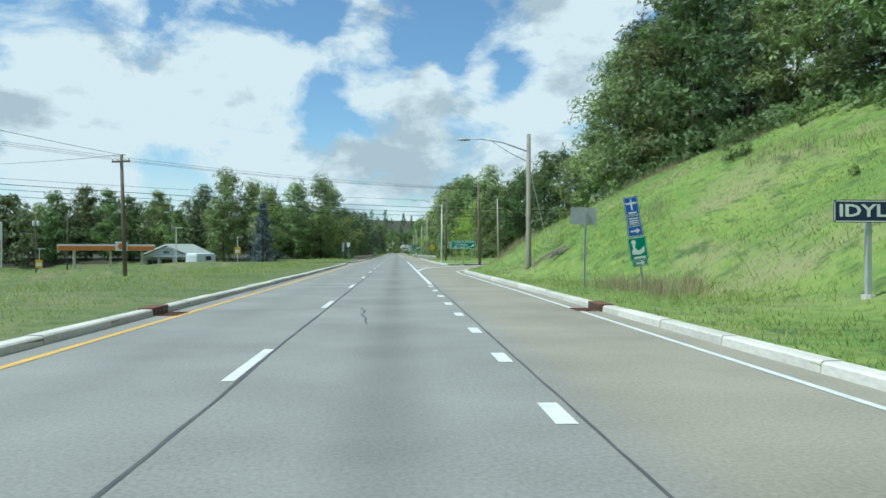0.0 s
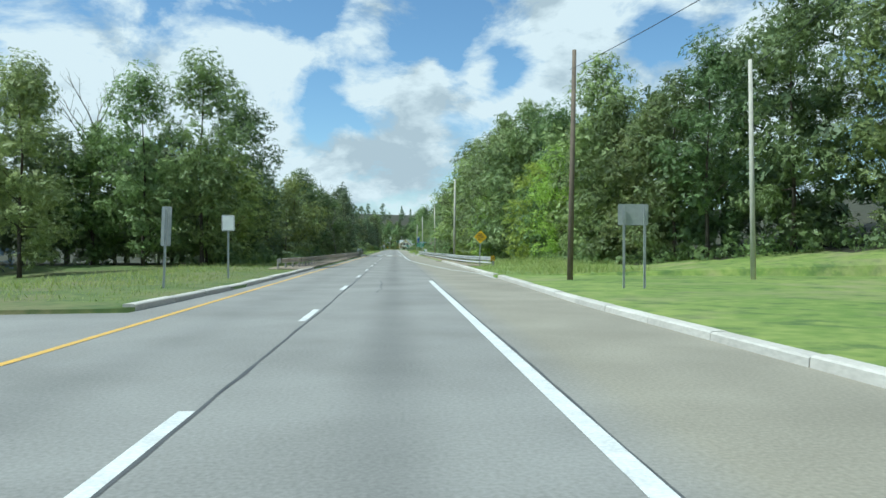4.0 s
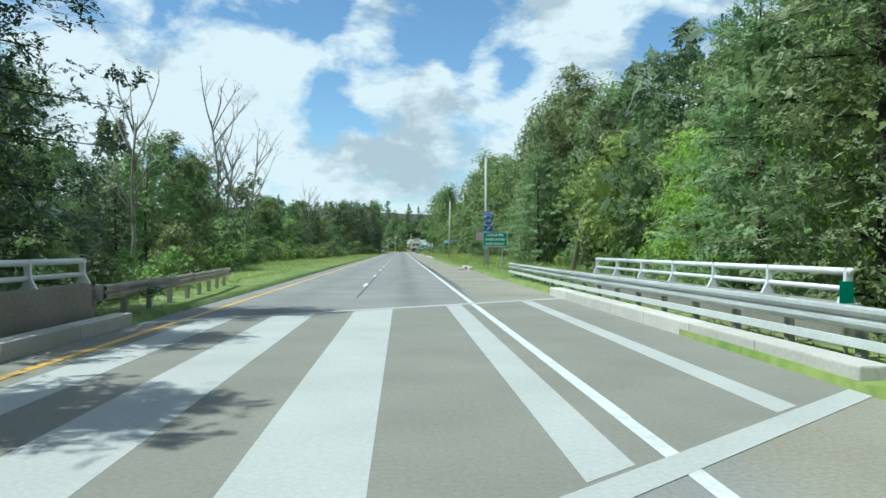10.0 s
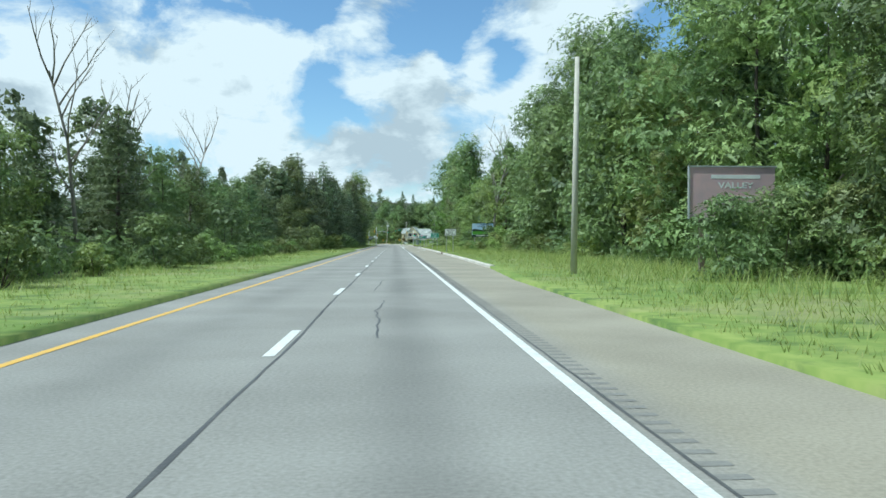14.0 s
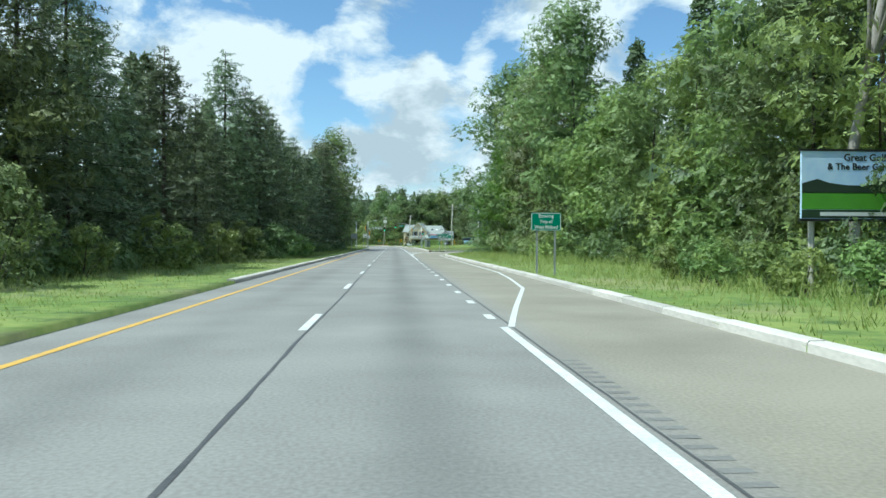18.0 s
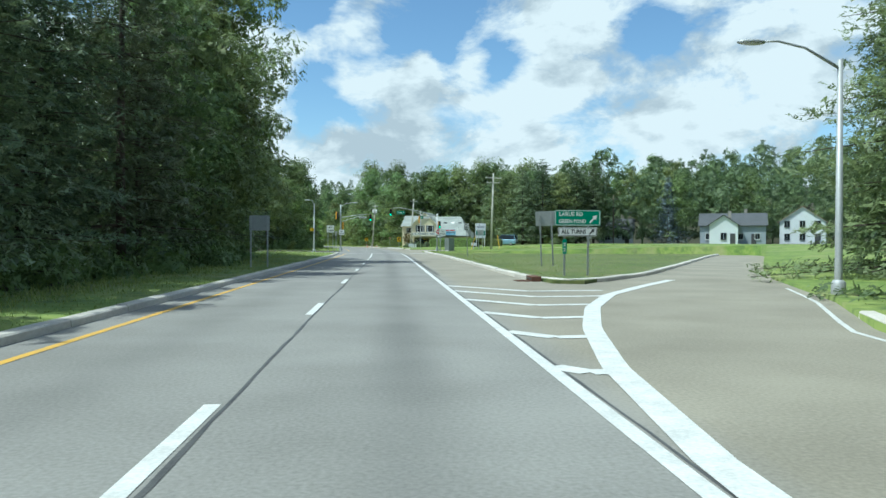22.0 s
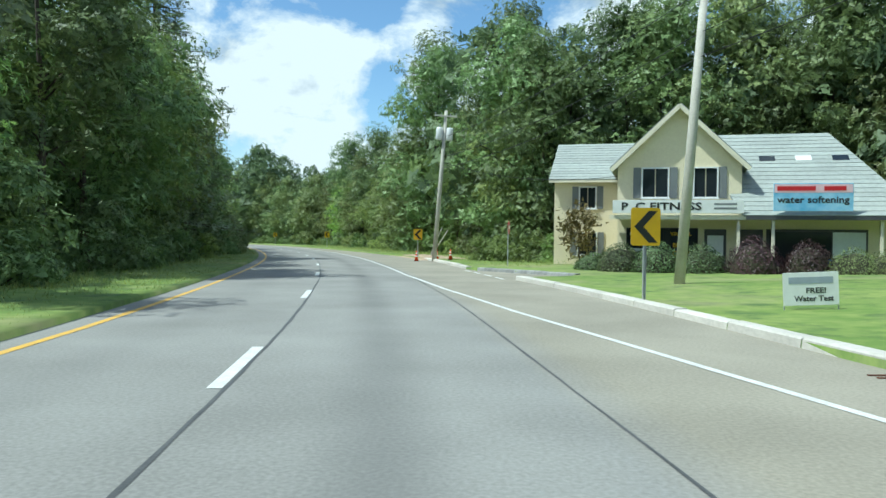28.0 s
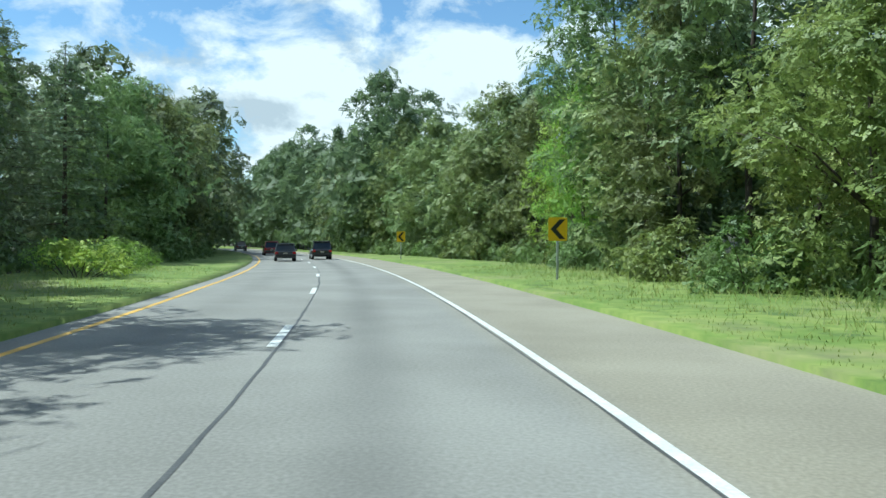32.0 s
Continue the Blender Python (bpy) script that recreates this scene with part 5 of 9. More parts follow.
woods("woods_left", "dense dark woodland behind the wood's edge", [(s, d, rng.uniform(0.62, 0.86), rng.choice((0, 1, 2, 3))) for s in (156, 163) for d in range(-84, -16, 5)] + woods_spots(WOOD_L, -1, 100, 340, (7, 14), 6.6, 0.3, 0.76) + woods_spots(WOOD_L, -1, 340, 450, (7, 14), 6.4, 0.3, 0.6) + woods_spots(WOOD_L, -1, 450, 560, (7, 14), 6.6, 0.5, 0.84) + woods_spots(WOOD_L, -1, 560, 850, (7, 14), 6.6, 0.35, 0.98) + woods_spots(WOOD_L, -1, 850, 1060, (2, 9), 6.5, 0.2, 1.3), LOW)
woods("woods_far", "wooded hillside in the distance",
      [(rng.uniform(905, 1180), rng.uniform(-260, 260), rng.uniform(0.9, 1.3), rng.choice((0, 1, 2, 3, 3))) for _ in range(150)] +
      [(rng.uniform(1180, 1700), rng.uniform(-320, 500), rng.uniform(1.0, 1.5), rng.choice((0, 1, 2, 3))) for _ in range(170)] +
      [(s, d, rng.uniform(0.9, 1.2), rng.choice((0, 1, 2))) for s in range(640, 760, 10) for d in range(100, 220, 13)], FAR_LOW)


def undergrowth():
    """Leafy thicket that closes the wood's edge down to the ground."""
    P, N = [], []
    for line, sign, s0, s1 in ((WOOD_R, 1, 108, 536), (WOOD_R, 1, 702, 900), (WOOD_R, 1, -40, 100), (WOOD_L, -1, 152, 616), (WOOD_L, -1, 636, 900)):
        s = s0
        while s < s1:
            for inset in (0.4, 2.6):
                d = float(lerp(line, s)) + sign * (inset + rng.uniform(-0.8, 1.0))
                h, r, n = rng.uniform(0.9, 2.6), rng.uniform(0.8, 1.6), 80
                x, y = rd(s, d)
                dirs = nrng.normal(0, 1, (n, 3))
                dirs[:, 2] = np.abs(dirs[:, 2])
                dirs /= np.linalg.norm(dirs, axis=1, keepdims=True)
                P.append(np.array([float(x), float(y), float(terrain(s, d))]) + dirs * np.array([r, r, h]) * nrng.uniform(0.5, 1, (n, 1)))
                N.append(dirs)
            s += rng.uniform(1.1, 1.9)
    v, f = leaf_tris(np.concatenate(P), np.concatenate(N), 0.40, 0.8)
    tagged(new("undergrowth", arrays_mesh("undergrowth", v, f, UNDER)), "tangled green undergrowth at the wood's edge", "undergrowth", kind="stuff")


undergrowth()


def grass_tufts():
    """Blades along the verges, in one mesh."""
    C = []
    for side, s0, s1, dense in ((1, -20, 128, 9), (1, 131, 410, 9), (1, 412, 540, 9), (1, 700, 800, 8), (-1, -20, 98, 8), (-1, 112, 616, 8), (-1, 640, 800, 7)):
        n = int((s1 - s0) * dense * 6.0)
        ss = nrng.uniform(s0, s1, n)
        e = lerp(EDGE_R if side > 0 else EDGE_L, ss)
        w = np.minimum(np.abs(lerp(WOOD_R if side > 0 else WOOD_L, ss) - e), 9.0)
        off = 0.32 + w * nrng.uniform(0, 1, n) ** 1.15
        C.append(np.stack([ss, e + side * off, off], 1))
    # the hill and the lawn island
    n = 26000
    C.append(np.stack([nrng.uniform(8, 92, n), 6 + 20 * nrng.uniform(0, 1, n), np.full(n, 2.0)], 1))
    n = 30000
    C.append(np.stack([nrng.uniform(548, 632, n), 6 + 30 * nrng.uniform(0, 1, n) ** 1.6, np.full(n, 1.0)], 1))
    C = np.concatenate(C)
    inner = lerp(((544, 6.5), (552.5, 11.5), (569.5, 19.8), (596, 32.8), (611, 39)), C[:, 0])
    keep = ~((C[:, 0] > 92) & (C[:, 0] < 132) & (C[:, 1] > 5)) & (C[:, 1] > np.where(C[:, 1] > 0, lerp(EDGE_R, C[:, 0]) + 0.3, -99)) | ((C[:, 0] > 546) & (C[:, 0] < 611) & (C[:, 1] > 6.2) & (C[:, 1] < inner - 0.4))
    C = C[keep]
    x, y = rd(C[:, 0], C[:, 1])
    z = np.where((C[:, 0] > 546) & (C[:, 0] < 611) & (C[:, 1] > 5.9), 0.12, terrain(C[:, 0], C[:, 1]))
    tall = np.where((C[:, 0] > 104) & (C[:, 1] > 0) & (C[:, 0] < 520), 0.22, 0.10) * np.clip(C[:, 2] / 2.5, 0.4, 2.2)
    V = []
    for k in range(4):
        a = nrng.uniform(0, 6.28, len(x))
        h = tall * nrng.uniform(0.5, 1.5, len(x)) ** 1.4
        r = nrng.uniform(0.0, 0.3, len(x))
        bx, by = x + r * np.cos(a * 3), y + r * np.sin(a * 3)
        lean = h * nrng.uniform(0.4, 1.3, len(x))
        w = 0.007 + 0.013 * nrng.uniform(0, 1, len(x))
        V.append(np.stack([np.stack([bx - w * np.sin(a), by + w * np.cos(a), z - 0.03], 1), np.stack([bx + w * np.sin(a), by - w * np.cos(a), z - 0.03], 1),
                           np.stack([bx + lean * np.cos(a), by + lean * np.sin(a), z + h], 1)], 1).reshape(-1, 3))
    V = np.concatenate(V)
    tagged(new("verge_grass", arrays_mesh("verge_grass", V, np.arange(len(V)).reshape(-1, 3), GRASS_BLADE)), "long green roadside grass", "grass", kind="stuff")


def dry_grass():
    """Straw-coloured seed heads standing in bands on the hill."""
    V = []
    for _ in range(9000):
        s, d = nrng.uniform(15, 80), nrng.uniform(8, 26)
        x, y = rd(s, d)
        if noise.noise((float(x) * 0.16, float(y) * 0.10, 3.0)) < 0.2:
            continue
        z = float(terrain(s, d))
        for _ in range(4):
            a, h = nrng.uniform(0, 6.28), nrng.uniform(0.3, 0.75)
            bx, by = float(x) + nrng.uniform(-0.25, 0.25), float(y) + nrng.uniform(-0.25, 0.25)
            c, si, w, lean = math.cos(a), math.sin(a), 0.012, h * nrng.uniform(0.1, 0.5)
            V += [(bx - w * si, by + w * c, z - 0.05), (bx + w * si, by - w * c, z - 0.05), (bx + lean * c, by + lean * si, z + h)]
    tagged(new("dry_grass", arrays_mesh("dry_grass", np.array(V), np.arange(len(V)).reshape(-1, 3), DRY_BLADE)), "dry straw-coloured grass on the hill", "grass", kind="stuff")


grass_tufts()
dry_grass()

# ---- street furniture ----
GREEN = material("sign_green", (0.004, 0.20, 0.115), (0.006, 0.24, 0.14), rough=0.35, fine=6, bump=0.0)
BLUE = material("sign_blue", (0.01, 0.09, 0.38), (0.015, 0.11, 0.44), rough=0.35, fine=6, bump=0.0)
NAVY = material("sign_navy", (0.01, 0.018, 0.06), (0.015, 0.026, 0.08), rough=0.5, fine=6, bump=0.0)
YELLOW = material("sign_yellow", (0.80, 0.48, 0.01), (0.72, 0.42, 0.01), rough=0.35, fine=6, bump=0.0)
ORANGE = material("signal_yellow", (0.72, 0.34, 0.02), (0.62, 0.29, 0.02), rough=0.45, fine=8, bump=0.0)
SIGN_WHITE = material("sign_white", (0.78, 0.78, 0.76), (0.70, 0.70, 0.68), rough=0.35, fine=6, bump=0.0)
SIGN_BLACK = material("sign_black", (0.012, 0.012, 0.012), (0.02, 0.02, 0.02), rough=0.4, fine=6, bump=0.0)
SIGN_RED = material("sign_red", (0.50, 0.012, 0.018), (0.44, 0.012, 0.016), rough=0.35, fine=6, bump=0.0)
SIGN_BACK = material("sign_back", (0.42, 0.43, 0.43), (0.33, 0.34, 0.34), rough=0.5, fine=8, bump=0.0, metal=0.25)
CONE = material("cone_orange", (0.80, 0.09, 0.01), (0.70, 0.08, 0.01), rough=0.5, fine=8, bump=0.0)
CABINET = material("cabinet_steel", (0.24, 0.26, 0.25), (0.18, 0.20, 0.19), rough=0.5, fine=8, metal=0.3, bump=0.02)
LENS_DARK = material("signal_lens_dark", (0.03, 0.012, 0.01), (0.05, 0.02, 0.015), rough=0.2, bump=0.0)
HOUSING = material("signal_black", (0.02, 0.02, 0.02), (0.03, 0.03, 0.03), rough=0.5, bump=0.0)
PINK = material("faded_poster", (0.66, 0.42, 0.42), (0.48, 0.36, 0.38), rough=0.7, fine=2, coarse=0.8, bump=0.0)


def lamp_glow(name, colour, strength):
    m = bpy.data.materials.new(name)
    m.use_nodes = True
    p = m.node_tree.nodes["Principled BSDF"]
    p.inputs["Base Color"].default_value = (*colour, 1)
    p.inputs["Emission Color"].default_value = (*colour, 1)
    p.inputs["Emission Strength"].default_value = strength
    return m


GREEN_LIGHT = lamp_glow("green_signal_light", (0.02, 0.9, 0.45), 1.6)


def ground_at(s, d):
    x, y = rd(s, d)
    return Vector((float(x), float(y), float(terrain(s, d))))


def spot(x, y):
    """Road place nearest to a world place."""
    i = int(np.argmin((S_X - x) ** 2 + (S_Y - y) ** 2))
    a = S_TURN[i]
    return float(S_AT[i]), float((x - S_X[i]) * math.cos(a) + (y - S_Y[i]) * math.sin(a))


def stand(name, x, y, turn=0.0, lean=0.0, tilt=0.0, z=None):
    """A thing's root on the ground at a world place; turn in degrees, lean sideways, tilt back."""
    s, d = spot(x, y)
    z = float(terrain(s, d)) - 0.03 if z is None else z
    return empty(name, pose(x, y, z, tilt, lean, turn))


def rounded(w, h, r=0.05, cx=0.0, cz=0.0):
    """Outline of a rectangle with rounded corners."""
    out = []
    for sx, sz, a0 in ((1, -1, -90), (1, 1, 0), (-1, 1, 90), (-1, -1, 180)):
        for k in range(4):
            a = radians(a0 + 30 * k)
            out.append((cx + sx * (w / 2 - r) + r * math.cos(a), cz + sz * (h / 2 - r) + r * math.sin(a)))
    return out


def panel(root, name, w, h, cx, cz, mat, border=None, y=-0.06, label="", back=True):
    """A sign panel with a coloured face, an aluminium back and a raised border."""
    ob = part(name, plate(bmesh.new(), rounded(w, h, min(0.06, h * 0.15), cx, cz), y - 0.004, y), mat, root, label)
    if back:
        part("panel_back", plate(bmesh.new(), rounded(w, h, min(0.06, h * 0.15), cx, cz), y + 0.0005, y + 0.006), SIGN_BACK, ob)
    if border:
        bm = bmesh.new()
        t, i = 0.025 if w > 1 else 0.016, 0.03
        for bx, bz, bw, bh in ((0, h / 2 - i, w - 2 * i - 0.06, t), (0, -h / 2 + i, w - 2 * i - 0.06, t), (w / 2 - i, 0, t, h - 2 * i - 0.03), (-w / 2 + i, 0, t, h - 2 * i - 0.03)):
            box(bm, cx + bx, y - 0.006, cz + bz, bw, 0.003, bh)
        part("border", bm, border, ob)
    return ob


def posts(root, xs, top, material_=GALV, r=0.035):
    for x in xs:
        bm = bmesh.new()
        # U-channel post
        box(bm, x, 0.0, top / 2 - 0.15, r * 2, 0.012, top + 0.3)
        box(bm, x - r, -0.018, top / 2 - 0.15, 0.01, 0.04, top + 0.3)
        box(bm, x + r, -0.018, top / 2 - 0.15, 0.01, 0.04, top + 0.3)
        part("post", bm, material_, root)


def arrow(root, cx, cz, size, angle, mat, y):
    """A sign arrow that points to the right, turned by angle."""
    pts = [(-0.5, -0.09), (0.12, -0.09), (0.12, -0.28), (0.55, 0.0), (0.12, 0.28), (0.12, 0.09), (-0.5, 0.09)]
    c, s = math.cos(radians(angle)), math.sin(radians(angle))
    part("arrow", plate(bmesh.new(), [(cx + size * (a * c - b * s), cz + size * (a * s + b * c)) for a, b in pts], y - 0.004, y), mat, root)


def guide_sign(label, x, y, w, h, cz, lines, post_xs, size, turn=0.0, arrow_at=None, mat=None, ink=None):
    root = stand("guide_sign", x, y, turn)
    mat, ink = mat or GREEN, ink or SIGN_WHITE
    base = cz - float(root.matrix_world.translation.z)
    posts(root, post_xs, base + h * 0.4)
    p = panel(root, "panel", w, h, 0, base, mat, ink)
    n = len(lines)
    for k, (text, wide, off) in enumerate(lines):
        words(text, size, ink, p, off, -0.066, base + h * 0.5 - h * (k + 0.5 + 0.12 * (1 - 2 * (k + 0.5) / n) * n / 3) / n, width=wide)
    if arrow_at:
        arrow(p, arrow_at[0], base + arrow_at[1], arrow_at[2], 45, ink, -0.066)
    tagged(root, label, "road sign")
    return root, base


def back_sign(label, x, y, w, h, cz, post_xs, turn=0.0, lean=0.0):
    """A sign that shows its bare back."""
    root = stand("road_sign", x, y, turn, lean)
    base = cz - float(root.matrix_world.translation.z)
    posts(root, post_xs, base + h * 0.45)
    part("panel", plate(bmesh.new(), rounded(w, h, 0.05, 0, base), 0.04, 0.05), SIGN_BACK, root, "bare grey back")
    tagged(root, label, "road sign", group="signs seen from behind")


def word_sign(label, x, y, w, h, cz, lines, size, post_xs=(0,), turn=0.0, lean=0.0):
    root = stand("road_sign", x, y, turn, lean)
    base = cz - float(root.matrix_world.translation.z)
    posts(root, post_xs, base + h * 0.4)
    p = panel(root, "panel", w, h, 0, base, SIGN_WHITE, SIGN_BLACK)
    for text, wide, dz in lines:
        words(text, size, SIGN_BLACK, p, 0, -0.066, base + dz, width=wide)
    tagged(root, label, "road sign")
    return root, base
    return root, base


def chevron(x, y, turn, cz, w=0.77, h=0.92):
    root = stand("chevron_sign", x, y, turn)
    base = cz - float(root.matrix_world.translation.z)
    posts(root, (0,), base + h * 0.4)
    p = panel(root, "panel", w, h, 0, base, YELLOW, None)
    k = h * 0.42
    part("chevron", plate(bmesh.new(), [(-0.30, base), (0.08, base + k), (0.31, base + k), (-0.06, base), (0.31, base - k), (0.08, base - k)], -0.07, -0.066), SIGN_BLACK, p, "black chevron")
    tagged(root, "yellow chevron sign with a black arrowhead on a steel post", "road sign", group="chevron signs")


def timber_pole(label, x, y, h, r=0.15, mat=None, arms=(), lean=0.0, turn=0.0, cans=False, z=None):
    root = stand("utility_pole", x, y, turn, lean, z=z)
    part("shaft", tube(bmesh.new(), [(0, 0, -0.5), (0, 0, h * 0.5), (0, 0, h)], [r, r * 0.85, r * 0.66], 10), mat or PALE_POLE, root, smooth=True)
    for z, w in arms:
        part("crossarm", box(bmesh.new(), 0, -0.12, z, w, 0.1, 0.12, 0.01), mat or PALE_POLE, root)
        for k in (-0.45, -0.2, 0.2, 0.45):
            part("insulator", tube(bmesh.new(), [(w * k, -0.12, z + 0.05), (w * k, -0.12, z + 0.16), (w * k, -0.12, z + 0.2)], [0.02, 0.045, 0.025], 6), SIGN_BACK, root)
    if cans:
        for dx in (-0.36, 0.36):
            can = part("transformer", tube(bmesh.new(), [(dx, 0, h - 2.1), (dx, 0, h - 2.05), (dx, 0, h - 1.3), (dx, 0, h - 1.22)], [0.2, 0.24, 0.24, 0.2], 12), SIGN_WHITE, root, "pale grey transformer can", True)
            part("bushing", tube(bmesh.new(), [(dx, 0, h - 1.24), (dx, 0, h - 1.02)], [0.035, 0.025], 6), SIGN_BACK, can)
    tagged(root, label, "utility pole", group="utility poles")
    return root


def cable(name, a, b, sag=0.6, r=0.014):
    pts = [Vector(a).lerp(Vector(b), k / 14) - Vector((0, 0, sag * 4 * (k / 14) * (1 - k / 14))) for k in range(15)]
    ob = part(name, tube(bmesh.new(), pts, r, 5), CABLE)
    tagged(ob, "thin black overhead cable strung between poles", "cable", group="overhead cables")


def street_lamp(label, x, y, h, reach, turn=180.0, truss=True, z=None, drop=0.25, box_z=None, timber=False):
    """A steel lamp standard: shaft on a base, an arm with a brace, and a cobra head. The arm reaches along local x."""
    root = stand("street_lamp", x, y, turn, z=z)
    if timber:
        part("shaft", tube(bmesh.new(), [(0, 0, -0.4), (0, 0, 0.3), (0, 0, h)], [0.165, 0.16, 0.115], 12), GREY_POLE, root, "weathered grey timber shaft", smooth=True)
    else:
        part("shaft", tube(bmesh.new(), [(0, 0, -0.3), (0, 0, 0.3), (0, 0, h)], [0.12, 0.105, 0.07], 10), GALV, root, smooth=True)
        part("base", tube(bmesh.new(), [(0, 0, -0.3), (0, 0, 0.38), (0, 0, 0.45)], [0.2, 0.19, 0.13], 10), GALV, root, smooth=True)
    top = h - drop
    arm = part("arm", tube(bmesh.new(), [(0, 0, top), (reach * 0.45, 0, top + 0.55), (reach * 0.8, 0, top + 0.72), (reach, 0, top + 0.7)], [0.045, 0.04, 0.035, 0.03], 6), GALV, root, smooth=True)
    if truss:
        part("brace", tube(bmesh.new(), [(0, 0, top - 0.6), (reach * 0.3, 0, top - 0.1), (reach * 0.62, 0, top + 0.6)], 0.026, 6), GALV, arm, smooth=True)
    bm = bmesh.new()
    bmesh.ops.create_uvsphere(bm, u_segments=10, v_segments=6, radius=1.0)
    bmesh.ops.scale(bm, vec=(0.42, 0.16, 0.085), verts=bm.verts[:])
    bmesh.ops.translate(bm, vec=(reach + 0.32, 0, top + 0.68), verts=bm.verts[:])
    part("lamp_head", bm, GALV, root, "grey cobra head", True)
    if box_z:
        part("push_button_box", box(bmesh.new(), 0.26, 0, box_z, 0.4, 0.22, 0.4, 0.015), YELLOW, root, "small yellow box")
    tagged(root, label, "street lamp", group="street lamps")
    return root


def signal_head(parent, x, y, z, face=0.0, lit=True, body=None, shown=True):
    """A three-light signal: housing, back of yellow, three hooded lenses."""
    m = Matrix.Translation((x, y, z)) @ Matrix.Rotation(radians(face), 4, "Z")
    head = part("signal_head", box(bmesh.new(), 0, 0, 0, 0.34, 0.2, 1.05, 0.03, m), body or ORANGE, parent, "yellow signal head")
    if shown:
        part("front", box(bmesh.new(), 0, -0.112, 0, 0.33, 0.02, 1.03, 0.004, m), HOUSING, head)
        for k, dz in enumerate((0.34, 0.0, -0.34)):
            bm = bmesh.new()
            tube(bm, [(0, -0.12, dz), (0, -0.14, dz), (0, -0.15, dz)], [0.12, 0.11, 0.06], 12)
            bmesh.ops.transform(bm, matrix=m, verts=bm.verts[:])
            part("lens", bm, GREEN_LIGHT if (k == 2 and lit) else LENS_DARK, head, "lit green lens" if (k == 2 and lit) else "")
            bm = bmesh.new()
            ring = [(0.135 * math.cos(a), 0.135 * math.sin(a)) for a in (radians(-20 + 22 * j) for j in range(11))]
            for (a0, b0), (a1, b1) in zip(ring, ring[1:]):
                bm.faces.new([bm.verts.new(p) for p in ((a0, -0.12, dz + b0), (a1, -0.12, dz + b1), (a1, -0.33, dz + b1), (a0, -0.33, dz + b0))])
            bmesh.ops.remove_doubles(bm, verts=bm.verts[:], dist=0.0005)
            bmesh.ops.solidify(bm, geom=bm.faces[:], thickness=0.006)
            bmesh.ops.transform(bm, matrix=m, verts=bm.verts[:])
            part("hood", bm, HOUSING, head)
    return head


def guard_rail(label, pts, rail_mat, start_out=False, rub=True, gap=1.9, top=0.78, side=1):
    """A W-beam guard rail on steel posts, with a lower rub rail; side is +1 to the right of the road."""
    root = empty("guard_rail")
    P = [ground_at(s, d) for s, d in pts]
    prof = [(0.0, 0.0), (0.055, 0.03), (0.075, 0.075), (0.055, 0.12), (0.005, 0.155), (0.055, 0.19), (0.075, 0.235), (0.055, 0.28), (0.0, 0.31)]
    cum = [0.0]
    for a, b in zip(P, P[1:]):
        cum.append(cum[-1] + (b - a).length)

    def at(u):
        k = max(i for i in range(len(cum) - 1) if cum[i] <= u + 1e-6)
        p = P[k].lerp(P[k + 1], (u - cum[k]) / (cum[k + 1] - cum[k]))
        return Vector((p.x, p.y, 0.06)), (P[k + 1] - P[k]).to_2d().normalized()
    n = max(2, int(cum[-1] / 3.81))
    for k in range(n):
        bm = bmesh.new()
        rows_ = []
        for u in (cum[-1] * k / n - 0.06, cum[-1] * (k + 1) / n):
            p, d = at(max(0, u))
            out = Vector((-d.y, d.x, 0)) * side
            rows_.append([bm.verts.new(p + out * (a + (0.004 if u < cum[-1] * (k + 0.5) / n else 0)) + Vector((0, 0, top - 0.31 + b))) for a, b in prof])
        for i in range(len(prof) - 1):
            bm.faces.new((rows_[0][i], rows_[0][i + 1], rows_[1][i + 1], rows_[1][i]))
        bmesh.ops.solidify(bm, geom=bm.faces[:], thickness=0.008)
        part("beam", bm, rail_mat, root)
        if rub:
            bm = bmesh.new()
            a, d = at(cum[-1] * k / n)
            b, _ = at(cum[-1] * (k + 1) / n)
            out = Vector((-d.y, d.x, 0)) * side
            q = [p + out * o + Vector((0, 0, z)) for p in (a, b) for o, z in ((0.05, 0.24), (0.05, 0.36), (0.0, 0.36), (0.0, 0.24))]
            v = [bm.verts.new(p) for p in q]
            for i in range(4):
                bm.faces.new((v[i], v[(i + 1) % 4], v[4 + (i + 1) % 4], v[4 + i]))
            bmesh.ops.recalc_face_normals(bm, faces=bm.faces[:])
            part("rub_rail", bm, rail_mat, root)
    bm = bmesh.new()
    box(bm, 0, 0, 0.15, 0.10, 0.14, 1.15)
    me = mesh_of(bm, "rail_post")
    me.materials.append(POST_STEEL)
    bm = bmesh.new()
    box(bm, 0, 0, 0, 0.16, 0.12, 0.32)
    blk = mesh_of(bm, "block")
    blk.materials.append(POST_STEEL)
    for k in range(int(cum[-1] / gap) + 1):
        p, d = at(min(cum[-1], k * gap))
        out = Vector((-d.y, d.x, 0)) * side
        ob = new("rail_post", me)
        ob.parent = root
        a = math.atan2(-d.x, d.y)
        ob.matrix_basis = Matrix.LocRotScale(p - out * 0.2, Euler((0, 0, a)), None)
        o2 = new("block", blk)
        o2.parent = root
        o2.matrix_basis = Matrix.LocRotScale(p - out * 0.08 + Vector((0, 0, top - 0.155)), Euler((0, 0, a)), None)
    tagged(root, label, "guard rail", group="guard rails")
    return root


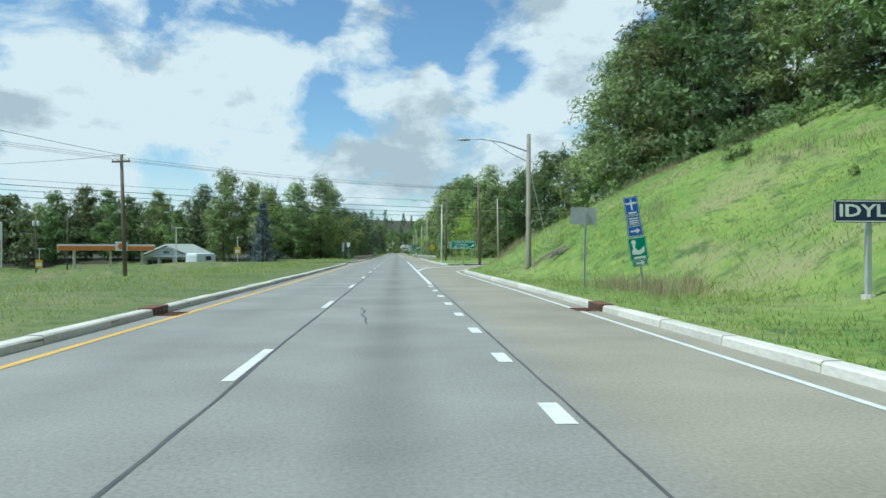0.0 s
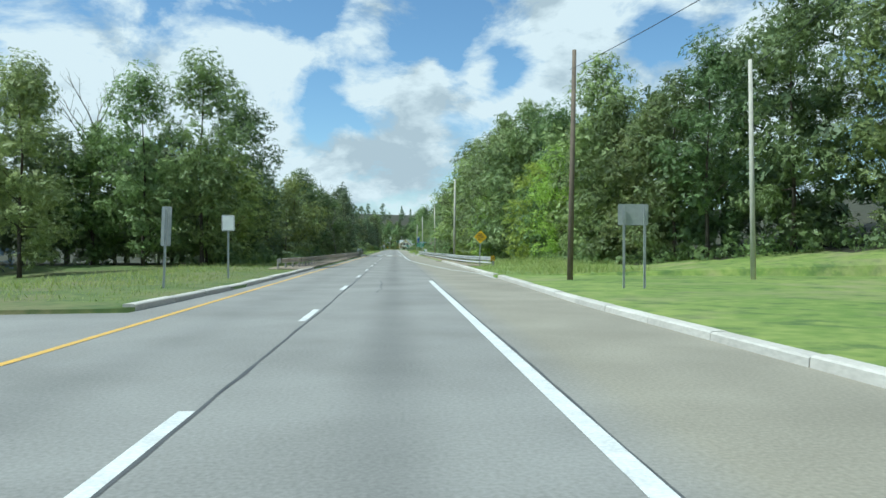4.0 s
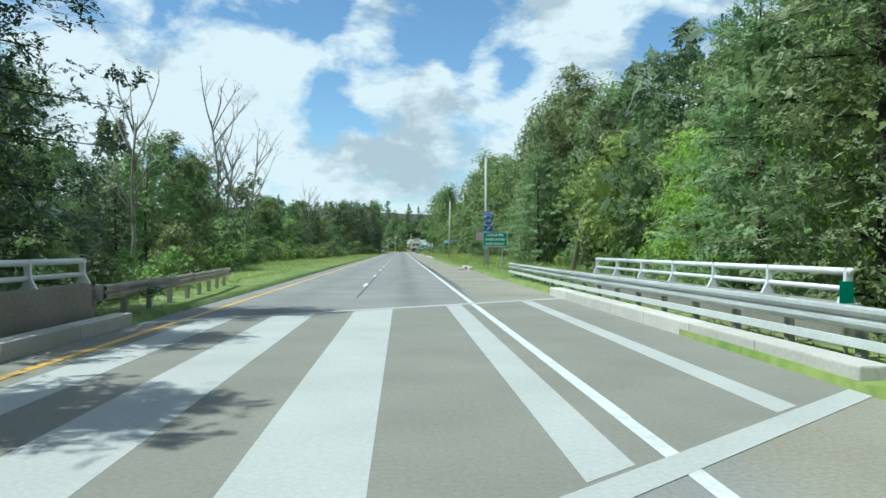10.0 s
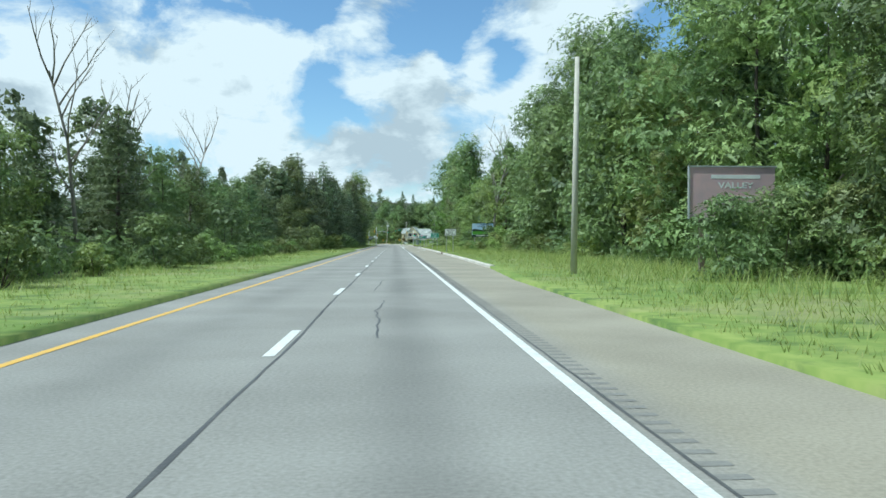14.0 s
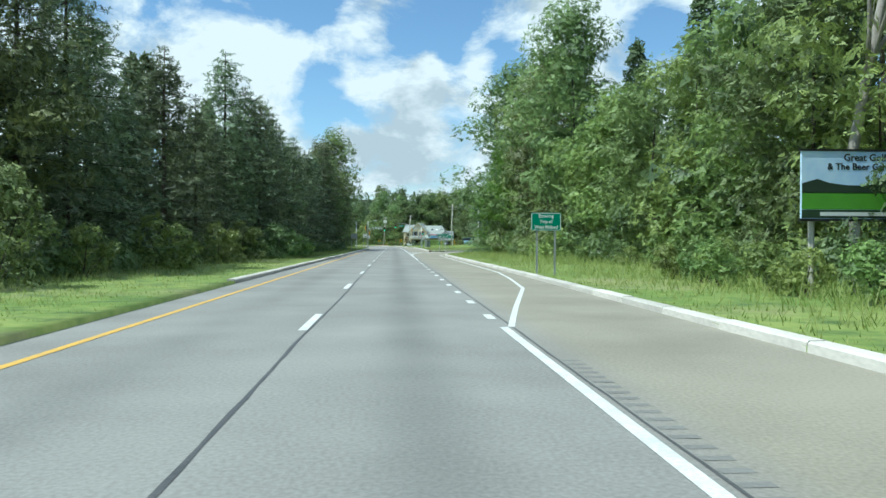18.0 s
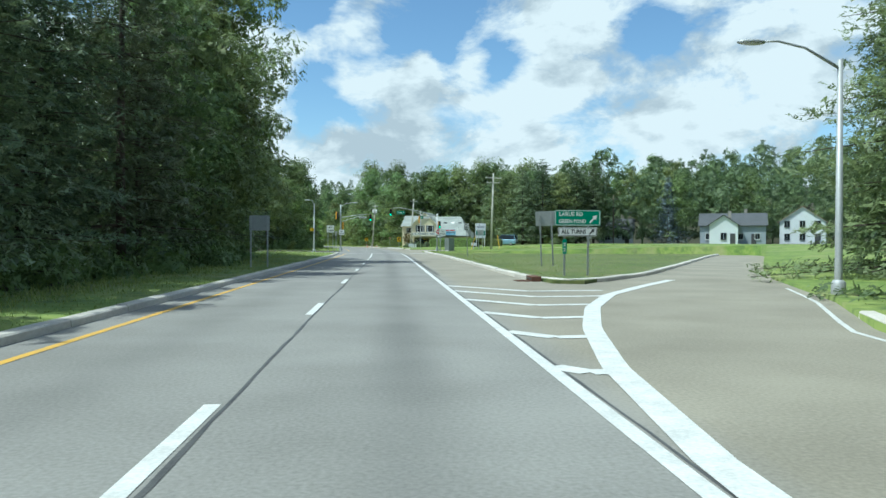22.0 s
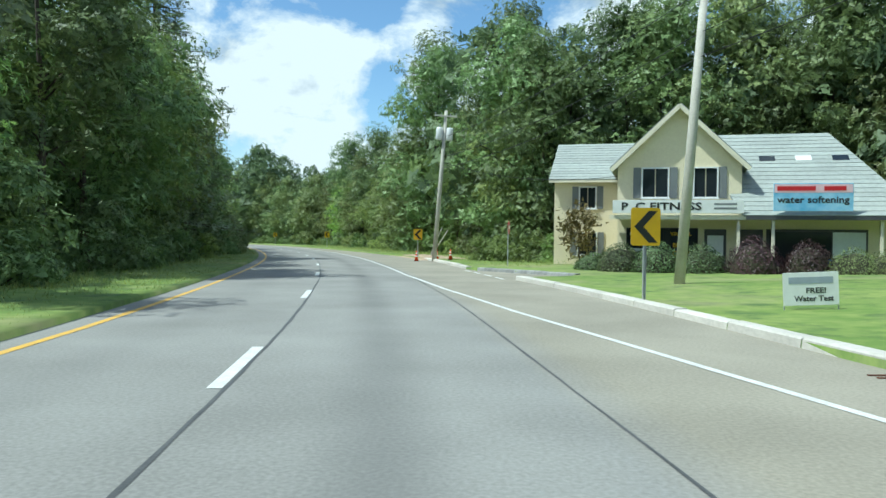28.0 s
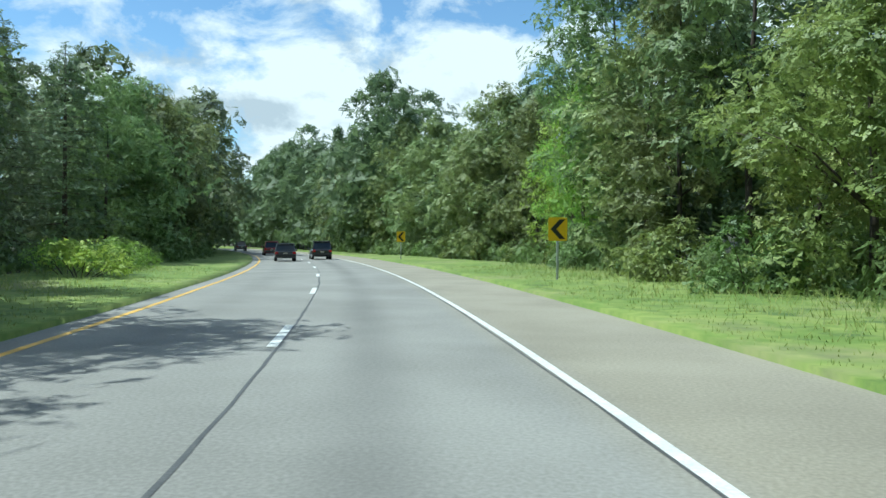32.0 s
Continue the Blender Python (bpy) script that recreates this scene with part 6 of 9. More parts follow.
def catch_basin(label, s, d, side, mat=None, w=1.25):
    """A street inlet: cast head with slots set in the kerb line, and a sunk grate."""
    x, y = rd(s, d)
    root = empty("storm_drain", pose(float(x), float(y), 0, 0, 0, math.degrees(turn_at(s))))
    bm = bmesh.new()
    box(bm, side * 0.17, 0, 0.1, 0.38, w, 0.2, 0.02)
    part("head", bm, mat or RUST_IRON, root)
    for k in range(4):
        part("slot", box(bmesh.new(), side * -0.024, -w * 0.36 + k * w * 0.24, 0.1, 0.01, w * 0.15, 0.09), SIGN_BLACK, root)
    bm = bmesh.new()
    for k in range(7):
        box(bm, side * -0.32, -w * 0.42 + k * w * 0.14, 0.008, 0.5, 0.05, 0.016)
    part("grate", bm, RUST_IRON, root)
    tagged(root, label, "storm drain", group="storm drains")


def cone(x, y, z=0.0):
    root = empty("traffic_cone", pose(x, y, z))
    part("base", box(bmesh.new(), 0, 0, 0.02, 0.36, 0.36, 0.04, 0.01), SIGN_BLACK, root)
    body = part("body", tube(bmesh.new(), [(0, 0, 0.04), (0, 0, 0.72)], [0.135, 0.03], 14), CONE, root, smooth=True)
    for z0, z1 in ((0.30, 0.40), (0.50, 0.58)):
        r0, r1 = 0.135 - 0.105 * (z0 - 0.04) / 0.68 + 0.003, 0.135 - 0.105 * (z1 - 0.04) / 0.68 + 0.003
        part("band", tube(bmesh.new(), [(0, 0, z0), (0, 0, z1)], [r0, r1], 14, False), SIGN_WHITE, body, "white reflective band", True)
    tagged(root, "orange traffic cone with white bands on the road's edge", "traffic cone", group="traffic cones")


def street_signs():
    back_sign("plain sign seen from behind on one post", 7.55, 30.9, 1.05, 0.68, 3.0, (0.08,), lean=1.0)
    # leaning stack of small service signs
    root = stand("service_sign", 10.7, 33.0, 0, -9.2)
    posts(root, (0.0,), 3.75)
    p = panel(root, "panel", 0.62, 0.78, 0, 3.42, BLUE, SIGN_WHITE, label="blue aeroplane panel")
    bm = bmesh.new()
    plate(bm, [(-0.035, 3.25), (0.035, 3.25), (0.04, 3.48), (0.24, 3.5), (0.24, 3.56), (0.035, 3.58), (0.02, 3.72), (-0.02, 3.72), (-0.035, 3.58), (-0.24, 3.56), (-0.24, 3.5), (-0.04, 3.48)], -0.07, -0.066)
    part("symbol", bm, SIGN_WHITE, p)
    part("text_bar", box(bmesh.new(), 0, -0.068, 3.13, 0.36, 0.004, 0.06), SIGN_WHITE, p)
    p = panel(root, "panel", 0.60, 0.40, 0, 2.80, BLUE, SIGN_WHITE, label="small blue panel")
    for dz in (0.08, -0.02, -0.11):
        part("text_bar", box(bmesh.new(), 0, -0.068, 2.8 + dz, 0.40, 0.004, 0.05), SIGN_WHITE, p)
    p = panel(root, "panel", 0.66, 0.46, 0, 2.34, BLUE, SIGN_WHITE, label="blue arrow panel")
    arrow(p, 0, 2.34, 0.42, 0, SIGN_WHITE, -0.066)
    p = panel(root, "panel", 0.80, 0.98, 0, 1.58, GREEN, SIGN_WHITE, label="green library panel")
    bm = bmesh.new()
    plate(bm, [(-0.26, 1.36), (0.05, 1.32), (0.26, 1.42), (0.28, 1.66), (0.12, 1.54), (-0.02, 1.5), (-0.12, 1.62), (-0.1, 1.78), (-0.24, 1.76), (-0.2, 1.6), (-0.28, 1.5)], -0.07, -0.066)
    part("symbol", bm, SIGN_WHITE, p)
    bm = bmesh.new()
    plate(bm, [(-0.16 + 0.1 * math.cos(k * 0.52), 1.87 + 0.1 * math.sin(k * 0.52)) for k in range(12)], -0.07, -0.066)
    part("symbol", bm, SIGN_WHITE, p)
    part("text_bar", box(bmesh.new(), 0.02, -0.068, 1.2, 0.5, 0.004, 0.08), SIGN_WHITE, p)
    p = panel(root, "panel", 0.68, 0.26, 0, 0.96, GREEN, SIGN_WHITE, label="small green arrow panel")
    arrow(p, 0, 0.96, 0.4, 0, SIGN_WHITE, -0.066)
    tagged(root, "leaning stack of blue and green service signs", "road sign")
    # estate sign on the hill
    root = stand("place_sign", 11.66, 18.5)
    b = 2.56 - root.matrix_world.translation.z
    part("post", box(bmesh.new(), 0, 0.02, b / 2 - 0.1, 0.12, 0.12, b + 0.2, 0.01), GALV, root)
    part("footing", tube(bmesh.new(), [(0, 0, -0.3), (0, 0, 0.22)], [0.2, 0.17], 10), CONCRETE, root, "pale concrete footing")
    p = panel(root, "panel", 1.86, 0.55, 0, b, NAVY, SIGN_WHITE, -0.08)
    words("IDYL", 0.42, SIGN_WHITE, p, -0.2, -0.088, b, width=1.2)
    tagged(root, "dark navy board with white capital letters on a post", "sign")

    guide_sign("green guide sign with white lettering on three posts", 8.25, 95.5, 2.93, 1.0, 2.45,
               (("UNION VALLEY ROAD", 2.35, 0.1), ("WEST MILFORD", 1.6, -0.3), ("GREENWOOD LAKE", 2.0, -0.2)), (-0.83, 0.05, 0.97), 0.23, arrow_at=(1.12, -0.12, 0.5))
    root = stand("marker_post", 6.55, 95.8)
    part("post", tube(bmesh.new(), [(0, 0, -0.3), (0, 0, 1.25)], 0.035, 8), GALV, root)
    tagged(root, "short plain steel post in the grass", "post")
    back_sign("square sign seen from behind on two posts", 8.6, 118.5, 1.1, 0.75, 2.75, (-0.35, 0.4))
    back_sign("small white sign seen from behind", 20.4, 112.7, 0.6, 0.75, 2.8, (0,))
    back_sign("wide white sign seen from behind", 27.0, 121.0, 1.0, 0.9, 2.9, (-0.3, 0.3))
    back_sign("narrow sign seen from behind on a post", -8.0, 119.2, 0.35, 1.4, 2.3, (0,), lean=2)
    word_sign("small white keep sign on a post by the turnout", -7.7, 128.5, 0.6, 0.75, 2.7, (), 0.1)

    # diamond warning sign
    root = stand("warning_sign", 7.0, 154.8, 0, 2.0)
    b = 2.45 - root.matrix_world.translation.z
    posts(root, (0,), b + 0.3)
    p = part("panel", plate(bmesh.new(), [(0, b - 0.54), (0.54, b), (0, b + 0.54), (-0.54, b)], -0.064, -0.06), YELLOW, root, "yellow diamond")
    part("panel_back", plate(bmesh.new(), [(0, b - 0.54), (0.54, b), (0, b + 0.54), (-0.54, b)], -0.0595, -0.054), SIGN_BACK, p)
    for k, (text, wide) in enumerate((("BRIDGE", 0.36), ("FREEZES", 0.56), ("BEFORE ROAD", 0.66), ("SURFACE", 0.44))):
        words(text, 0.13, SIGN_BLACK, p, 0, -0.066, b + 0.23 - 0.15 * k, width=wide)
    tagged(root, "yellow diamond warning sign with black lettering", "road sign")
    # object marker on the rail's end
    root = stand("object_marker", 8.0, 154.2)
    p = panel(root, "panel", 0.34, 0.42, 0, 0.62, YELLOW, None, y=-0.03, label="striped panel")
    for k in (-0.16, 0.0, 0.16):
        part("stripe", plate(bmesh.new(), [(-0.17, 0.62 + k - 0.10), (0.17, 0.62 + k + 0.06), (0.17, 0.62 + k + 0.13 if k < 0.1 else 0.83), (-0.17, 0.62 + k - 0.03)], -0.038, -0.034), SIGN_BLACK, p)
    posts(root, (0,), 0.6)
    tagged(root, "yellow and black striped marker at the rail's end", "road sign")

    root, base = guide_sign("green guide sign on two posts before the pines", 6.45, 288, 1.78, 1.04, 2.28,
                            (("LARUE RD", 1.2, 0), ("GREEN POND", 1.46, 0), ("KEEP RIGHT", 1.38, 0)), (0.5,), 0.24)
    posts(root, (-0.5,), base + 1.9)
    p = panel(root, "panel", 0.6, 0.40, -0.5, base + 0.81, BLUE, None, label="blue arrow panel")
    arrow(p, -0.5, base + 0.8, 0.3, 50, YELLOW, -0.066)
    p = part("shield", plate(bmesh.new(), [(-0.5 + a, base + 1.37 + c) for a, c in ((-0.2, -0.3), (0.2, -0.3), (0.33, 0.14), (0, 0.33), (-0.33, 0.14))], -0.064, -0.056), BLUE, root, "blue route shield")
    words("513", 0.24, YELLOW, p, -0.5, -0.066, base + 1.36, width=0.4)
    p = panel(root, "panel", 0.68, 0.30, -0.5, base + 1.87, BLUE, SIGN_WHITE, label="blue direction panel")
    words("SOUTH", 0.2, SIGN_WHITE, p, -0.5, -0.066, base + 1.87, width=0.55)
    root = stand("mile_marker", 6.9, 300.4, 0, 8.0)
    posts(root, (0,), 2.4)
    p = panel(root, "panel", 0.46, 1.3, 0, 2.1, GREEN, SIGN_WHITE)
    for text, dz, wide, size in (("NORTH", 0.5, 0.36, 0.14), ("MILE", -0.28, 0.3, 0.16), ("22", -0.5, 0.24, 0.2)):
        words(text, size, SIGN_WHITE, p, 0, -0.066, 2.1 + dz, width=wide)
    part("disc", plate(bmesh.new(), [(0.15 * math.cos(k * 0.45), 2.25 + 0.13 * math.sin(k * 0.45)) for k in range(14)], -0.07, -0.066), SIGN_WHITE, p)
    words("23", 0.16, SIGN_BLACK, p, 0, -0.074, 2.25, width=0.17)
    tagged(root, "leaning green mile marker with white lettering", "road sign")

    word_sign("white regulatory sign on two posts in long grass", 6.9, 426.5, 1.42, 0.85, 2.66, (("ALL TURNS", 1.0, 0.24), ("FROM", 0.52, 0.0), ("RIGHT LANE", 1.07, -0.24)), 0.2, (-0.5, 0.34), lean=0.5)
    guide_sign("green township sign on two posts by the woods", 6.45, 456.1, 1.34, 0.80, 2.46, (("Entering", 0.66, 0), ("Twp of", 0.58, 0), ("West Milford", 1.04, 0)), (-0.4, 0.4), 0.2)
    root, base = guide_sign("green guide sign with an arrow on the lawn island", 7.75, 549, 1.95, 0.66, 2.55, (("LARUE RD", 1.0, -0.28), ("GREEN POND", 1.15, -0.22)), (-0.55, 0.45), 0.22, arrow_at=(0.66, -0.05, 0.42))
    p = panel(root, "panel", 1.65, 0.38, 0, base - 0.58, SIGN_WHITE, SIGN_BLACK, label="white lower panel")
    words("ALL TURNS", 0.24, SIGN_BLACK, p, -0.16, -0.066, base - 0.58, width=1.05)
    arrow(p, 0.6, base - 0.58, 0.3, 45, SIGN_BLACK, -0.066)
    p = panel(root, "panel", 0.18, 0.62, -0.55, base - 1.2, GREEN, None, label="narrow green mile panel")
    for k, text in enumerate("22"):
        words(text, 0.2, SIGN_WHITE, p, -0.55, -0.066, base - 1.12 - 0.22 * k, width=0.11)
    back_sign("sign seen from behind on two posts in the lawn", 9.1, 561.7, 1.16, 0.85, 2.9, (-0.34, 0.34), lean=-2.5)
    back_sign("sign seen from behind under the pines", -7.15, 559.8, 1.1, 0.82, 2.52, (-0.45, 0.45))
    root, b = word_sign("small white sign with an arrow leaning in the lawn", 7.7, 593.6, 0.52, 0.66, 3.0, (("NO", 0.24, 0.21),), 0.16, lean=-3.0)
    for dz, w in ((0.08, 0.36), (-0.02, 0.3), (-0.12, 0.38)):
        part("text_bar", box(bmesh.new(), 0, -0.068, b + dz, w, 0.004, 0.055), SIGN_BLACK, root)
    arrow(root, 0, b - 0.24, 0.3, 0, SIGN_BLACK, -0.066)
    word_sign("white no turns sign on two posts at the corner", -7.3, 615.1, 0.95, 0.9, 3.05, (("NO", 0.42, 0.19), ("TURNS", 0.75, -0.19)), 0.3, (-0.3, 0.3))
    back_sign("narrow sign seen from behind by the corner", -6.7, 616.5, 0.3, 0.6, 2.5, (0,))
    root = stand("road_sign", 7.1, 629.2)
    posts(root, (-0.25, 0.25), 2.9)
    p = panel(root, "panel", 0.78, 0.85, 0, 2.85, SIGN_WHITE, None, label="white square panel")
    d = part("disc", plate(bmesh.new(), [(0.34 * math.cos(k * 0.314), 2.85 + 0.36 * math.sin(k * 0.314)) for k in range(20)], -0.069, -0.065), SIGN_RED, p, "red disc")
    part("bar", box(bmesh.new(), 0, -0.072, 2.85, 0.52, 0.004, 0.12), SIGN_WHITE, d)
    words("DO NOT", 0.14, SIGN_WHITE, d, 0, -0.073, 3.03, width=0.4)
    words("ENTER", 0.14, SIGN_WHITE, d, 0, -0.073, 2.67, width=0.36)
    p = panel(root, "panel", 0.95, 0.42, 0.12, 2.16, SIGN_BLACK, SIGN_WHITE, label="black one way panel")
    arrow(p, 0.12, 2.16, 0.75, 180, SIGN_WHITE, -0.066)
    tagged(root, "red and white do not enter sign over an arrow", "road sign")
    word_sign("white no turns sign beside the signal mast", 7.45, 626.0, 0.93, 0.92, 2.75, (("NO", 0.42, 0.19), ("TURNS", 0.78, -0.19)), 0.3, (-0.3, 0.33))
    back_sign("narrow white sign on a thin post by the cabinet", 7.12, 625.6, 0.22, 0.75, 1.9, (0,))
    back_sign("two-post sign seen from behind on the far corner", 13.8, 634.4, 1.0, 0.8, 2.9, (-0.3, 0.3))
    back_sign("small sign seen from behind on one post", 12.6, 634.2, 0.42, 0.82, 2.5, (0.06,), lean=-2)
    back_sign("street name plate on a pale post across the lawn", 31.0, 636.5, 0.85, 0.25, 2.2, (0,))
    chevron(2.1, 677.5, 12, 1.92)
    chevron(-5.8, 725.6, 14, 1.95)
    chevron(-22.96, 782.0, 22, 2.1)
    chevron(-39.5, 818, 30, 2.1)
    root = stand("stop_sign", 0.3, 701.0, 76)
    posts(root, (0,), 2.2)
    p = part("panel", plate(bmesh.new(), [(0.38 * math.cos(radians(22.5 + 45 * k)), 2.15 + 0.38 * math.sin(radians(22.5 + 45 * k))) for k in range(8)], -0.064, -0.058), SIGN_RED, root, "red octagon")
    words("STOP", 0.24, SIGN_WHITE, p, 0, -0.067, 2.15, width=0.55)
    tagged(root, "red stop sign turned towards the shop's drive", "road sign")


def billboards():
    root = stand("billboard", 13.7, 358.9, 0)
    root.scale = (1.38, 1.0, 1.3)
    b = -root.matrix_world.translation.z
    for x in (-0.9, 0.9):
        part("post", box(bmesh.new(), x, 0.1, 1.2 + b, 0.16, 0.16, 3.0, 0.01), WOOD_POLE, root)
    p = part("poster", box(bmesh.new(), 0, 0, 2.75 + b, 2.6, 0.06, 1.6, 0.01), PINK, root, "faded pink poster")
    part("frame", box(bmesh.new(), 0, -0.02, 3.57 + b, 2.68, 0.1, 0.05), GALV, root)
    part("frame", box(bmesh.new(), -1.32, -0.02, 2.75 + b, 0.05, 0.1, 1.65), GALV, root)
    words("VALLEY", 0.26, SIGN_WHITE, p, 0.1, -0.035, 2.97 + b, width=1.1)
    for dz, w in ((0.5, 1.5), (-0.15, 1.2), (-0.32, 1.4)):
        part("text_bar", box(bmesh.new(), 0.1, -0.034, 2.75 + dz + b, w, 0.006, 0.12 if dz > 0 else 0.05), SIGN_WHITE, p)
    tagged(root, "small faded pink billboard half hidden by leaves", "billboard")
    root = stand("billboard", 12.95, 443.6, 0)
    b = -root.matrix_world.translation.z
    for x in (-1.4, 0.2, 1.5):
        part("post", tube(bmesh.new(), [(x, 0.12, -0.3), (x, 0.12, 3.2 + b)], 0.1, 8), PALE_POLE, root)
    p = part("poster", box(bmesh.new(), 0, 0, 2.96 + b, 3.7, 0.08, 1.78, 0.01), material("poster_sky", (0.42, 0.60, 0.85), (0.62, 0.75, 0.90), rough=0.5, fine=2, coarse=0.5, bump=0), root, "picture of sky over a golf green")
    hills = [(-1.83, 2.74), (-1.83, 3.0), (-1.3, 3.12), (-0.9, 3.02), (-0.3, 2.96), (0.5, 2.95), (1.0, 3.15), (1.83, 3.3), (1.83, 2.74)]
    part("printed_treeline", plate(bmesh.new(), [(x, z + b) for x, z in hills], -0.046, -0.041), material("poster_trees", (0.03, 0.05, 0.03), rough=0.5, bump=0), p)
    part("printed_green", plate(bmesh.new(), rounded(3.66, 0.44, 0.04, 0, 2.54 + b), -0.046, -0.041), material("poster_green", (0.13, 0.36, 0.03), (0.10, 0.28, 0.03), rough=0.5, bump=0), p)
    part("printed_band", plate(bmesh.new(), rounded(3.66, 0.22, 0.02, 0, 2.2 + b), -0.046, -0.041), material("poster_band", (0.03, 0.06, 0.03), rough=0.5, bump=0), p)
    words("Great Golf", 0.26, SIGN_BLACK, p, 0.35, -0.046, 3.68 + b, width=1.5)
    words("& The Beer Garden", 0.24, SIGN_BLACK, p, 0.3, -0.046, 3.44 + b, width=2.5)
    part("text_bar", box(bmesh.new(), 0, -0.05, 2.2 + b, 2.4, 0.006, 0.1), SIGN_WHITE, p)
    part("frame", box(bmesh.new(), 0, -0.01, 2.04 + b, 3.8, 0.12, 0.07), SIGN_BLACK, root)
    part("frame", box(bmesh.new(), 0, -0.01, 3.88 + b, 3.8, 0.12, 0.05), SIGN_BLACK, root)
    root.scale = (0.85, 1.0, 1.09)
    tagged(root, "billboard with a golf course picture among shrubs", "billboard")


def poles_and_lamps():
    street_lamp("street lamp on a weathered timber pole on the hill verge", 7.9, 45.8, 7.9, 3.5, 180, drop=1.05, timber=True)
    root = stand("guy_wire", 9.1, 45.0)
    b = root.matrix_world.translation.z
    part("wire", tube(bmesh.new(), [(0, 0, 0), (-1.15, 0.8, 6.5 - b)], 0.014, 5), GALV, root)
    part("anchor", tube(bmesh.new(), [(0.03, -0.02, -0.2), (0, 0, 0.35)], 0.025, 6), GALV, root)
    tagged(root, "pale steel guy wire running down to the grass", "guy wire")
    root = stand("brush_heap", 9.5, 44.9)
    heap = random.Random(8)
    for k in range(26):
        a, l, h = heap.uniform(-0.5, 0.5) + (3.14 if k % 2 else 0), heap.uniform(0.7, 1.6), heap.uniform(0.02, 0.3)
        x0, y0 = heap.uniform(-0.7, 0.7), heap.uniform(-0.5, 0.5)
        dx, dy = math.cos(a) * l / 2, math.sin(a) * l / 2
        part("stick", tube(bmesh.new(), [(x0 - dx, y0 - dy, h + 0.42 * (x0 - dx)), (x0, y0, h + 0.1 + 0.42 * x0), (x0 + dx, y0 + dy, h + 0.42 * (x0 + dx))], [0.02, 0.018, 0.009], 5), GREY_POLE, root)
    tagged(root, "low heap of dead grey-brown sticks on the slope", "brush heap")
    street_lamp("tall steel street lamp on the grass island", 5.75, 97.7, 7.6, 3.1, 180)
    street_lamp("steel street lamp by the ramp's outer kerb", 12.2, 537.3, 6.5, 2.2, 180, False)
    street_lamp("steel street lamp beside the corner signs", -9.5, 617, 6.2, 0.5, 200, False, box_z=2.9)
    p1 = timber_pole("tall brown timber utility pole by the guide sign", 10.2, 94.8, 10.2, 0.17, WOOD_POLE, lean=-1)
    timber_pole("brown timber pole on the grass island", 8.0, 126, 10.6, 0.14, WOOD_POLE, lean=1)
    timber_pole("grey timber utility pole near the side road", 16.5, 126, 10.3, 0.13, lean=-1)
    timber_pole("dark timber utility pole in the field", -18.4, 55, 8.4, 0.16, WOOD_POLE, ((7.9, 1.2),), lean=-2)
    timber_pole("timber utility pole behind the filling station", -64, 92, 13.0, 0.17, WOOD_POLE)
    for x, y in ((-62.3, 140), (-57.4, 141)):
        timber_pole("slim timber pole behind the filling station", x, y, 10.5, 0.13, WOOD_POLE, cans=x < -60)
    for y, x, h in ((184, 7.15, 9.6), (242, 7.8, 10.1), (304.4, 7.6, 10.0), (361, 7.6, 9.4)):
        timber_pole("weathered grey timber pole at the wood's edge", x, y, h, 0.15, lean=rng.uniform(-1, 1))
    timber_pole("brown timber utility pole in the open field", -42, 60.3, 12.2, 0.16, WOOD_POLE)
    for z, dz, sag, r in ((9.3, 11.6, 0.95, 0.014), (9.2, 11.5, 1.05, 0.014), (9.1, 11.3, 1.0, 0.012), (7.7, 7.8, 0.4, 0.014), (6.75, 7.4, 0.35, 0.026), (6.2, 7.0, 0.35, 0.018), (5.85, 6.5, 0.45, 0.02)):
        cable("cable", (10.2, 94.8, z), (-42, 60.3, dz), sag, r)
        if z < 8:
            cable("cable", (10.2, 94.8, z), (46, 118.5, z + 1.5), sag * 0.7, r)
    cable("cable", (10.2, 94.8, 9.8), (16.5, 126, 9.9), 0.3)
    cable("cable", (10.2, 94.8, 8.2), (8.0, 126, 9.6), 0.3)
    cable("cable", (-18.4, 55, 8.2), (-64, 92, 12.0), 0.8)
    cable("cable", (-18.4, 55, 8.1), (-28, -40, 8.5), 1.0)
    timber_pole("tall pale utility pole with two crossarms on the lawn", 15.2, 632.8, 11.3, 0.17, None, ((10.6, 2.4), (9.9, 2.0)), lean=1.5)
    timber_pole("leaning pale utility pole in front of the shop", 4.6, 683.3, 10.4, 0.18, None, ((9.9, 1.6),), lean=4.0)
    timber_pole("timber pole with two transformer cans by the work site", -4.05, 713.8, 10.6, 0.17, PALE_POLE, ((10.2, 1.6),), lean=4.0, cans=True)
    timber_pole("timber utility pole by the houses", 44, 668, 9.5, 0.14, WOOD_POLE, ((8.8, 1.6),))
    for z in (9.6, 8.2, 7.4):
        cable("cable", (4.6 + z * 0.07, 683.3, z), (-4.05 + z * 0.07, 713.8, z - 0.8), 0.5)
        cable("cable", (4.6 + z * 0.07, 683.3, z), (15.2, 632.8, z + 0.8), 0.7)
        cable("cable", (15.4, 632.8, z + 1.2), (44, 668, z - 0.5), 0.7)
    cable("cable", (-4.05 + 0.6, 713.8, 7.0), (6.0, 700.0, 5.0), 0.6)
    for x, y, top in ((15.9, 629.1, 8.2), (11.9, 630.1, 9.4)):
        root = stand("guy_wire", x, y)
        run = Vector((15.3 - x, 632.8 - y, top))
        part("wire", tube(bmesh.new(), [(0, 0, 0), tuple(run)], 0.012, 5), CABLE, root)
        part("guard", tube(bmesh.new(), [tuple(run * -0.02), tuple(run * (2.0 / top))], 0.035, 6), YELLOW, root, "yellow guy guard")
        tagged(root, "utility pole guy wire with a yellow guard", "guy wire", group="guy wires")
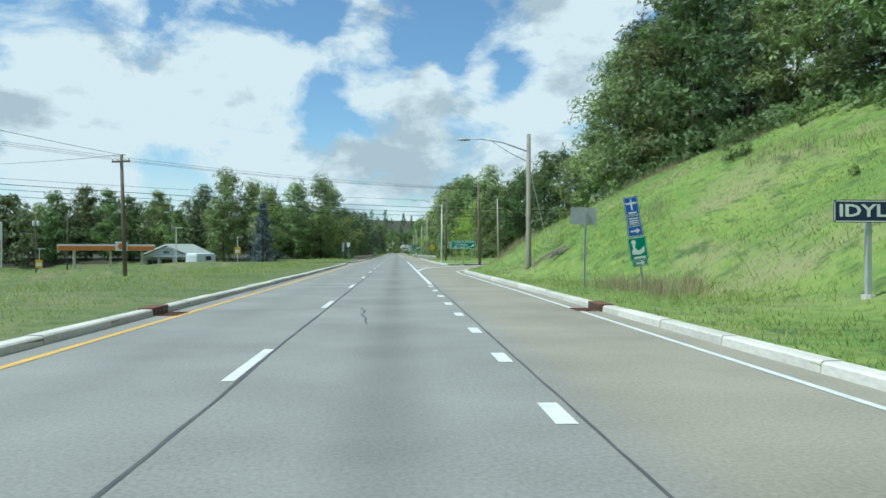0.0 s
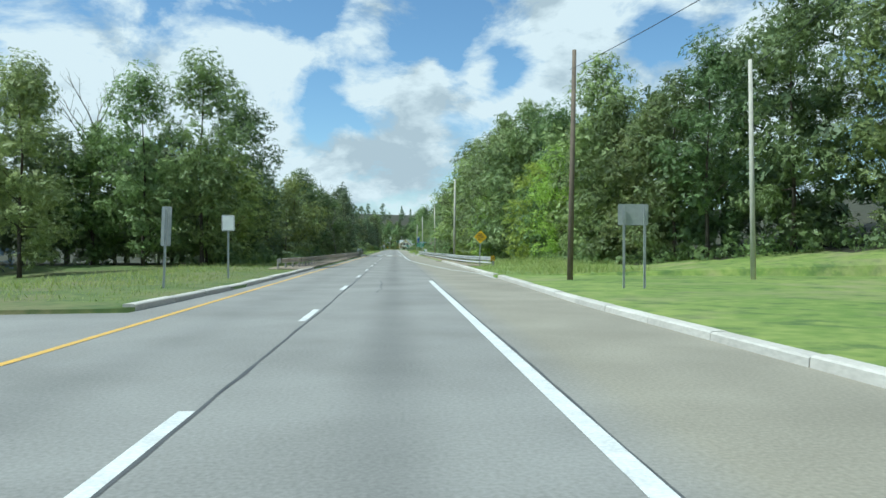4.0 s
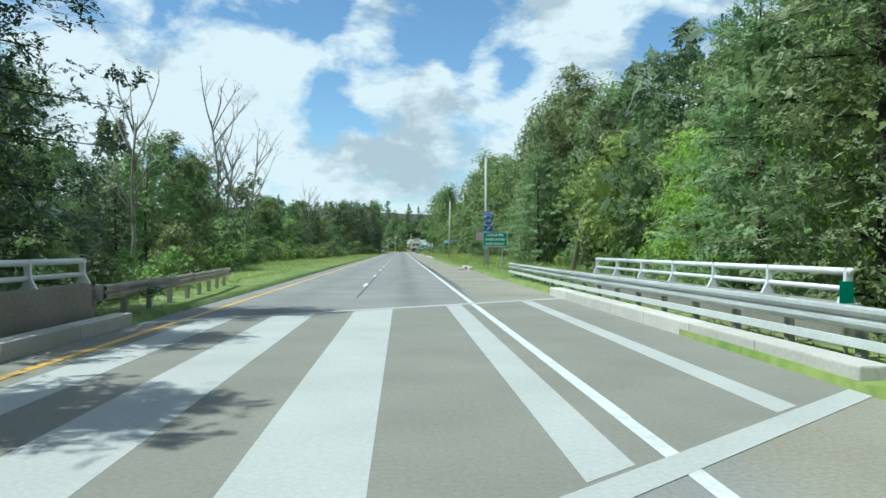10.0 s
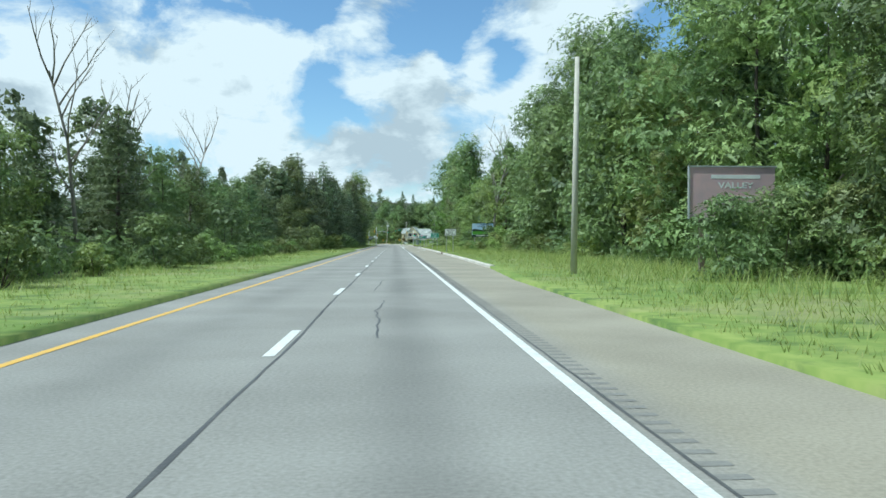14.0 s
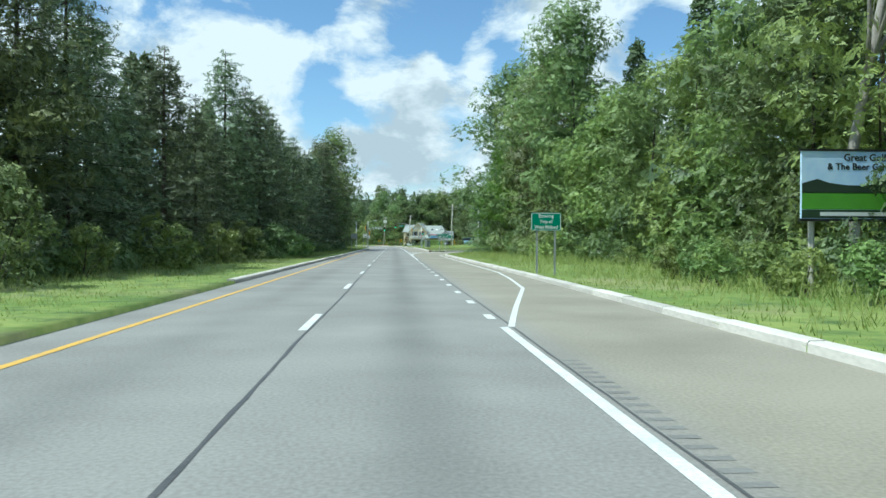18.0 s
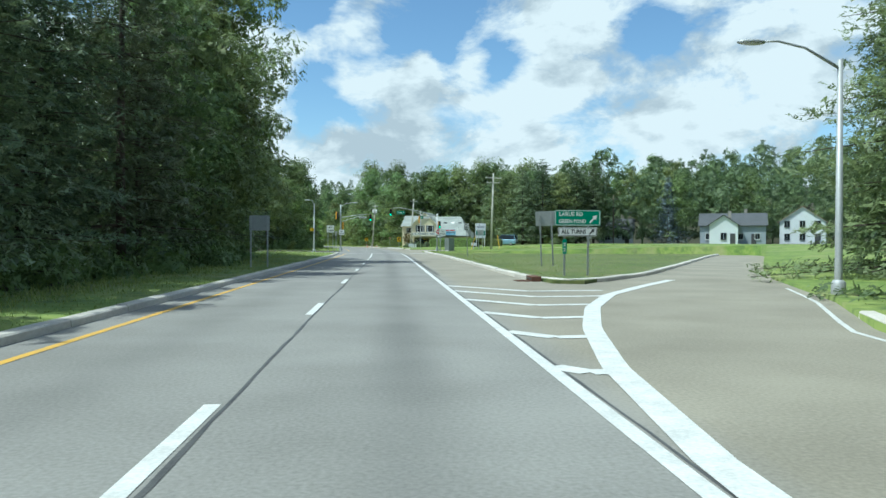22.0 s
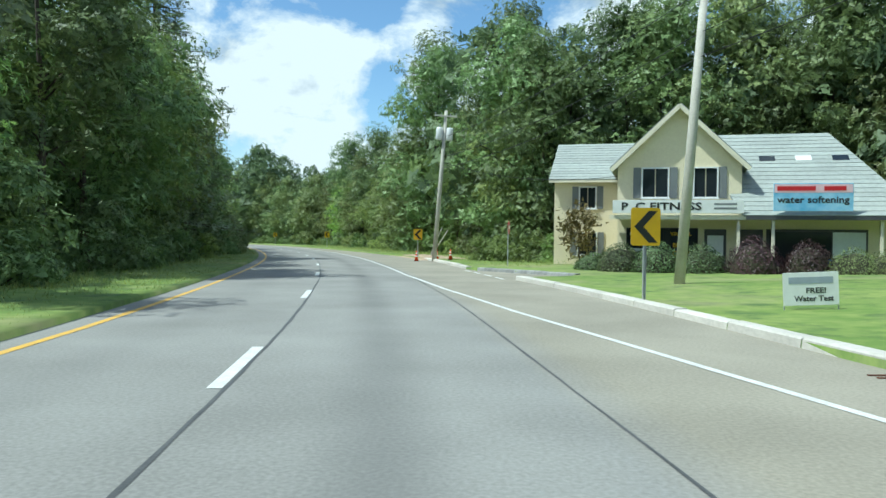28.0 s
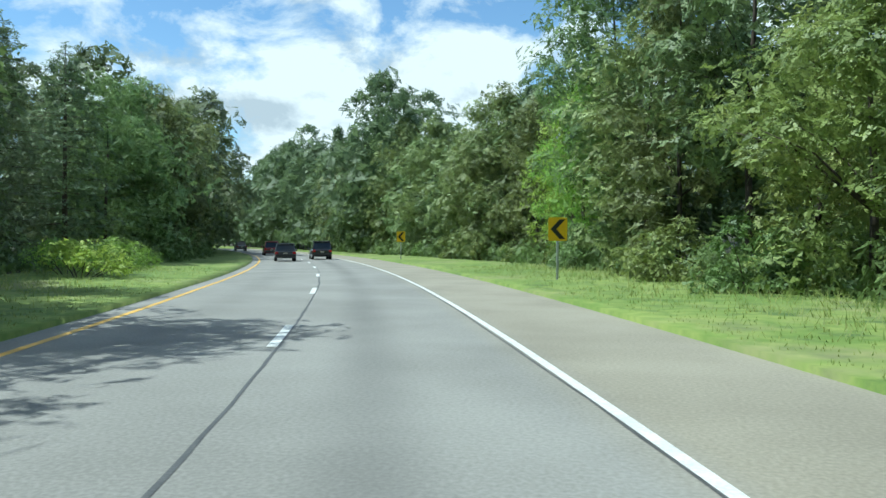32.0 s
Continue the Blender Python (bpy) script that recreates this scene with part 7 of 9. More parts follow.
    # props at the work site
    for x, y, l in ((-4.75, 726.4, 22), (-4.65, 726.7, 32)):
        root = stand("timber_prop", x, y, 0, l)
        part("stake", tube(bmesh.new(), [(0, 0, -0.2), (0, 0, 2.7)], [0.06, 0.05], 7), PALE_POLE, root)
        tagged(root, "pale timber prop leaning by the dug verge", "timber prop", group="timber props")


def crossing_signals():
    # mast on the far left corner, its arm over the road
    root = empty("traffic_signal_mast", pose(-7.2, 634.5, 0.1))
    part("shaft", tube(bmesh.new(), [(0, 0, -0.2), (0, 0, 5.6), (0, 0, 6.9)], [0.14, 0.1, 0.08], 12), GALV, root, smooth=True)
    part("base", tube(bmesh.new(), [(0, 0, -0.2), (0, 0, 0.55), (0, 0, 0.62)], [0.27, 0.2, 0.15], 4), GALV, root)
    arm = part("mast_arm", tube(bmesh.new(), [(0, 0, 4.95), (2.4, 0, 5.35), (4.4, 0, 5.5)], [0.06, 0.05, 0.04], 8), GALV, root, smooth=True)
    part("brace", tube(bmesh.new(), [(0, 0, 4.3), (2.0, 0, 4.95), (3.6, 0, 5.42)], 0.035, 6), GALV, arm)
    part("lamp_arm", tube(bmesh.new(), [(0, 0, 6.6), (0.9, 0, 7.1), (1.9, 0, 7.2)], [0.04, 0.035, 0.03], 6), GALV, root)
    bm = bmesh.new()
    bmesh.ops.create_uvsphere(bm, u_segments=10, v_segments=6, radius=1.0)
    bmesh.ops.scale(bm, vec=(0.36, 0.14, 0.08), verts=bm.verts[:])
    bmesh.ops.translate(bm, vec=(2.15, 0, 7.18), verts=bm.verts[:])
    part("lamp_head", bm, GALV, root, "grey cobra head", True)
    signal_head(root, 4.45, -0.05, 4.95)
    signal_head(root, -0.55, -0.25, 5.25, 55, False)
    signal_head(root, 0.36, 0.0, 3.75, 80, False, shown=False)
    nt = part("no_turns_panel", plate(bmesh.new(), rounded(0.78, 0.74, 0.05, 0.16, 2.75), -0.18, -0.172), SIGN_WHITE, root, "white no turns panel")
    words("NO", 0.24, SIGN_BLACK, nt, 0.16, -0.184, 2.9, width=0.34)
    words("TURNS", 0.24, SIGN_BLACK, nt, 0.16, -0.184, 2.6, width=0.6)
    sg = part("street_name_panel", plate(bmesh.new(), rounded(1.05, 0.24, 0.03, 3.3, 5.0), -0.03, -0.022), SIGN_WHITE, root, "white name panel")
    part("text_bar", box(bmesh.new(), 3.3, -0.034, 5.0, 0.75, 0.006, 0.1), SIGN_BLACK, sg)
    tagged(root, "steel signal mast with yellow heads, one showing green", "traffic signal", group="traffic signals")
    # mast on the near right corner
    root = empty("traffic_signal_mast", pose(7.2, 634.0, 0.1))
    part("shaft", tube(bmesh.new(), [(0, 0, -0.2), (0, 0, 5.6)], [0.14, 0.1], 12), GALV, root, smooth=True)
    part("base", tube(bmesh.new(), [(0, 0, -0.2), (0, 0, 0.55), (0, 0, 0.62)], [0.27, 0.2, 0.15], 4), GALV, root)
    arm = part("mast_arm", tube(bmesh.new(), [(0, 0, 5.3), (-3.4, 0, 6.1), (-5.6, 0, 6.45), (-6.9, 0, 6.4)], [0.06, 0.05, 0.04, 0.035], 8), GALV, root, smooth=True)
    part("brace", tube(bmesh.new(), [(0, 0, 4.7), (-2.4, 0, 5.5), (-4.2, 0, 6.2)], 0.035, 6), GALV, arm)
    part("side_arm", tube(bmesh.new(), [(0, 0, 5.1), (-1.6, 2.6, 5.35), (-2.4, 4.4, 5.35)], [0.05, 0.045, 0.035], 8), GALV, root, smooth=True)
    signal_head(root, -6.95, -0.05, 5.75)
    signal_head(root, 0.33, -0.12, 3.95, 8)
    signal_head(root, -2.5, 4.4, 4.85, 100, False, shown=False)
    sg = part("street_name_panel", plate(bmesh.new(), rounded(1.25, 0.48, 0.04, -5.45, 5.72), -0.04, -0.032), GREEN, root, "green street name panel")
    words("Cross", 0.3, SIGN_WHITE, sg, -5.6, -0.046, 5.72, width=0.7)
    words("RD", 0.15, SIGN_WHITE, sg, -5.03, -0.046, 5.78, width=0.2)
    sg = part("street_name_panel", plate(bmesh.new(), rounded(1.0, 0.28, 0.03, -1.55, 5.05), 2.2, 2.208), SIGN_WHITE, root, "white name panel")
    sg = part("route_panel", plate(bmesh.new(), rounded(0.45, 0.45, 0.03, -2.2, 5.1), 2.2, 2.208), GREEN, root, "green arrow panel")
    arrow(sg, -2.2, 5.1, 0.3, 90, SIGN_WHITE, 2.196)
    tagged(root, "steel signal mast with long arm and green signals", "traffic signal", group="traffic signals")
    # control cabinet
    root = stand("signal_cabinet", 8.65, 628.3, 43)
    part("plinth", box(bmesh.new(), 0, 0, 0.0, 1.3, 0.9, 0.2, 0.01), CONCRETE, root)
    part("body", box(bmesh.new(), 0, 0, 1.0, 1.15, 0.75, 1.8, 0.02), CABINET, root)
    part("door", box(bmesh.new(), -0.02, -0.385, 1.0, 1.0, 0.02, 1.6, 0.005), CABINET, root)
    part("handle", box(bmesh.new(), 0.36, -0.41, 1.05, 0.03, 0.03, 0.2, 0.005), GALV, root)
    tagged(root, "large grey steel signal control cabinet", "cabinet")
    # far poles behind the crossing
    for x, y, h in ((2.7, 668.5, 9.0),):
        timber_pole("slender steel pole beyond the crossing", x + 3.2, y - 6, 7.2, 0.09, GALV)


def bridge():
    # deck panels between skewed joints
    near, far = ((-5.75, 230.6), (5.0, 240.4)), ((-5.75, 248.6), (5.0, 256.8))

    def skew(pair, d):
        (d0, s0), (d1, s1) = pair
        return s0 + (s1 - s0) * (d - d0) / (d1 - d0)
    deck = part("bridge_deck", slab(bmesh.new(), [(-5.72, skew(near, -5.72)), (4.95, skew(near, 4.95)), (4.95, skew(far, 4.95)), (-5.72, skew(far, -5.72))], -0.05, 0.003), BRIDGE_DECK)
    tagged(deck, "tan concrete bridge deck with pale strips", "bridge deck", kind="structure")
    for a, b in ((-4.7, -4.0), (-3.25, -2.35), (-1.45, -0.5), (0.95, 1.4), (3.3, 3.65)):
        part("deck_strip", slab(bmesh.new(), [(a, skew(near, a) + 0.3), (b, skew(near, b) + 0.3), (b, skew(far, b) - 0.3), (a, skew(far, a) - 0.3)], 0.0, 0.0055), PALE_DECK, deck, "pale concrete strip")
    for pair in (near, far):
        part("deck_joint", slab(bmesh.new(), [(-5.72, skew(pair, -5.72) - 0.22), (4.95, skew(pair, 4.95) - 0.22), (4.95, skew(pair, 4.95) + 0.22), (-5.72, skew(pair, -5.72) + 0.22)], 0.0, 0.0075), PALE_DECK, deck, "pale joint band")
    part("edge_paint", slab(bmesh.new(), [(1.69, 239), (1.84, 239), (1.84, 253), (1.69, 253)], 0.0, 0.0105), WHITE_LINE, deck)
    part("edge_paint", slab(bmesh.new(), [(-5.12, 232), (-4.98, 232), (-4.98, 248.5), (-5.12, 248.5)], 0.0, 0.0105), YELLOW_LINE, deck)

    def parapet(label, d, s0, s1, wall_top, rail_top, side, mat):
        root = empty("bridge_parapet", pose(d, (s0 + s1) / 2, 0))
        length = s1 - s0
        part("wall", box(bmesh.new(), 0, 0, wall_top / 2 - 0.4, 0.3, length, wall_top + 0.8, 0.02), mat, root)
        for z, r in ((rail_top, 0.055), (rail_top - 0.26, 0.045)):
            part("rail", tube(bmesh.new(), [(0, -length / 2, z), (0, length / 2, z)], r, 8), RAIL_STEEL, root, smooth=True)
        n = int(length / 2.2)
        for k in range(n + 1):
            y = -length / 2 + 0.1 + (length - 0.2) * k / n
            bm = bmesh.new()
            plate(bm, [(-0.16 * side, wall_top), (0.10 * side, wall_top), (0.03 * side, rail_top - 0.25), (0.07 * side, rail_top + 0.05), (-0.05 * side, rail_top + 0.05), (-0.06 * side, rail_top - 0.25)], y - 0.04, y + 0.04)
            part("rail_post", bm, RAIL_STEEL, root)
        tagged(root, label, "bridge parapet", group="bridge parapets")
    parapet("weathered brown concrete bridge wall with steel rails", -6.45, 229.5, 247.5, 0.88, 1.32, -1, BROWN_CONCRETE)
    parapet("low pale concrete bridge wall with steel rails", 6.3, 243, 258, 0.78, 1.24, 1, OLD_CONCRETE)
    root = empty("bridge_kerb")
    for k in range(7):
        part("kerb_block", box(bmesh.new(), -5.9, 231.2 + 2.6 * k, 0.1, 0.36, 2.58, 0.32, 0.02), CONCRETE, root)
    for k in range(7):
        part("kerb_block", box(bmesh.new(), 5.0, 241.6 + 2.6 * k, 0.1, 0.42, 2.58, 0.34, 0.03), CONCRETE, root)
    tagged(root, "pale concrete bridge kerb blocks", "kerb", kind="structure")
    guard_rail("weathered steel guard rail along the shaded verge", ((143.5, -7.4), (149, -6.7), (160, -6.5), (200, -6.35), (229, -6.2)), RUSTY_RAIL, side=-1, rub=False)
    guard_rail("short weathered guard rail past the bridge", ((247.8, -6.2), (256, -6.4), (263, -7.0)), RUSTY_RAIL, side=-1, rub=False)
    guard_rail("galvanised guard rail leading to the bridge", ((154.6, 7.95), (162, 6.8), (170, 6.45), (182, 6.25), (200, 5.95), (225, 5.75), (240, 5.6), (258, 5.45), (275.4, 5.75)), RAIL_STEEL)


def small_street_things():
    root = stand("reflector_panel", 5.75, 242.2, 0)
    b = 0.93 - root.matrix_world.translation.z
    part("post", box(bmesh.new(), 0, 0.02, b * 0.5, 0.05, 0.02, b, 0.004), GALV, root)
    part("panel", box(bmesh.new(), 0, 0, b + 0.05, 0.2, 0.012, 0.3, 0.004), GREEN, root, "small green panel")
    tagged(root, "small green reflector panel on the guard rail", "road sign")
    catch_basin("rusty storm drain in the kerb below the hill", 20.9, 5.5, 1)
    catch_basin("rusty storm drain in the kerb", 19.8, -5.65, -1)
    catch_basin("rusty storm drain by the guard rail", 180.8, 5.42, 1)
    catch_basin("storm drain with white blocks in the verge", 293.5, 4.78, 1, RUST_IRON, 1.1)
    for s, length in ((295.75, 3.3), (291.6, 2.5)):
        x, y = rd(s, 5.0)
        ob = part("kerb_block", box(bmesh.new(), float(x), float(y), 0.1, 0.36, length, 0.26, 0.03), CONCRETE)
        tagged(ob, "loose white concrete kerb block in the grass", "concrete block", group="loose kerb blocks")
    catch_basin("rusty storm drain under the long grass", 421.5, 5.45, 1)
    catch_basin("rusty storm drain at the lawn island's nose", 547.2, 5.4, 1)
    catch_basin("rusty storm drain before the shop lawn", 666.6, 6.35, 1)
    cone(-5.3, 713.7)
    cone(-2.9, 713.9, 0.12)
    cone(-3.9, 716.4)
    # dug earth spilled over the pavement's edge, as a low uneven mound
    ss, dd = np.meshgrid(np.arange(715.0, 731.1, 0.35), np.arange(5.6, 10.9, 0.3), indexing="ij")
    rim = np.clip(np.minimum(np.minimum((ss - 715.2) / 2.0, (730.8 - ss) / 3.0), np.minimum((dd - 6.1 - 0.1 * np.sin(ss * 0.9)) / 1.2, (10.6 - dd) / 1.2)), -0.4, 1)
    lumps = np.array([noise.noise((a * 0.9, b * 0.9, 3.0)) + 0.5 * noise.noise((a * 2.7, b * 2.7, 1.0)) for a, b in zip(ss.ravel(), dd.ravel())]).reshape(ss.shape)
    x, y = rd(ss, dd)
    V = np.stack([x, y, np.where(rim <= 0, -0.05 + 0.1 * rim, 0.17 * rim ** 0.7 + 0.06 * lumps * rim)], -1).reshape(-1, 3)
    i, j = np.meshgrid(np.arange(ss.shape[0] - 1), np.arange(ss.shape[1] - 1), indexing="ij")
    q = i * ss.shape[1] + j
    me = arrays_mesh("dirt_patch", V, np.stack([q, q + ss.shape[1], q + ss.shape[1] + 1, q + 1], -1).reshape(-1, 4), DIRT, smooth=True)
    tagged(new("dirt_patch", me), "bare brown dug earth at the road's edge", "dirt patch", kind="structure")
    bm = bmesh.new()
    slab(bm, [tuple(float(c) for c in rd(s, d)) for s, d in ((143, -5.78), (150, -5.78), (229, -5.78), (229, -7.6), (165, -7.9), (150, -8.6), (143, -8.2))], 0.0, 0.17)
    tagged(part("dirt_patch", bm, material("gravel_verge", (0.34, 0.28, 0.21), (0.20, 0.16, 0.12), rough=0.95, fine=14, coarse=0.8, bump=0.6)), "bare gravel beside the guard rail", "dirt patch", kind="structure")
    bm = bmesh.new()
    slab(bm, [tuple(float(c) for c in rd(s, d)) for s, d in ((152, 5.75), (181, 5.75), (182, 5.42), (232, 5.24), (232, 6.7), (205, 6.9), (182, 7.1), (164, 7.4), (155, 8.0))], 0.0, 0.16)
    tagged(part("dirt_patch", bm, bpy.data.materials["gravel_verge"]), "grey gravel strip under the galvanised rail", "dirt patch", kind="structure")


street_signs()
billboards()
poles_and_lamps()
crossing_signals()
bridge()
small_street_things()

# ---- buildings, vehicles, hedges ----
CREAM = material("cream_stucco", (0.80, 0.71, 0.50), (0.72, 0.63, 0.44), rough=0.9, fine=10, coarse=0.7)
CREAM_TRIM = material("cream_trim", (0.76, 0.70, 0.54), (0.68, 0.62, 0.48), rough=0.7, fine=10)
SHINGLE = material("grey_shingles", (0.36, 0.385, 0.355), (0.27, 0.29, 0.27), rough=0.9, fine=5, coarse=0.5, bump=0.4, spread=0.08)
DARK_SHINGLE = material("dark_shingles", (0.10, 0.105, 0.115), (0.07, 0.075, 0.08), rough=0.9, fine=5, coarse=0.5, bump=0.4)
TAN_SHINGLE = material("tan_shingles", (0.33, 0.26, 0.19), (0.26, 0.20, 0.15), rough=0.9, fine=5, coarse=0.5, bump=0.4)
SIDING = material("white_siding", (0.72, 0.74, 0.76), (0.64, 0.66, 0.69), rough=0.6, fine=6, coarse=0.6)
GREY_SIDING = material("grey_siding", (0.34, 0.38, 0.43), (0.28, 0.31, 0.36), rough=0.7, fine=6, coarse=0.6)
WHITE_PAINT = material("white_trim", (0.78, 0.78, 0.76), (0.70, 0.70, 0.68), rough=0.6, fine=8)
DARK_TRIM = material("dark_trim", (0.05, 0.05, 0.055), (0.08, 0.08, 0.085), rough=0.6)
SHUTTER = material("grey_shutter", (0.20, 0.21, 0.21), (0.15, 0.16, 0.16), rough=0.6)
ORANGE_PAINT = material("canopy_orange", (0.75, 0.22, 0.03), (0.66, 0.19, 0.03), rough=0.45)
TYRE = material("tyre_rubber", (0.02, 0.02, 0.02), (0.03, 0.03, 0.03), rough=0.85)
TAIL_RED = material("tail_lamp_red", (0.40, 0.01, 0.012), (0.34, 0.01, 0.01), rough=0.2, bump=0)


def glass_material():
    m = bpy.data.materials.new("window_glass")
    m.use_nodes = True
    p = m.node_tree.nodes["Principled BSDF"]
    p.inputs["Base Color"].default_value = (0.02, 0.025, 0.03, 1)
    p.inputs["Roughness"].default_value = 0.06
    p.inputs["IOR"].default_value = 1.5
    return m


GLASS = glass_material()


def paint(name, c):
    m = material(name, c, tuple(v * 0.85 for v in c), rough=0.3, fine=30, bump=0.0)
    p = m.node_tree.nodes["Principled BSDF"]
    p.inputs["Coat Weight"].default_value = 0.8
    p.inputs["Metallic"].default_value = 0.3
    return m


def window(root, x, z, w, h, y=0.0, trim=None, shutters=True, bars=1):
    """A window set in a wall that faces -y: frame, sill, panes, and shutters."""
    trim = trim or WHITE_PAINT
    bm = bmesh.new()
    t = 0.07
    for cx, cz, sx, sz in ((0, h / 2, w + t, t), (0, -h / 2, w + t, t), (w / 2, 0, t, h), (-w / 2, 0, t, h)):
        box(bm, x + cx, y - 0.04, z + cz, sx, 0.09, sz)
    f = part("window", bm, trim, root)
    n = bars + 1
    for k in range(n):
        part("pane", box(bmesh.new(), x - w / 2 + (k + 0.5) * w / n, y - 0.012, z, w / n - 0.05, 0.02, h - 0.05), GLASS, f)
    part("sill", box(bmesh.new(), x, y - 0.08, z - h / 2 - 0.05, w + 0.16, 0.16, 0.05), trim, f)
    if shutters:
        for sgn in (-1, 1):
            part("shutter", box(bmesh.new(), x + sgn * (w / 2 + 0.24), y - 0.03, z, 0.36, 0.05, h + 0.06, 0.005), SHUTTER, f, "grey shutter")


def roof_plane(root, corners, mat, thick=0.12, name="roof", rows_=0):
    """A roof slope from four corners (eave left, eave right, ridge right, ridge left), with courses of shingles as low steps."""
    c = [Vector(p) for p in corners]
    n = (c[1] - c[0]).cross(c[3] - c[0]).normalized()
    if n.z < 0:
        n = -n
    bm = bmesh.new()
    top, low = [bm.verts.new(p + n * thick) for p in c], [bm.verts.new(p) for p in c]
    k = len(c)
    bm.faces.new(top)
    bm.faces.new(low[::-1])
    for i in range(k):
        bm.faces.new((low[i], low[(i + 1) % k], top[(i + 1) % k], top[i]))
    bmesh.ops.recalc_face_normals(bm, faces=bm.faces[:])
    ob = part(name, bm, mat, root)
    if rows_ and k == 4:
        for j in range(rows_):
            bm = bmesh.new()
            u0, u1 = j / rows_, (j + 1) / rows_
            a, b = c[0].lerp(c[3], u0), c[1].lerp(c[2], u0)
            d, e = c[0].lerp(c[3], u1), c[1].lerp(c[2], u1)
            lift = n * (thick + 0.028)
            v = [bm.verts.new(p) for p in (a + lift, b + lift, e + n * (thick + 0.006), d + n * (thick + 0.006), a + n * thick, b + n * thick)]
            bm.faces.new(v[:4])
            bm.faces.new((v[4], v[5], v[1], v[0]))
            bmesh.ops.recalc_face_normals(bm, faces=bm.faces[:])
            part("shingle_course", bm, mat, ob)
    return ob


def gable_wall(root, pts, y0, y1, mat, name="wall"):
    return part(name, plate(bmesh.new(), pts, y0, y1), mat, root)


def shop_building():
    """Cream two-storey shop: a left wing, a front gable and a long roof swept low over the shop fronts."""
    root = empty("shop_building", pose(*SHOP_AT, 0.1, 0, 0, SHOP_TURN))
    # walls
    part("wall", box(bmesh.new(), 1.75, 10.8, 2.45, 5.5, 8.8, 5.3, 0.01), CREAM, root)
    bm = bmesh.new()
    ends = [[bm.verts.new((x, y, z)) for y, z in ((6.4, 5.08), (15.2, 5.08), (10.8, 7.5))] for x in (-1.0, 4.4)]
    bm.faces.new(ends[0])
    bm.faces.new(ends[1][::-1])
    for k in range(3):
        bm.faces.new((ends[0][k], ends[0][(k + 1) % 3], ends[1][(k + 1) % 3], ends[1][k]))
    bmesh.ops.recalc_face_normals(bm, faces=bm.faces[:])
    part("gable", bm, CREAM, root)
    gable_wall(root, [(2.95, 2.75), (8.75, 2.75), (8.75, 5.2), (5.85, 8.0), (2.95, 5.2)], -0.35, 8.8, CREAM)
    part("wall", box(bmesh.new(), 9.2, 4.4, 1.25, 12.5, 9.0, 2.9, 0.01), CREAM, root)
    part("wall", box(bmesh.new(), 15.2, 4.2, 1.25, 1.3, 7.0, 2.7, 0.01), CREAM, root)
    # roofs
    roof_plane(root, ((-1.3, 6.05, 4.95), (4.8, 6.05, 4.95), (4.8, 10.8, 7.55), (-1.3, 10.8, 7.55)), SHINGLE, rows_=14)
    roof_plane(root, ((-1.3, 15.55, 4.95), (4.8, 15.55, 4.95), (4.8, 10.8, 7.55), (-1.3, 10.8, 7.55)), SHINGLE)
    roof_plane(root, ((2.65, -0.75, 4.98), (2.65, 8.8, 4.98), (5.85, 8.8, 8.06), (5.85, -0.75, 8.06)), SHINGLE, rows_=14)
    roof_plane(root, ((9.05, -0.75, 4.98), (9.05, 8.8, 4.98), (5.85, 8.8, 8.06), (5.85, -0.75, 8.06)), SHINGLE, rows_=14)
    main = roof_plane(root, ((8.7, -1.8, 2.62), (16.2, -1.8, 2.62), (13.4, 4.6, 7.15), (6.6, 4.6, 7.15)), SHINGLE, rows_=20)
    roof_plane(root, ((16.2, -1.8, 2.62), (16.2, 9.3, 2.62), (13.4, 4.6, 7.15), (13.4, 4.6, 7.16)), SHINGLE)
    roof_plane(root, ((8.0, 9.3, 2.62), (16.2, 9.3, 2.62), (13.4, 4.6, 7.15), (6.6, 4.6, 7.15)), SHINGLE)
    for x in (10.2, 11.9, 13.6):
        part("skylight", box(bmesh.new(), 0, 0, 0, 0.75, 0.5, 0.1, 0.01, Matrix.Translation((x, 2.4, 5.72)) @ Matrix.Rotation(radians(35.3), 4, "X")), WHITE_PAINT if x == 11.9 else GLASS, main)
    # porch roof under the gable, trim
    part("porch_roof", box(bmesh.new(), 5.85, -1.05, 2.66, 6.4, 1.45, 0.14, 0.02), SHINGLE, root)
    part("fascia", box(bmesh.new(), 12.5, -1.84, 2.62, 7.4, 0.06, 0.18), DARK_TRIM, root)
    part("fascia", box(bmesh.new(), 5.85, -1.8, 2.62, 6.4, 0.05, 0.2), CREAM_TRIM, root)
    for sgn in (-1, 1):
        part("barge_board", box(bmesh.new(), 0, 0, 0, 4.5, 0.06, 0.2, 0, Matrix.Translation((5.85 + sgn * 1.6, -0.8, 6.5)) @ Matrix.Rotation(radians(sgn * 43.9), 4, "Y")), CREAM_TRIM, root)
    part("gutter", box(bmesh.new(), 1.6, 6.0, 4.93, 5.8, 0.1, 0.12), CREAM_TRIM, root)
    # windows
    window(root, 0.95, 4.0, 0.95, 1.25, 6.39)
    window(root, 4.75, 4.35, 1.25, 1.45, -0.35)
    window(root, 7.1, 4.35, 1.1, 1.45, -0.35)
    window(root, 0.95, 1.3, 1.1, 1.3, 6.39)
    for y, z in ((2.0, 1.3), (3.4, 1.3), (2.0, 3.9), (6.0, 3.9)):
        part("side_window", box(bmesh.new(), -1.03, y + 6.4, z, 0.06, 0.7, 1.2, 0.01), GLASS, root, "narrow side window")
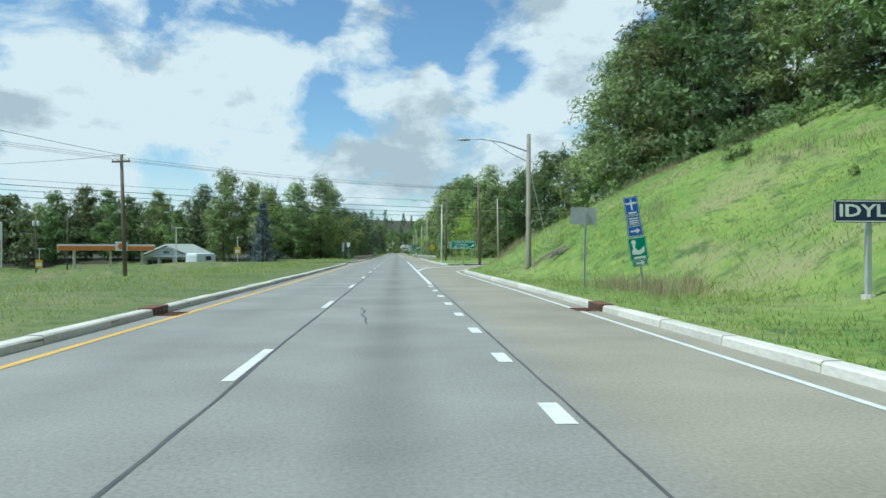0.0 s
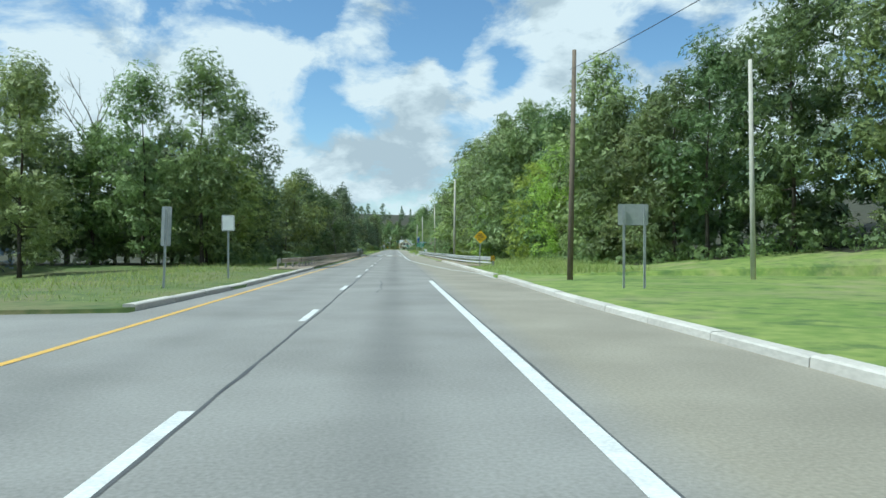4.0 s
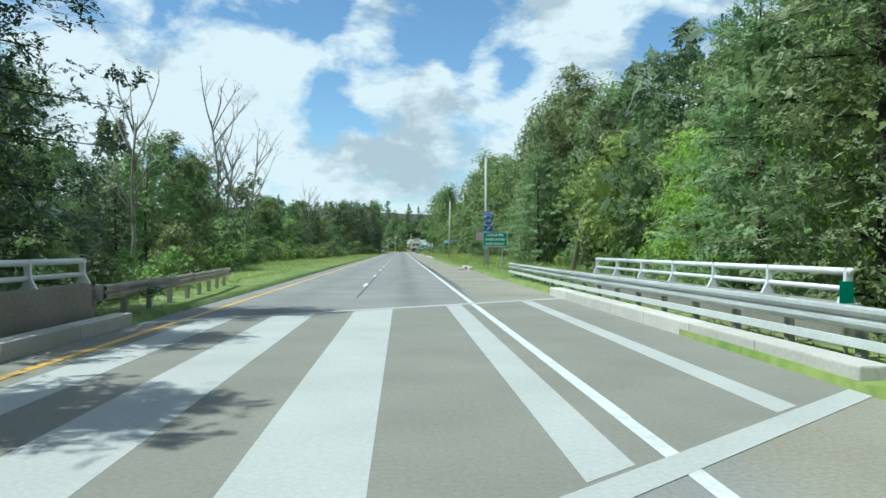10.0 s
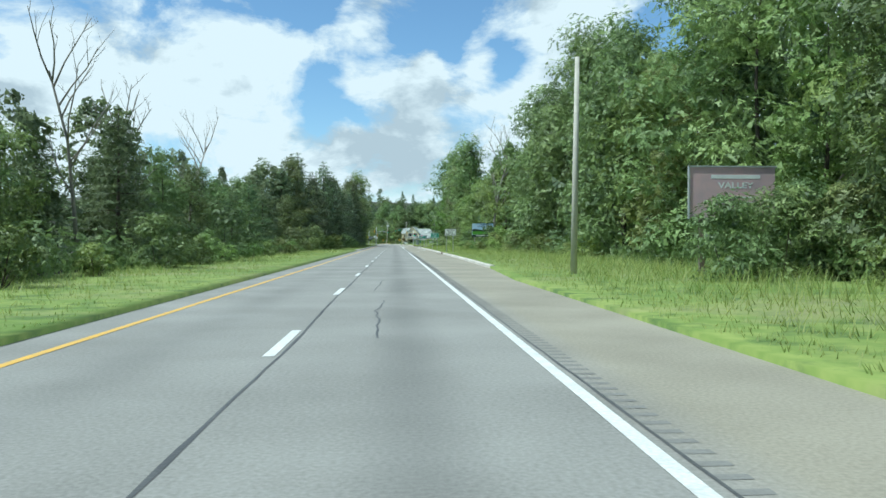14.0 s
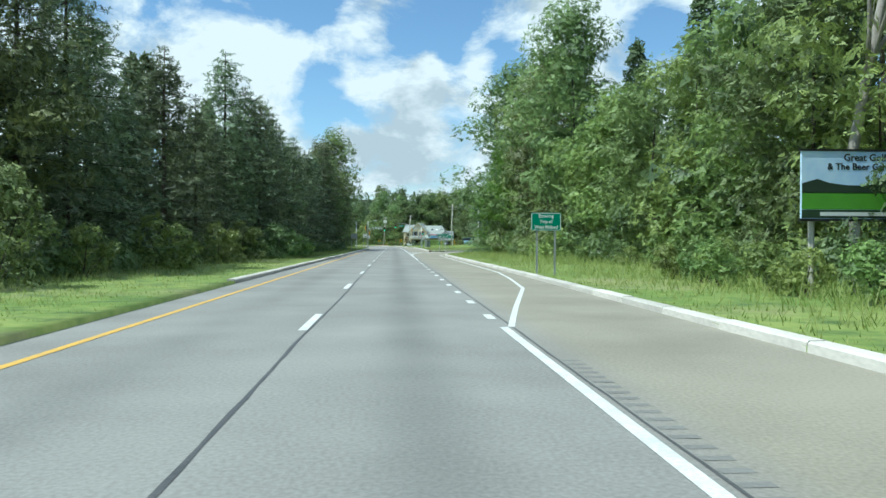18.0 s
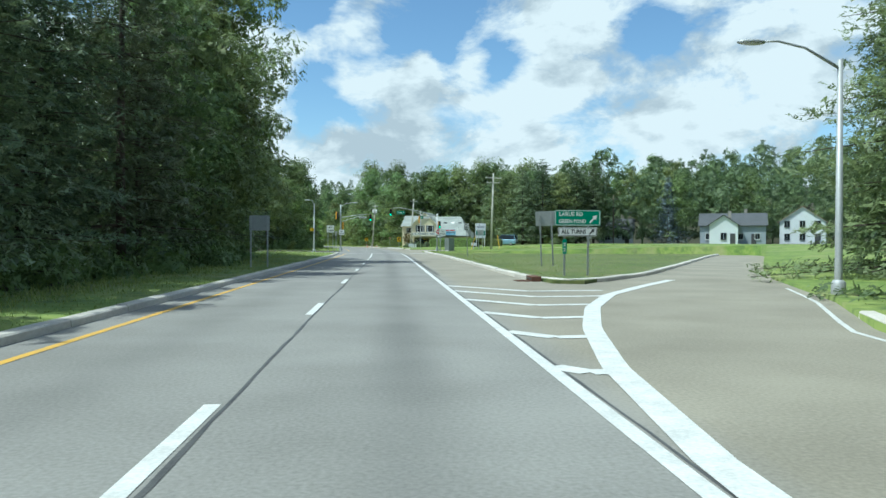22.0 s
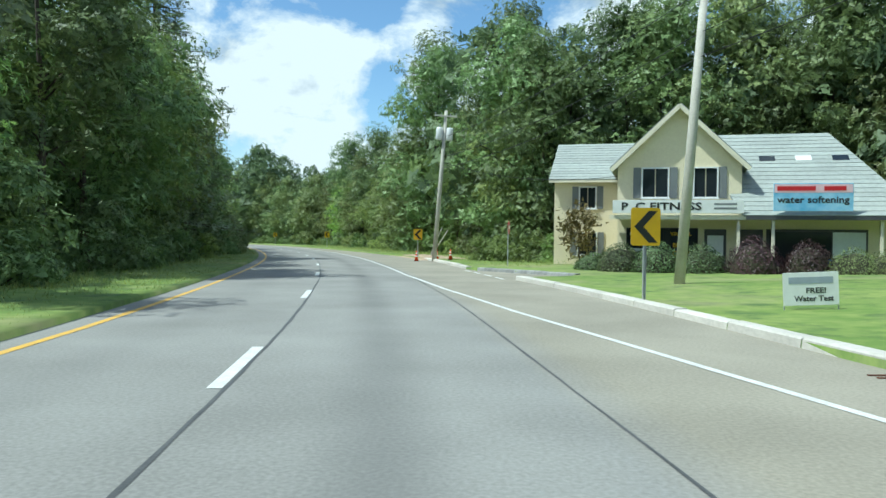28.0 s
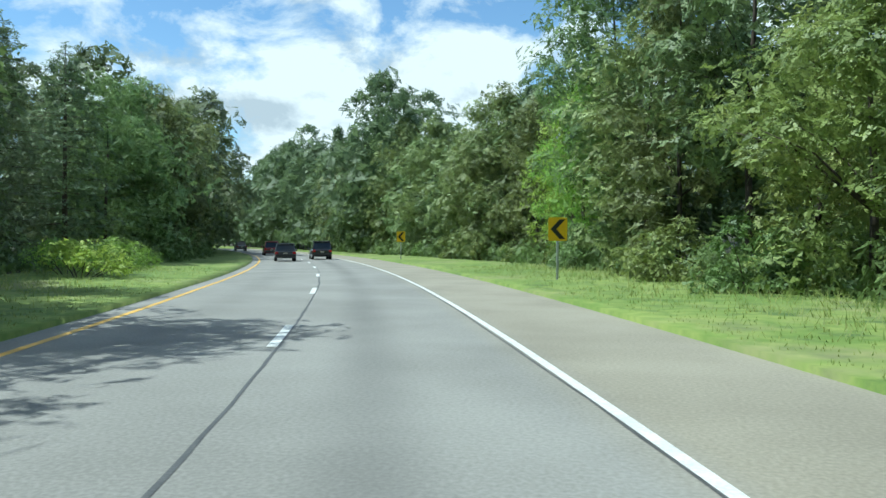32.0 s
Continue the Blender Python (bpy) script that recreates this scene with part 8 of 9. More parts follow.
    # shop fronts
    front = part("shop_front", box(bmesh.new(), 5.1, -0.16, 1.2, 3.4, 0.08, 1.9, 0.01), GLASS, root, "dark lettered shop window")
    for text, size, x, z, w in (("PERSONAL", 0.24, 4.2, 1.85, 1.25), ("TRAINING", 0.24, 4.2, 1.55, 1.15), ("VIRTUAL", 0.26, 6.0, 1.85, 1.0), ("BOOT", 0.32, 6.0, 1.3, 0.75), ("CAMP", 0.32, 6.0, 0.9, 0.8)):
        words(text, size, WHITE_PAINT if x < 5 else YELLOW, front, x, -0.205, z, width=w)
    part("text_bar", box(bmesh.new(), 4.2, -0.204, 1.05, 1.3, 0.006, 0.16), WHITE_PAINT, front)
    part("door", box(bmesh.new(), 7.6, -0.14, 1.05, 1.0, 0.08, 2.1, 0.01), DARK_TRIM, root, "dark framed door")
    part("door_glass", box(bmesh.new(), 7.6, -0.19, 1.3, 0.74, 0.03, 1.0), WHITE_PAINT, root)
    part("door", box(bmesh.new(), 9.2, -0.14, 1.05, 1.1, 0.08, 2.1, 0.01), DARK_TRIM, root, "dark door")
    fr = part("shop_front", box(bmesh.new(), 12.1, -0.14, 1.25, 4.4, 0.06, 1.75, 0.01), DARK_TRIM, root, "wide dark shop window")
    part("pane", box(bmesh.new(), 11.4, -0.185, 1.25, 2.7, 0.03, 1.5), GLASS, fr)
    part("poster", box(bmesh.new(), 13.5, -0.185, 1.4, 1.4, 0.03, 1.2), SIDING, fr, "pale window poster")
    part("poster", box(bmesh.new(), 13.0, -0.21, 0.6, 2.6, 0.03, 0.25), BLUE, fr, "blue and red window strip")
    part("side_pane", box(bmesh.new(), 15.3, 0.68, 1.3, 0.9, 0.04, 0.9), DARK_TRIM, root)
    for x in (8.5, 10.0, 14.5):
        part("porch_post", box(bmesh.new(), x, -1.6, 1.2, 0.14, 0.14, 2.7, 0.01), CREAM_TRIM, root)
    # fascia sign and roof banner
    sgn = part("fascia_sign", box(bmesh.new(), 5.75, -1.85, 3.12, 5.9, 0.12, 0.62, 0.01), SIGN_WHITE, root, "white sign board with black letters")
    words("P", 0.5, SIGN_BLACK, sgn, 3.35, -1.92, 3.12, width=0.3)
    words("C FITNESS", 0.48, SIGN_BLACK, sgn, 5.35, -1.92, 3.12, width=3.0)
    for dz in (0.12, -0.08):
        part("text_bar", box(bmesh.new(), 7.9, -1.914, 3.12 + dz, 1.0, 0.006, 0.09), SHUTTER, sgn)
    ban = part("roof_banner", box(bmesh.new(), 11.6, -1.95, 3.55, 3.3, 0.06, 1.25, 0.01), material("banner_blue", (0.10, 0.36, 0.60), (0.45, 0.66, 0.80), rough=0.5, fine=2, coarse=0.7, bump=0), root, "blue banner on the roof")
    top = part("banner_top", box(bmesh.new(), 11.6, -1.985, 3.94, 3.24, 0.01, 0.38), material("banner_pink", (0.66, 0.40, 0.45), (0.75, 0.55, 0.58), rough=0.5, bump=0), ban)
    part("text_bar", box(bmesh.new(), 10.9, -1.994, 3.94, 1.6, 0.006, 0.2), SIGN_RED, top)
    part("text_bar", box(bmesh.new(), 12.5, -1.994, 3.94, 0.9, 0.006, 0.2), SIGN_RED, top)
    words("water softening", 0.42, SIGN_BLACK, ban, 11.6, -1.985, 3.42, width=3.0)
    tagged(root, "cream two-storey shop with grey shingle roof and signs", "shop building")


def house(name, label, x, y, turn, w, d, eave, ridge, wall, roof, front_gable=True, z=None):
    """A gabled house: four walls in one shell, two roof slopes, windows, a door and a chimney."""
    root = stand(name, x, y, turn, z=z)
    if front_gable:
        gable_wall(root, [(-w / 2, -0.3), (w / 2, -0.3), (w / 2, eave), (0, ridge), (-w / 2, eave)], 0, d, wall)
        for sgn in (-1, 1):
            roof_plane(root, ((sgn * (w / 2 + 0.35), -0.35, eave - 0.25), (sgn * (w / 2 + 0.35), d + 0.35, eave - 0.25), (0, d + 0.35, ridge + 0.02), (0, -0.35, ridge + 0.02)), roof)
    else:
        part("wall", box(bmesh.new(), 0, d / 2, eave / 2 - 0.15, w, d, eave + 0.3), wall, root)
        bm = bmesh.new()
        for sgn in (-1, 1):
            v = [bm.verts.new((sgn * w / 2, yy, zz)) for yy, zz in ((0, eave), (d, eave), (d / 2, ridge))]
            bm.faces.new(v)
        part("gable", bm, wall, root)
        for y0, y1 in ((-0.4, d / 2), (d + 0.4, d / 2)):
            roof_plane(root, ((-w / 2 - 0.35, y0, eave - 0.2), (w / 2 + 0.35, y0, eave - 0.2), (w / 2 + 0.35, y1, ridge + 0.02), (-w / 2 - 0.35, y1, ridge + 0.02)), roof)
    n = max(1, int(w / 2.6))
    for fl in range(2 if eave > 4 else 1):
        for k in range(n):
            window(root, -w / 2 + (k + 0.5) * w / n, 1.5 + 2.6 * fl, 0.95, 1.2, 0.0, DARK_TRIM if wall is SIDING else WHITE_PAINT, False)
    part("door", box(bmesh.new(), w * 0.32, -0.03, 1.0, 0.9, 0.08, 2.0, 0.01), DARK_TRIM, root)
    ch = part("chimney", box(bmesh.new(), w * 0.2, d * 0.55, ridge + 0.2, 0.6, 0.6, 1.4, 0.01), OLD_CONCRETE, root)
    tagged(root, label, "house", group="houses")
    return root


def station_shop(g):
    """Low white shop: hipped grey roof, and a gabled porch on columns before it."""
    root = empty("station_shop", pose(-35.4, 130, g, 0, 0, 12))
    root.scale = (1.0, 1.0, 0.86)
    part("wall", box(bmesh.new(), 0, 4.0, 1.3, 10.4, 7.0, 3.2, 0.01), SIDING, root)
    e, t, x0, x1 = 2.8, 4.9, -5.7, 5.7
    roof_plane(root, ((x0, 0.0, e), (x1, 0.0, e), (2.2, 4.0, t), (-2.2, 4.0, t)), SHINGLE, rows_=10)
    roof_plane(root, ((x0, 8.0, e), (x1, 8.0, e), (2.2, 4.0, t), (-2.2, 4.0, t)), SHINGLE)
    for sx in (-1, 1):
        roof_plane(root, ((sx * 5.7, 0.0, e), (sx * 5.7, 8.0, e), (sx * 2.2, 4.0, t), (sx * 2.2, 3.99, t)), SHINGLE)
    part("fascia", box(bmesh.new(), 0, -0.02, e - 0.02, 11.4, 0.08, 0.22), WHITE_PAINT, root)
    # porch
    gable_wall(root, [(-4.9, 2.75), (1.7, 2.75), (-1.6, 4.45)], -2.5, -2.35, SIDING, "gable")
    for sx in (-1, 1):
        roof_plane(root, ((-1.6 + sx * 3.75, -2.8, 2.62), (-1.6 + sx * 3.75, 1.6, 2.62), (-1.6, 1.6, 4.55), (-1.6, -2.8, 4.55)), SHINGLE)
    part("porch_beam", box(bmesh.new(), -1.6, -2.42, 2.62, 6.8, 0.3, 0.3, 0.01), WHITE_PAINT, root)
    for x in (-4.8, -2.7, -0.5, 1.6):
        part("column", box(bmesh.new(), x, -2.42, 1.1, 0.24, 0.24, 2.9, 0.01), WHITE_PAINT, root)
    part("door", box(bmesh.new(), -1.6, 0.46, 1.05, 1.8, 0.08, 2.1, 0.01), GLASS, root, "glazed double door")
    for x in (-3.9, 0.7, 3.6):
        window(root, x, 1.4, 1.5, 1.2, 0.5, WHITE_PAINT, False)
    part("louvre", box(bmesh.new(), -1.6, -2.53, 3.4, 0.9, 0.05, 0.45, 0.01), SHUTTER, root)
    tagged(root, "low white shop with a gabled porch and grey roof", "shop building")


def filling_station():
    g = -2.6
    root = empty("fuel_canopy", pose(-44.5, 124, g, 0, 0, 20))
    part("canopy_roof", box(bmesh.new(), 0, 0, 4.75, 13.5, 7.0, 0.5, 0.03), WHITE_PAINT, root)
    part("fascia", box(bmesh.new(), 0, -3.53, 4.75, 13.5, 0.06, 0.95, 0.01), WHITE_PAINT, root, "white fascia")
    part("fascia_band", box(bmesh.new(), 0, -3.58, 4.62, 13.3, 0.06, 0.62, 0.01), ORANGE_PAINT, root, "orange band")
    part("emblem", box(bmesh.new(), 2.0, -3.66, 4.9, 1.7, 0.1, 1.4, 0.05), SIGN_WHITE, root)
    part("emblem_disc", plate(bmesh.new(), [(2.0 + 0.5 * math.cos(k * 0.4488), 4.9 + 0.48 * math.sin(k * 0.4488)) for k in range(14)], -3.74, -3.7), ORANGE_PAINT, root)
    for x in (-4.5, 0.5, 5.0):
        part("column", box(bmesh.new(), x, -1.0, 2.2, 0.35, 0.35, 4.9, 0.02), CREAM_TRIM, root)
        pump = part("fuel_pump", box(bmesh.new(), x + 0.9, -1.0, 0.8, 0.6, 0.5, 1.7, 0.03), WHITE_PAINT, root, "white fuel pump")
        part("screen", box(bmesh.new(), x + 0.9, -1.26, 1.3, 0.4, 0.03, 0.35), GLASS, pump)
    tagged(root, "orange and white filling station canopy with pumps", "fuel canopy")
    root = empty("price_sign", pose(-40.6, 82, -2.0, 0, 0, 20))
    part("pole", box(bmesh.new(), 0, 0.1, 2.3, 0.4, 0.3, 5.0, 0.02), WHITE_PAINT, root)
    p = part("panel", box(bmesh.new(), 0, -0.1, 4.2, 1.6, 0.3, 4.6, 0.05), SIGN_WHITE, root)
    part("emblem_disc", plate(bmesh.new(), [(0.5 * math.cos(k * 0.4488), 5.6 + 0.48 * math.sin(k * 0.4488)) for k in range(14)], -0.29, -0.25), ORANGE_PAINT, p)
    for z, m in ((4.4, SIGN_RED), (3.7, SIGN_RED), (3.0, GREEN), (2.3, SIGN_BLACK)):
        part("price_bar", box(bmesh.new(), 0, -0.27, z, 1.3, 0.04, 0.5, 0.01), m, p)
    tagged(root, "tall white price sign with coloured bars", "sign")
    station_shop(-1.5)
    for x, y, kind in ((-52, 118, 0), (-28.5, 104, 1), (-25.2, 127, 2), (-54, 135, 1)):
        root = stand("forecourt_lamp", x, y, 10)
        part("shaft", tube(bmesh.new(), [(0, 0, -0.3), (0, 0, 4.6)], [0.07, 0.05], 8), WHITE_PAINT, root)
        part("lamp_head", box(bmesh.new(), 0.35, 0, 4.6, 1.0, 0.25, 0.1, 0.02), WHITE_PAINT, root)
        if kind != 1:
            p = part("panel", box(bmesh.new(), 0, -0.1, 2.4, 0.95, 0.05, 1.2, 0.01), YELLOW, root, "yellow notice panel")
            part("text_bar", box(bmesh.new(), 0, -0.13, 2.3, 0.7, 0.01, 0.5), SIGN_WHITE, p)
        tagged(root, "white forecourt lamp post", "lamp post", group="forecourt lamps")
    root = empty("camper_trailer", pose(-29.5, 121, -1.05, 0, 0, 70))
    part("body", box(bmesh.new(), 0, 0, 1.35, 5.0, 2.1, 2.0, 0.35), SIDING, root, "white camper body")
    part("window", box(bmesh.new(), 0.4, -1.06, 1.6, 1.4, 0.03, 0.6, 0.02), GLASS, root)
    for x in (-0.5, 0.4):
        part("wheel", tube(bmesh.new(), [(x, -1.08, 0.3), (x, -0.9, 0.3)], 0.32, 14), TYRE, root)
    tagged(root, "white camper trailer parked on the grass", "trailer")


def vehicle(name, label, x, y, turn, colour, kind="suv", z=0.0):
    """A car built from side sections: body shell, glasshouse, roof, bumpers, lamps, wheels and plate; it drives along local +y."""
    root = empty(name, pose(x, y, z, 0, 0, turn))
    L, W, H = {"suv": (4.6, 1.86, 1.70), "hatch": (4.05, 1.78, 1.50), "pickup": (5.4, 1.95, 1.85), "van": (4.9, 1.9, 2.1)}[kind]
    belt, clear = H * 0.58, 0.24
    # lower body: stations along the car, each a rounded section
    if kind == "pickup":
        st = [(-L / 2, 0.55, 0.98, 0.92), (-L / 2 + 0.15, 0.35, 1.05, 0.98), (L * 0.3, 0.3, 1.1, 1.0), (L / 2 - 0.2, 0.32, 1.0, 0.96), (L / 2, 0.5, 0.85, 0.86)]
    else:
        st = [(-L / 2, 0.48, belt * 0.86, 0.90), (-L / 2 + 0.12, 0.32, belt * 0.98, 0.97), (-L * 0.2, clear, belt, 1.0), (L * 0.18, clear, belt * 0.98, 1.0), (L * 0.36, 0.28, belt * 0.88, 0.97), (L / 2 - 0.08, 0.36, belt * 0.72, 0.9), (L / 2, 0.46, belt * 0.6, 0.82)]
    bm = bmesh.new()
    rings = []
    for y0, lo, hi, k in st:
        w = W / 2 * k
        ring = [(-w * 0.93, lo), (-w, lo + 0.16), (-w, hi - 0.14), (-w * 0.93, hi), (w * 0.93, hi), (w, hi - 0.14), (w, lo + 0.16), (w * 0.93, lo)]
        rings.append([bm.verts.new((a, y0, b)) for a, b in ring])
    for a, b in zip(rings, rings[1:]):
        for i in range(8):
            bm.faces.new((a[i], a[(i + 1) % 8], b[(i + 1) % 8], b[i]))
    bm.faces.new(rings[0])
    bm.faces.new(rings[-1][::-1])
    bmesh.ops.recalc_face_normals(bm, faces=bm.faces[:])
    bmesh.ops.bevel(bm, geom=[e for e in bm.edges if e.calc_face_angle(0) > 0.5], offset=0.03, segments=2, affect="EDGES")
    body = part("body", bm, colour, root, smooth=False)
    # glasshouse
    back = -L / 2 + (0.12 if kind != "pickup" else L * 0.42)
    gh = [(back, belt - 0.03, 0.90), (back + 0.28, H - 0.08, 0.76), (L * 0.1, H - 0.05, 0.78), (L * 0.30, belt - 0.05, 0.92)]
    bm = bmesh.new()
    a = [bm.verts.new((-W / 2 * k, yy, zz)) for yy, zz, k in gh]
    b = [bm.verts.new((W / 2 * k, yy, zz)) for yy, zz, k in gh]
    bm.faces.new(a[::-1])
    bm.faces.new(b)
    for i in range(4):
        bm.faces.new((a[i], a[(i + 1) % 4], b[(i + 1) % 4], b[i]))
    bmesh.ops.recalc_face_normals(bm, faces=bm.faces[:])
    part("glasshouse", bm, GLASS, root, "dark tinted glass")
    part("roof", box(bmesh.new(), 0, (back + 0.2 + L * 0.12) / 2, H - 0.04, W * 0.76, L * 0.12 - back - 0.05, 0.09, 0.03), colour, root)
    for sx in (-1, 1):
        bm = bmesh.new()
        tube(bm, [(sx * W * 0.45, back, belt - 0.02), (sx * W * 0.385, back + 0.27, H - 0.06)], 0.05, 6)
        part("pillar", bm, colour, root)
        part("tail_lamp", box(bmesh.new(), sx * W * 0.40, -L / 2 + 0.01, belt * 0.80, 0.26, 0.08, 0.2, 0.02), TAIL_RED, root, "red tail lamp")
        part("mirror", box(bmesh.new(), sx * (W / 2 + 0.09), L * 0.2, belt + 0.05, 0.2, 0.12, 0.14, 0.03), colour, root)
        for yy in (-L * 0.30, L * 0.31):
            tyre = part("wheel", tube(bmesh.new(), [(sx * (W / 2 - 0.24), yy, 0.33), (sx * (W / 2 - 0.22), yy, 0.33), (sx * (W / 2 - 0.03), yy, 0.33), (sx * (W / 2 - 0.01), yy, 0.33)], [0.28, 0.33, 0.33, 0.29], 18), TYRE, root, smooth=False)
            part("rim", tube(bmesh.new(), [(sx * (W / 2 - 0.05), yy, 0.33), (sx * (W / 2 + 0.003), yy, 0.33)], [0.2, 0.18], 12), GALV, tyre)
        if kind in ("suv", "hatch"):
            part("roof_rail", tube(bmesh.new(), [(sx * W * 0.34, back + 0.4, H + 0.02), (sx * W * 0.34, L * 0.08, H + 0.03)], 0.02, 5), SIGN_BLACK, root)
    part("bumper", box(bmesh.new(), 0, -L / 2 - 0.02, 0.50, W * 0.9, 0.14, 0.24, 0.04), SIGN_BLACK, root, "black rear bumper")
    pl = part("number_plate", box(bmesh.new(), 0, -L / 2 - 0.015 + (0.02 if kind == "pickup" else 0), belt * 0.72, 0.32, 0.02, 0.16, 0.005), CREAM_TRIM, root, "pale plate")
    part("text_bar", box(bmesh.new(), 0, -L / 2 - 0.03 + (0.02 if kind == "pickup" else 0), belt * 0.72, 0.24, 0.006, 0.06), DARK_TRIM, pl)
    part("wiper", box(bmesh.new(), 0.1, back - 0.01, belt + 0.1, 0.5, 0.02, 0.02), SIGN_BLACK, root)
    tagged(root, label, "car", group="cars")
    return root


def hedge_run(label, a, b, w, h, mat, leaf=0.09, dense=950):
    """A clipped hedge: dense small leaves over a dark box-like body with rounded shoulders, which stands in for the
    shade inside.
    """
    a, b = Vector(a), Vector(b)
    length = (b - a).length
    root = stand("hedge", (a.x + b.x) / 2, (a.y + b.y) / 2, math.degrees(math.atan2((b - a).y, (b - a).x)))
    # added dark filler: the shade between the leaves is put into its colour
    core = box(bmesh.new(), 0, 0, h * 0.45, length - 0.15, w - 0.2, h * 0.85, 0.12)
    part("core", core, FLOOR_AND_SHADE_CORE, root)
    n = int(dense * (length * (2 * h + w)))
    u, v = nrng.uniform(-0.5, 0.5, n), nrng.uniform(0, 1, n)
    per = 2 * h + w
    t = v * per
    y = np.where(t < h, -w / 2, np.where(t < h + w, t - h - w / 2, w / 2))
    z = np.where(t < h, t, np.where(t < h + w, h, 2 * h + w - t))
    nor = np.stack([np.zeros(n), np.where(t < h, -1, np.where(t < h + w, 0, 1)), np.where((t >= h) & (t < h + w), 1, 0.2)], 1)
    pos = np.stack([u * length, y * (1 - 0.12 * (z / h) ** 3), z + 0.06 * np.sin(u * length * 2.1) + 0.05 * np.sin(u * length * 5.3)], 1) + nrng.normal(0, 0.05, (n, 3))
    vv, ff = leaf_tris(pos, nor, leaf, 0.8)
    part("leaves", arrays_mesh("leaves", vv, ff, mat), None, root)
    tagged(root, label, "hedge", group="hedges")


def bush(label, x, y, r, h, mat, leaf=0.075, n=3000):
    root = stand("bush", x, y, rng.uniform(0, 360))
    d = nrng.normal(0, 1, (n, 3))
    d[:, 2] = np.abs(d[:, 2])
    d /= np.linalg.norm(d, axis=1, keepdims=True)
    wob = 1 + 0.10 * np.sin(5 * d[:, 0] + 2) * np.cos(4 * d[:, 1]) + nrng.normal(0, 0.04, n)
    pos = d * np.array([r, r, h]) * wob[:, None]
    v, f = leaf_tris(pos, d, leaf, 0.8)
    # added dark ball behind the leaves, coloured as the bush's shaded inside
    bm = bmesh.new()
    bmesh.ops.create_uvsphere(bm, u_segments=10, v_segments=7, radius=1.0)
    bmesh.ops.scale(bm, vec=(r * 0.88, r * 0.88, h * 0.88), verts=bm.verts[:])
    part("core", bm, FLOOR_AND_SHADE_CORE, root)
    part("leaves", arrays_mesh("leaves", v, f, mat), None, root)
    tagged(root, label, "bush", group="clipped bushes")


def local(x, y):
    """World place of a point in the shop's own axes."""
    p = pose(*SHOP_AT, 0, 0, 0, SHOP_TURN) @ Vector((x, y, 0))
    return p.x, p.y


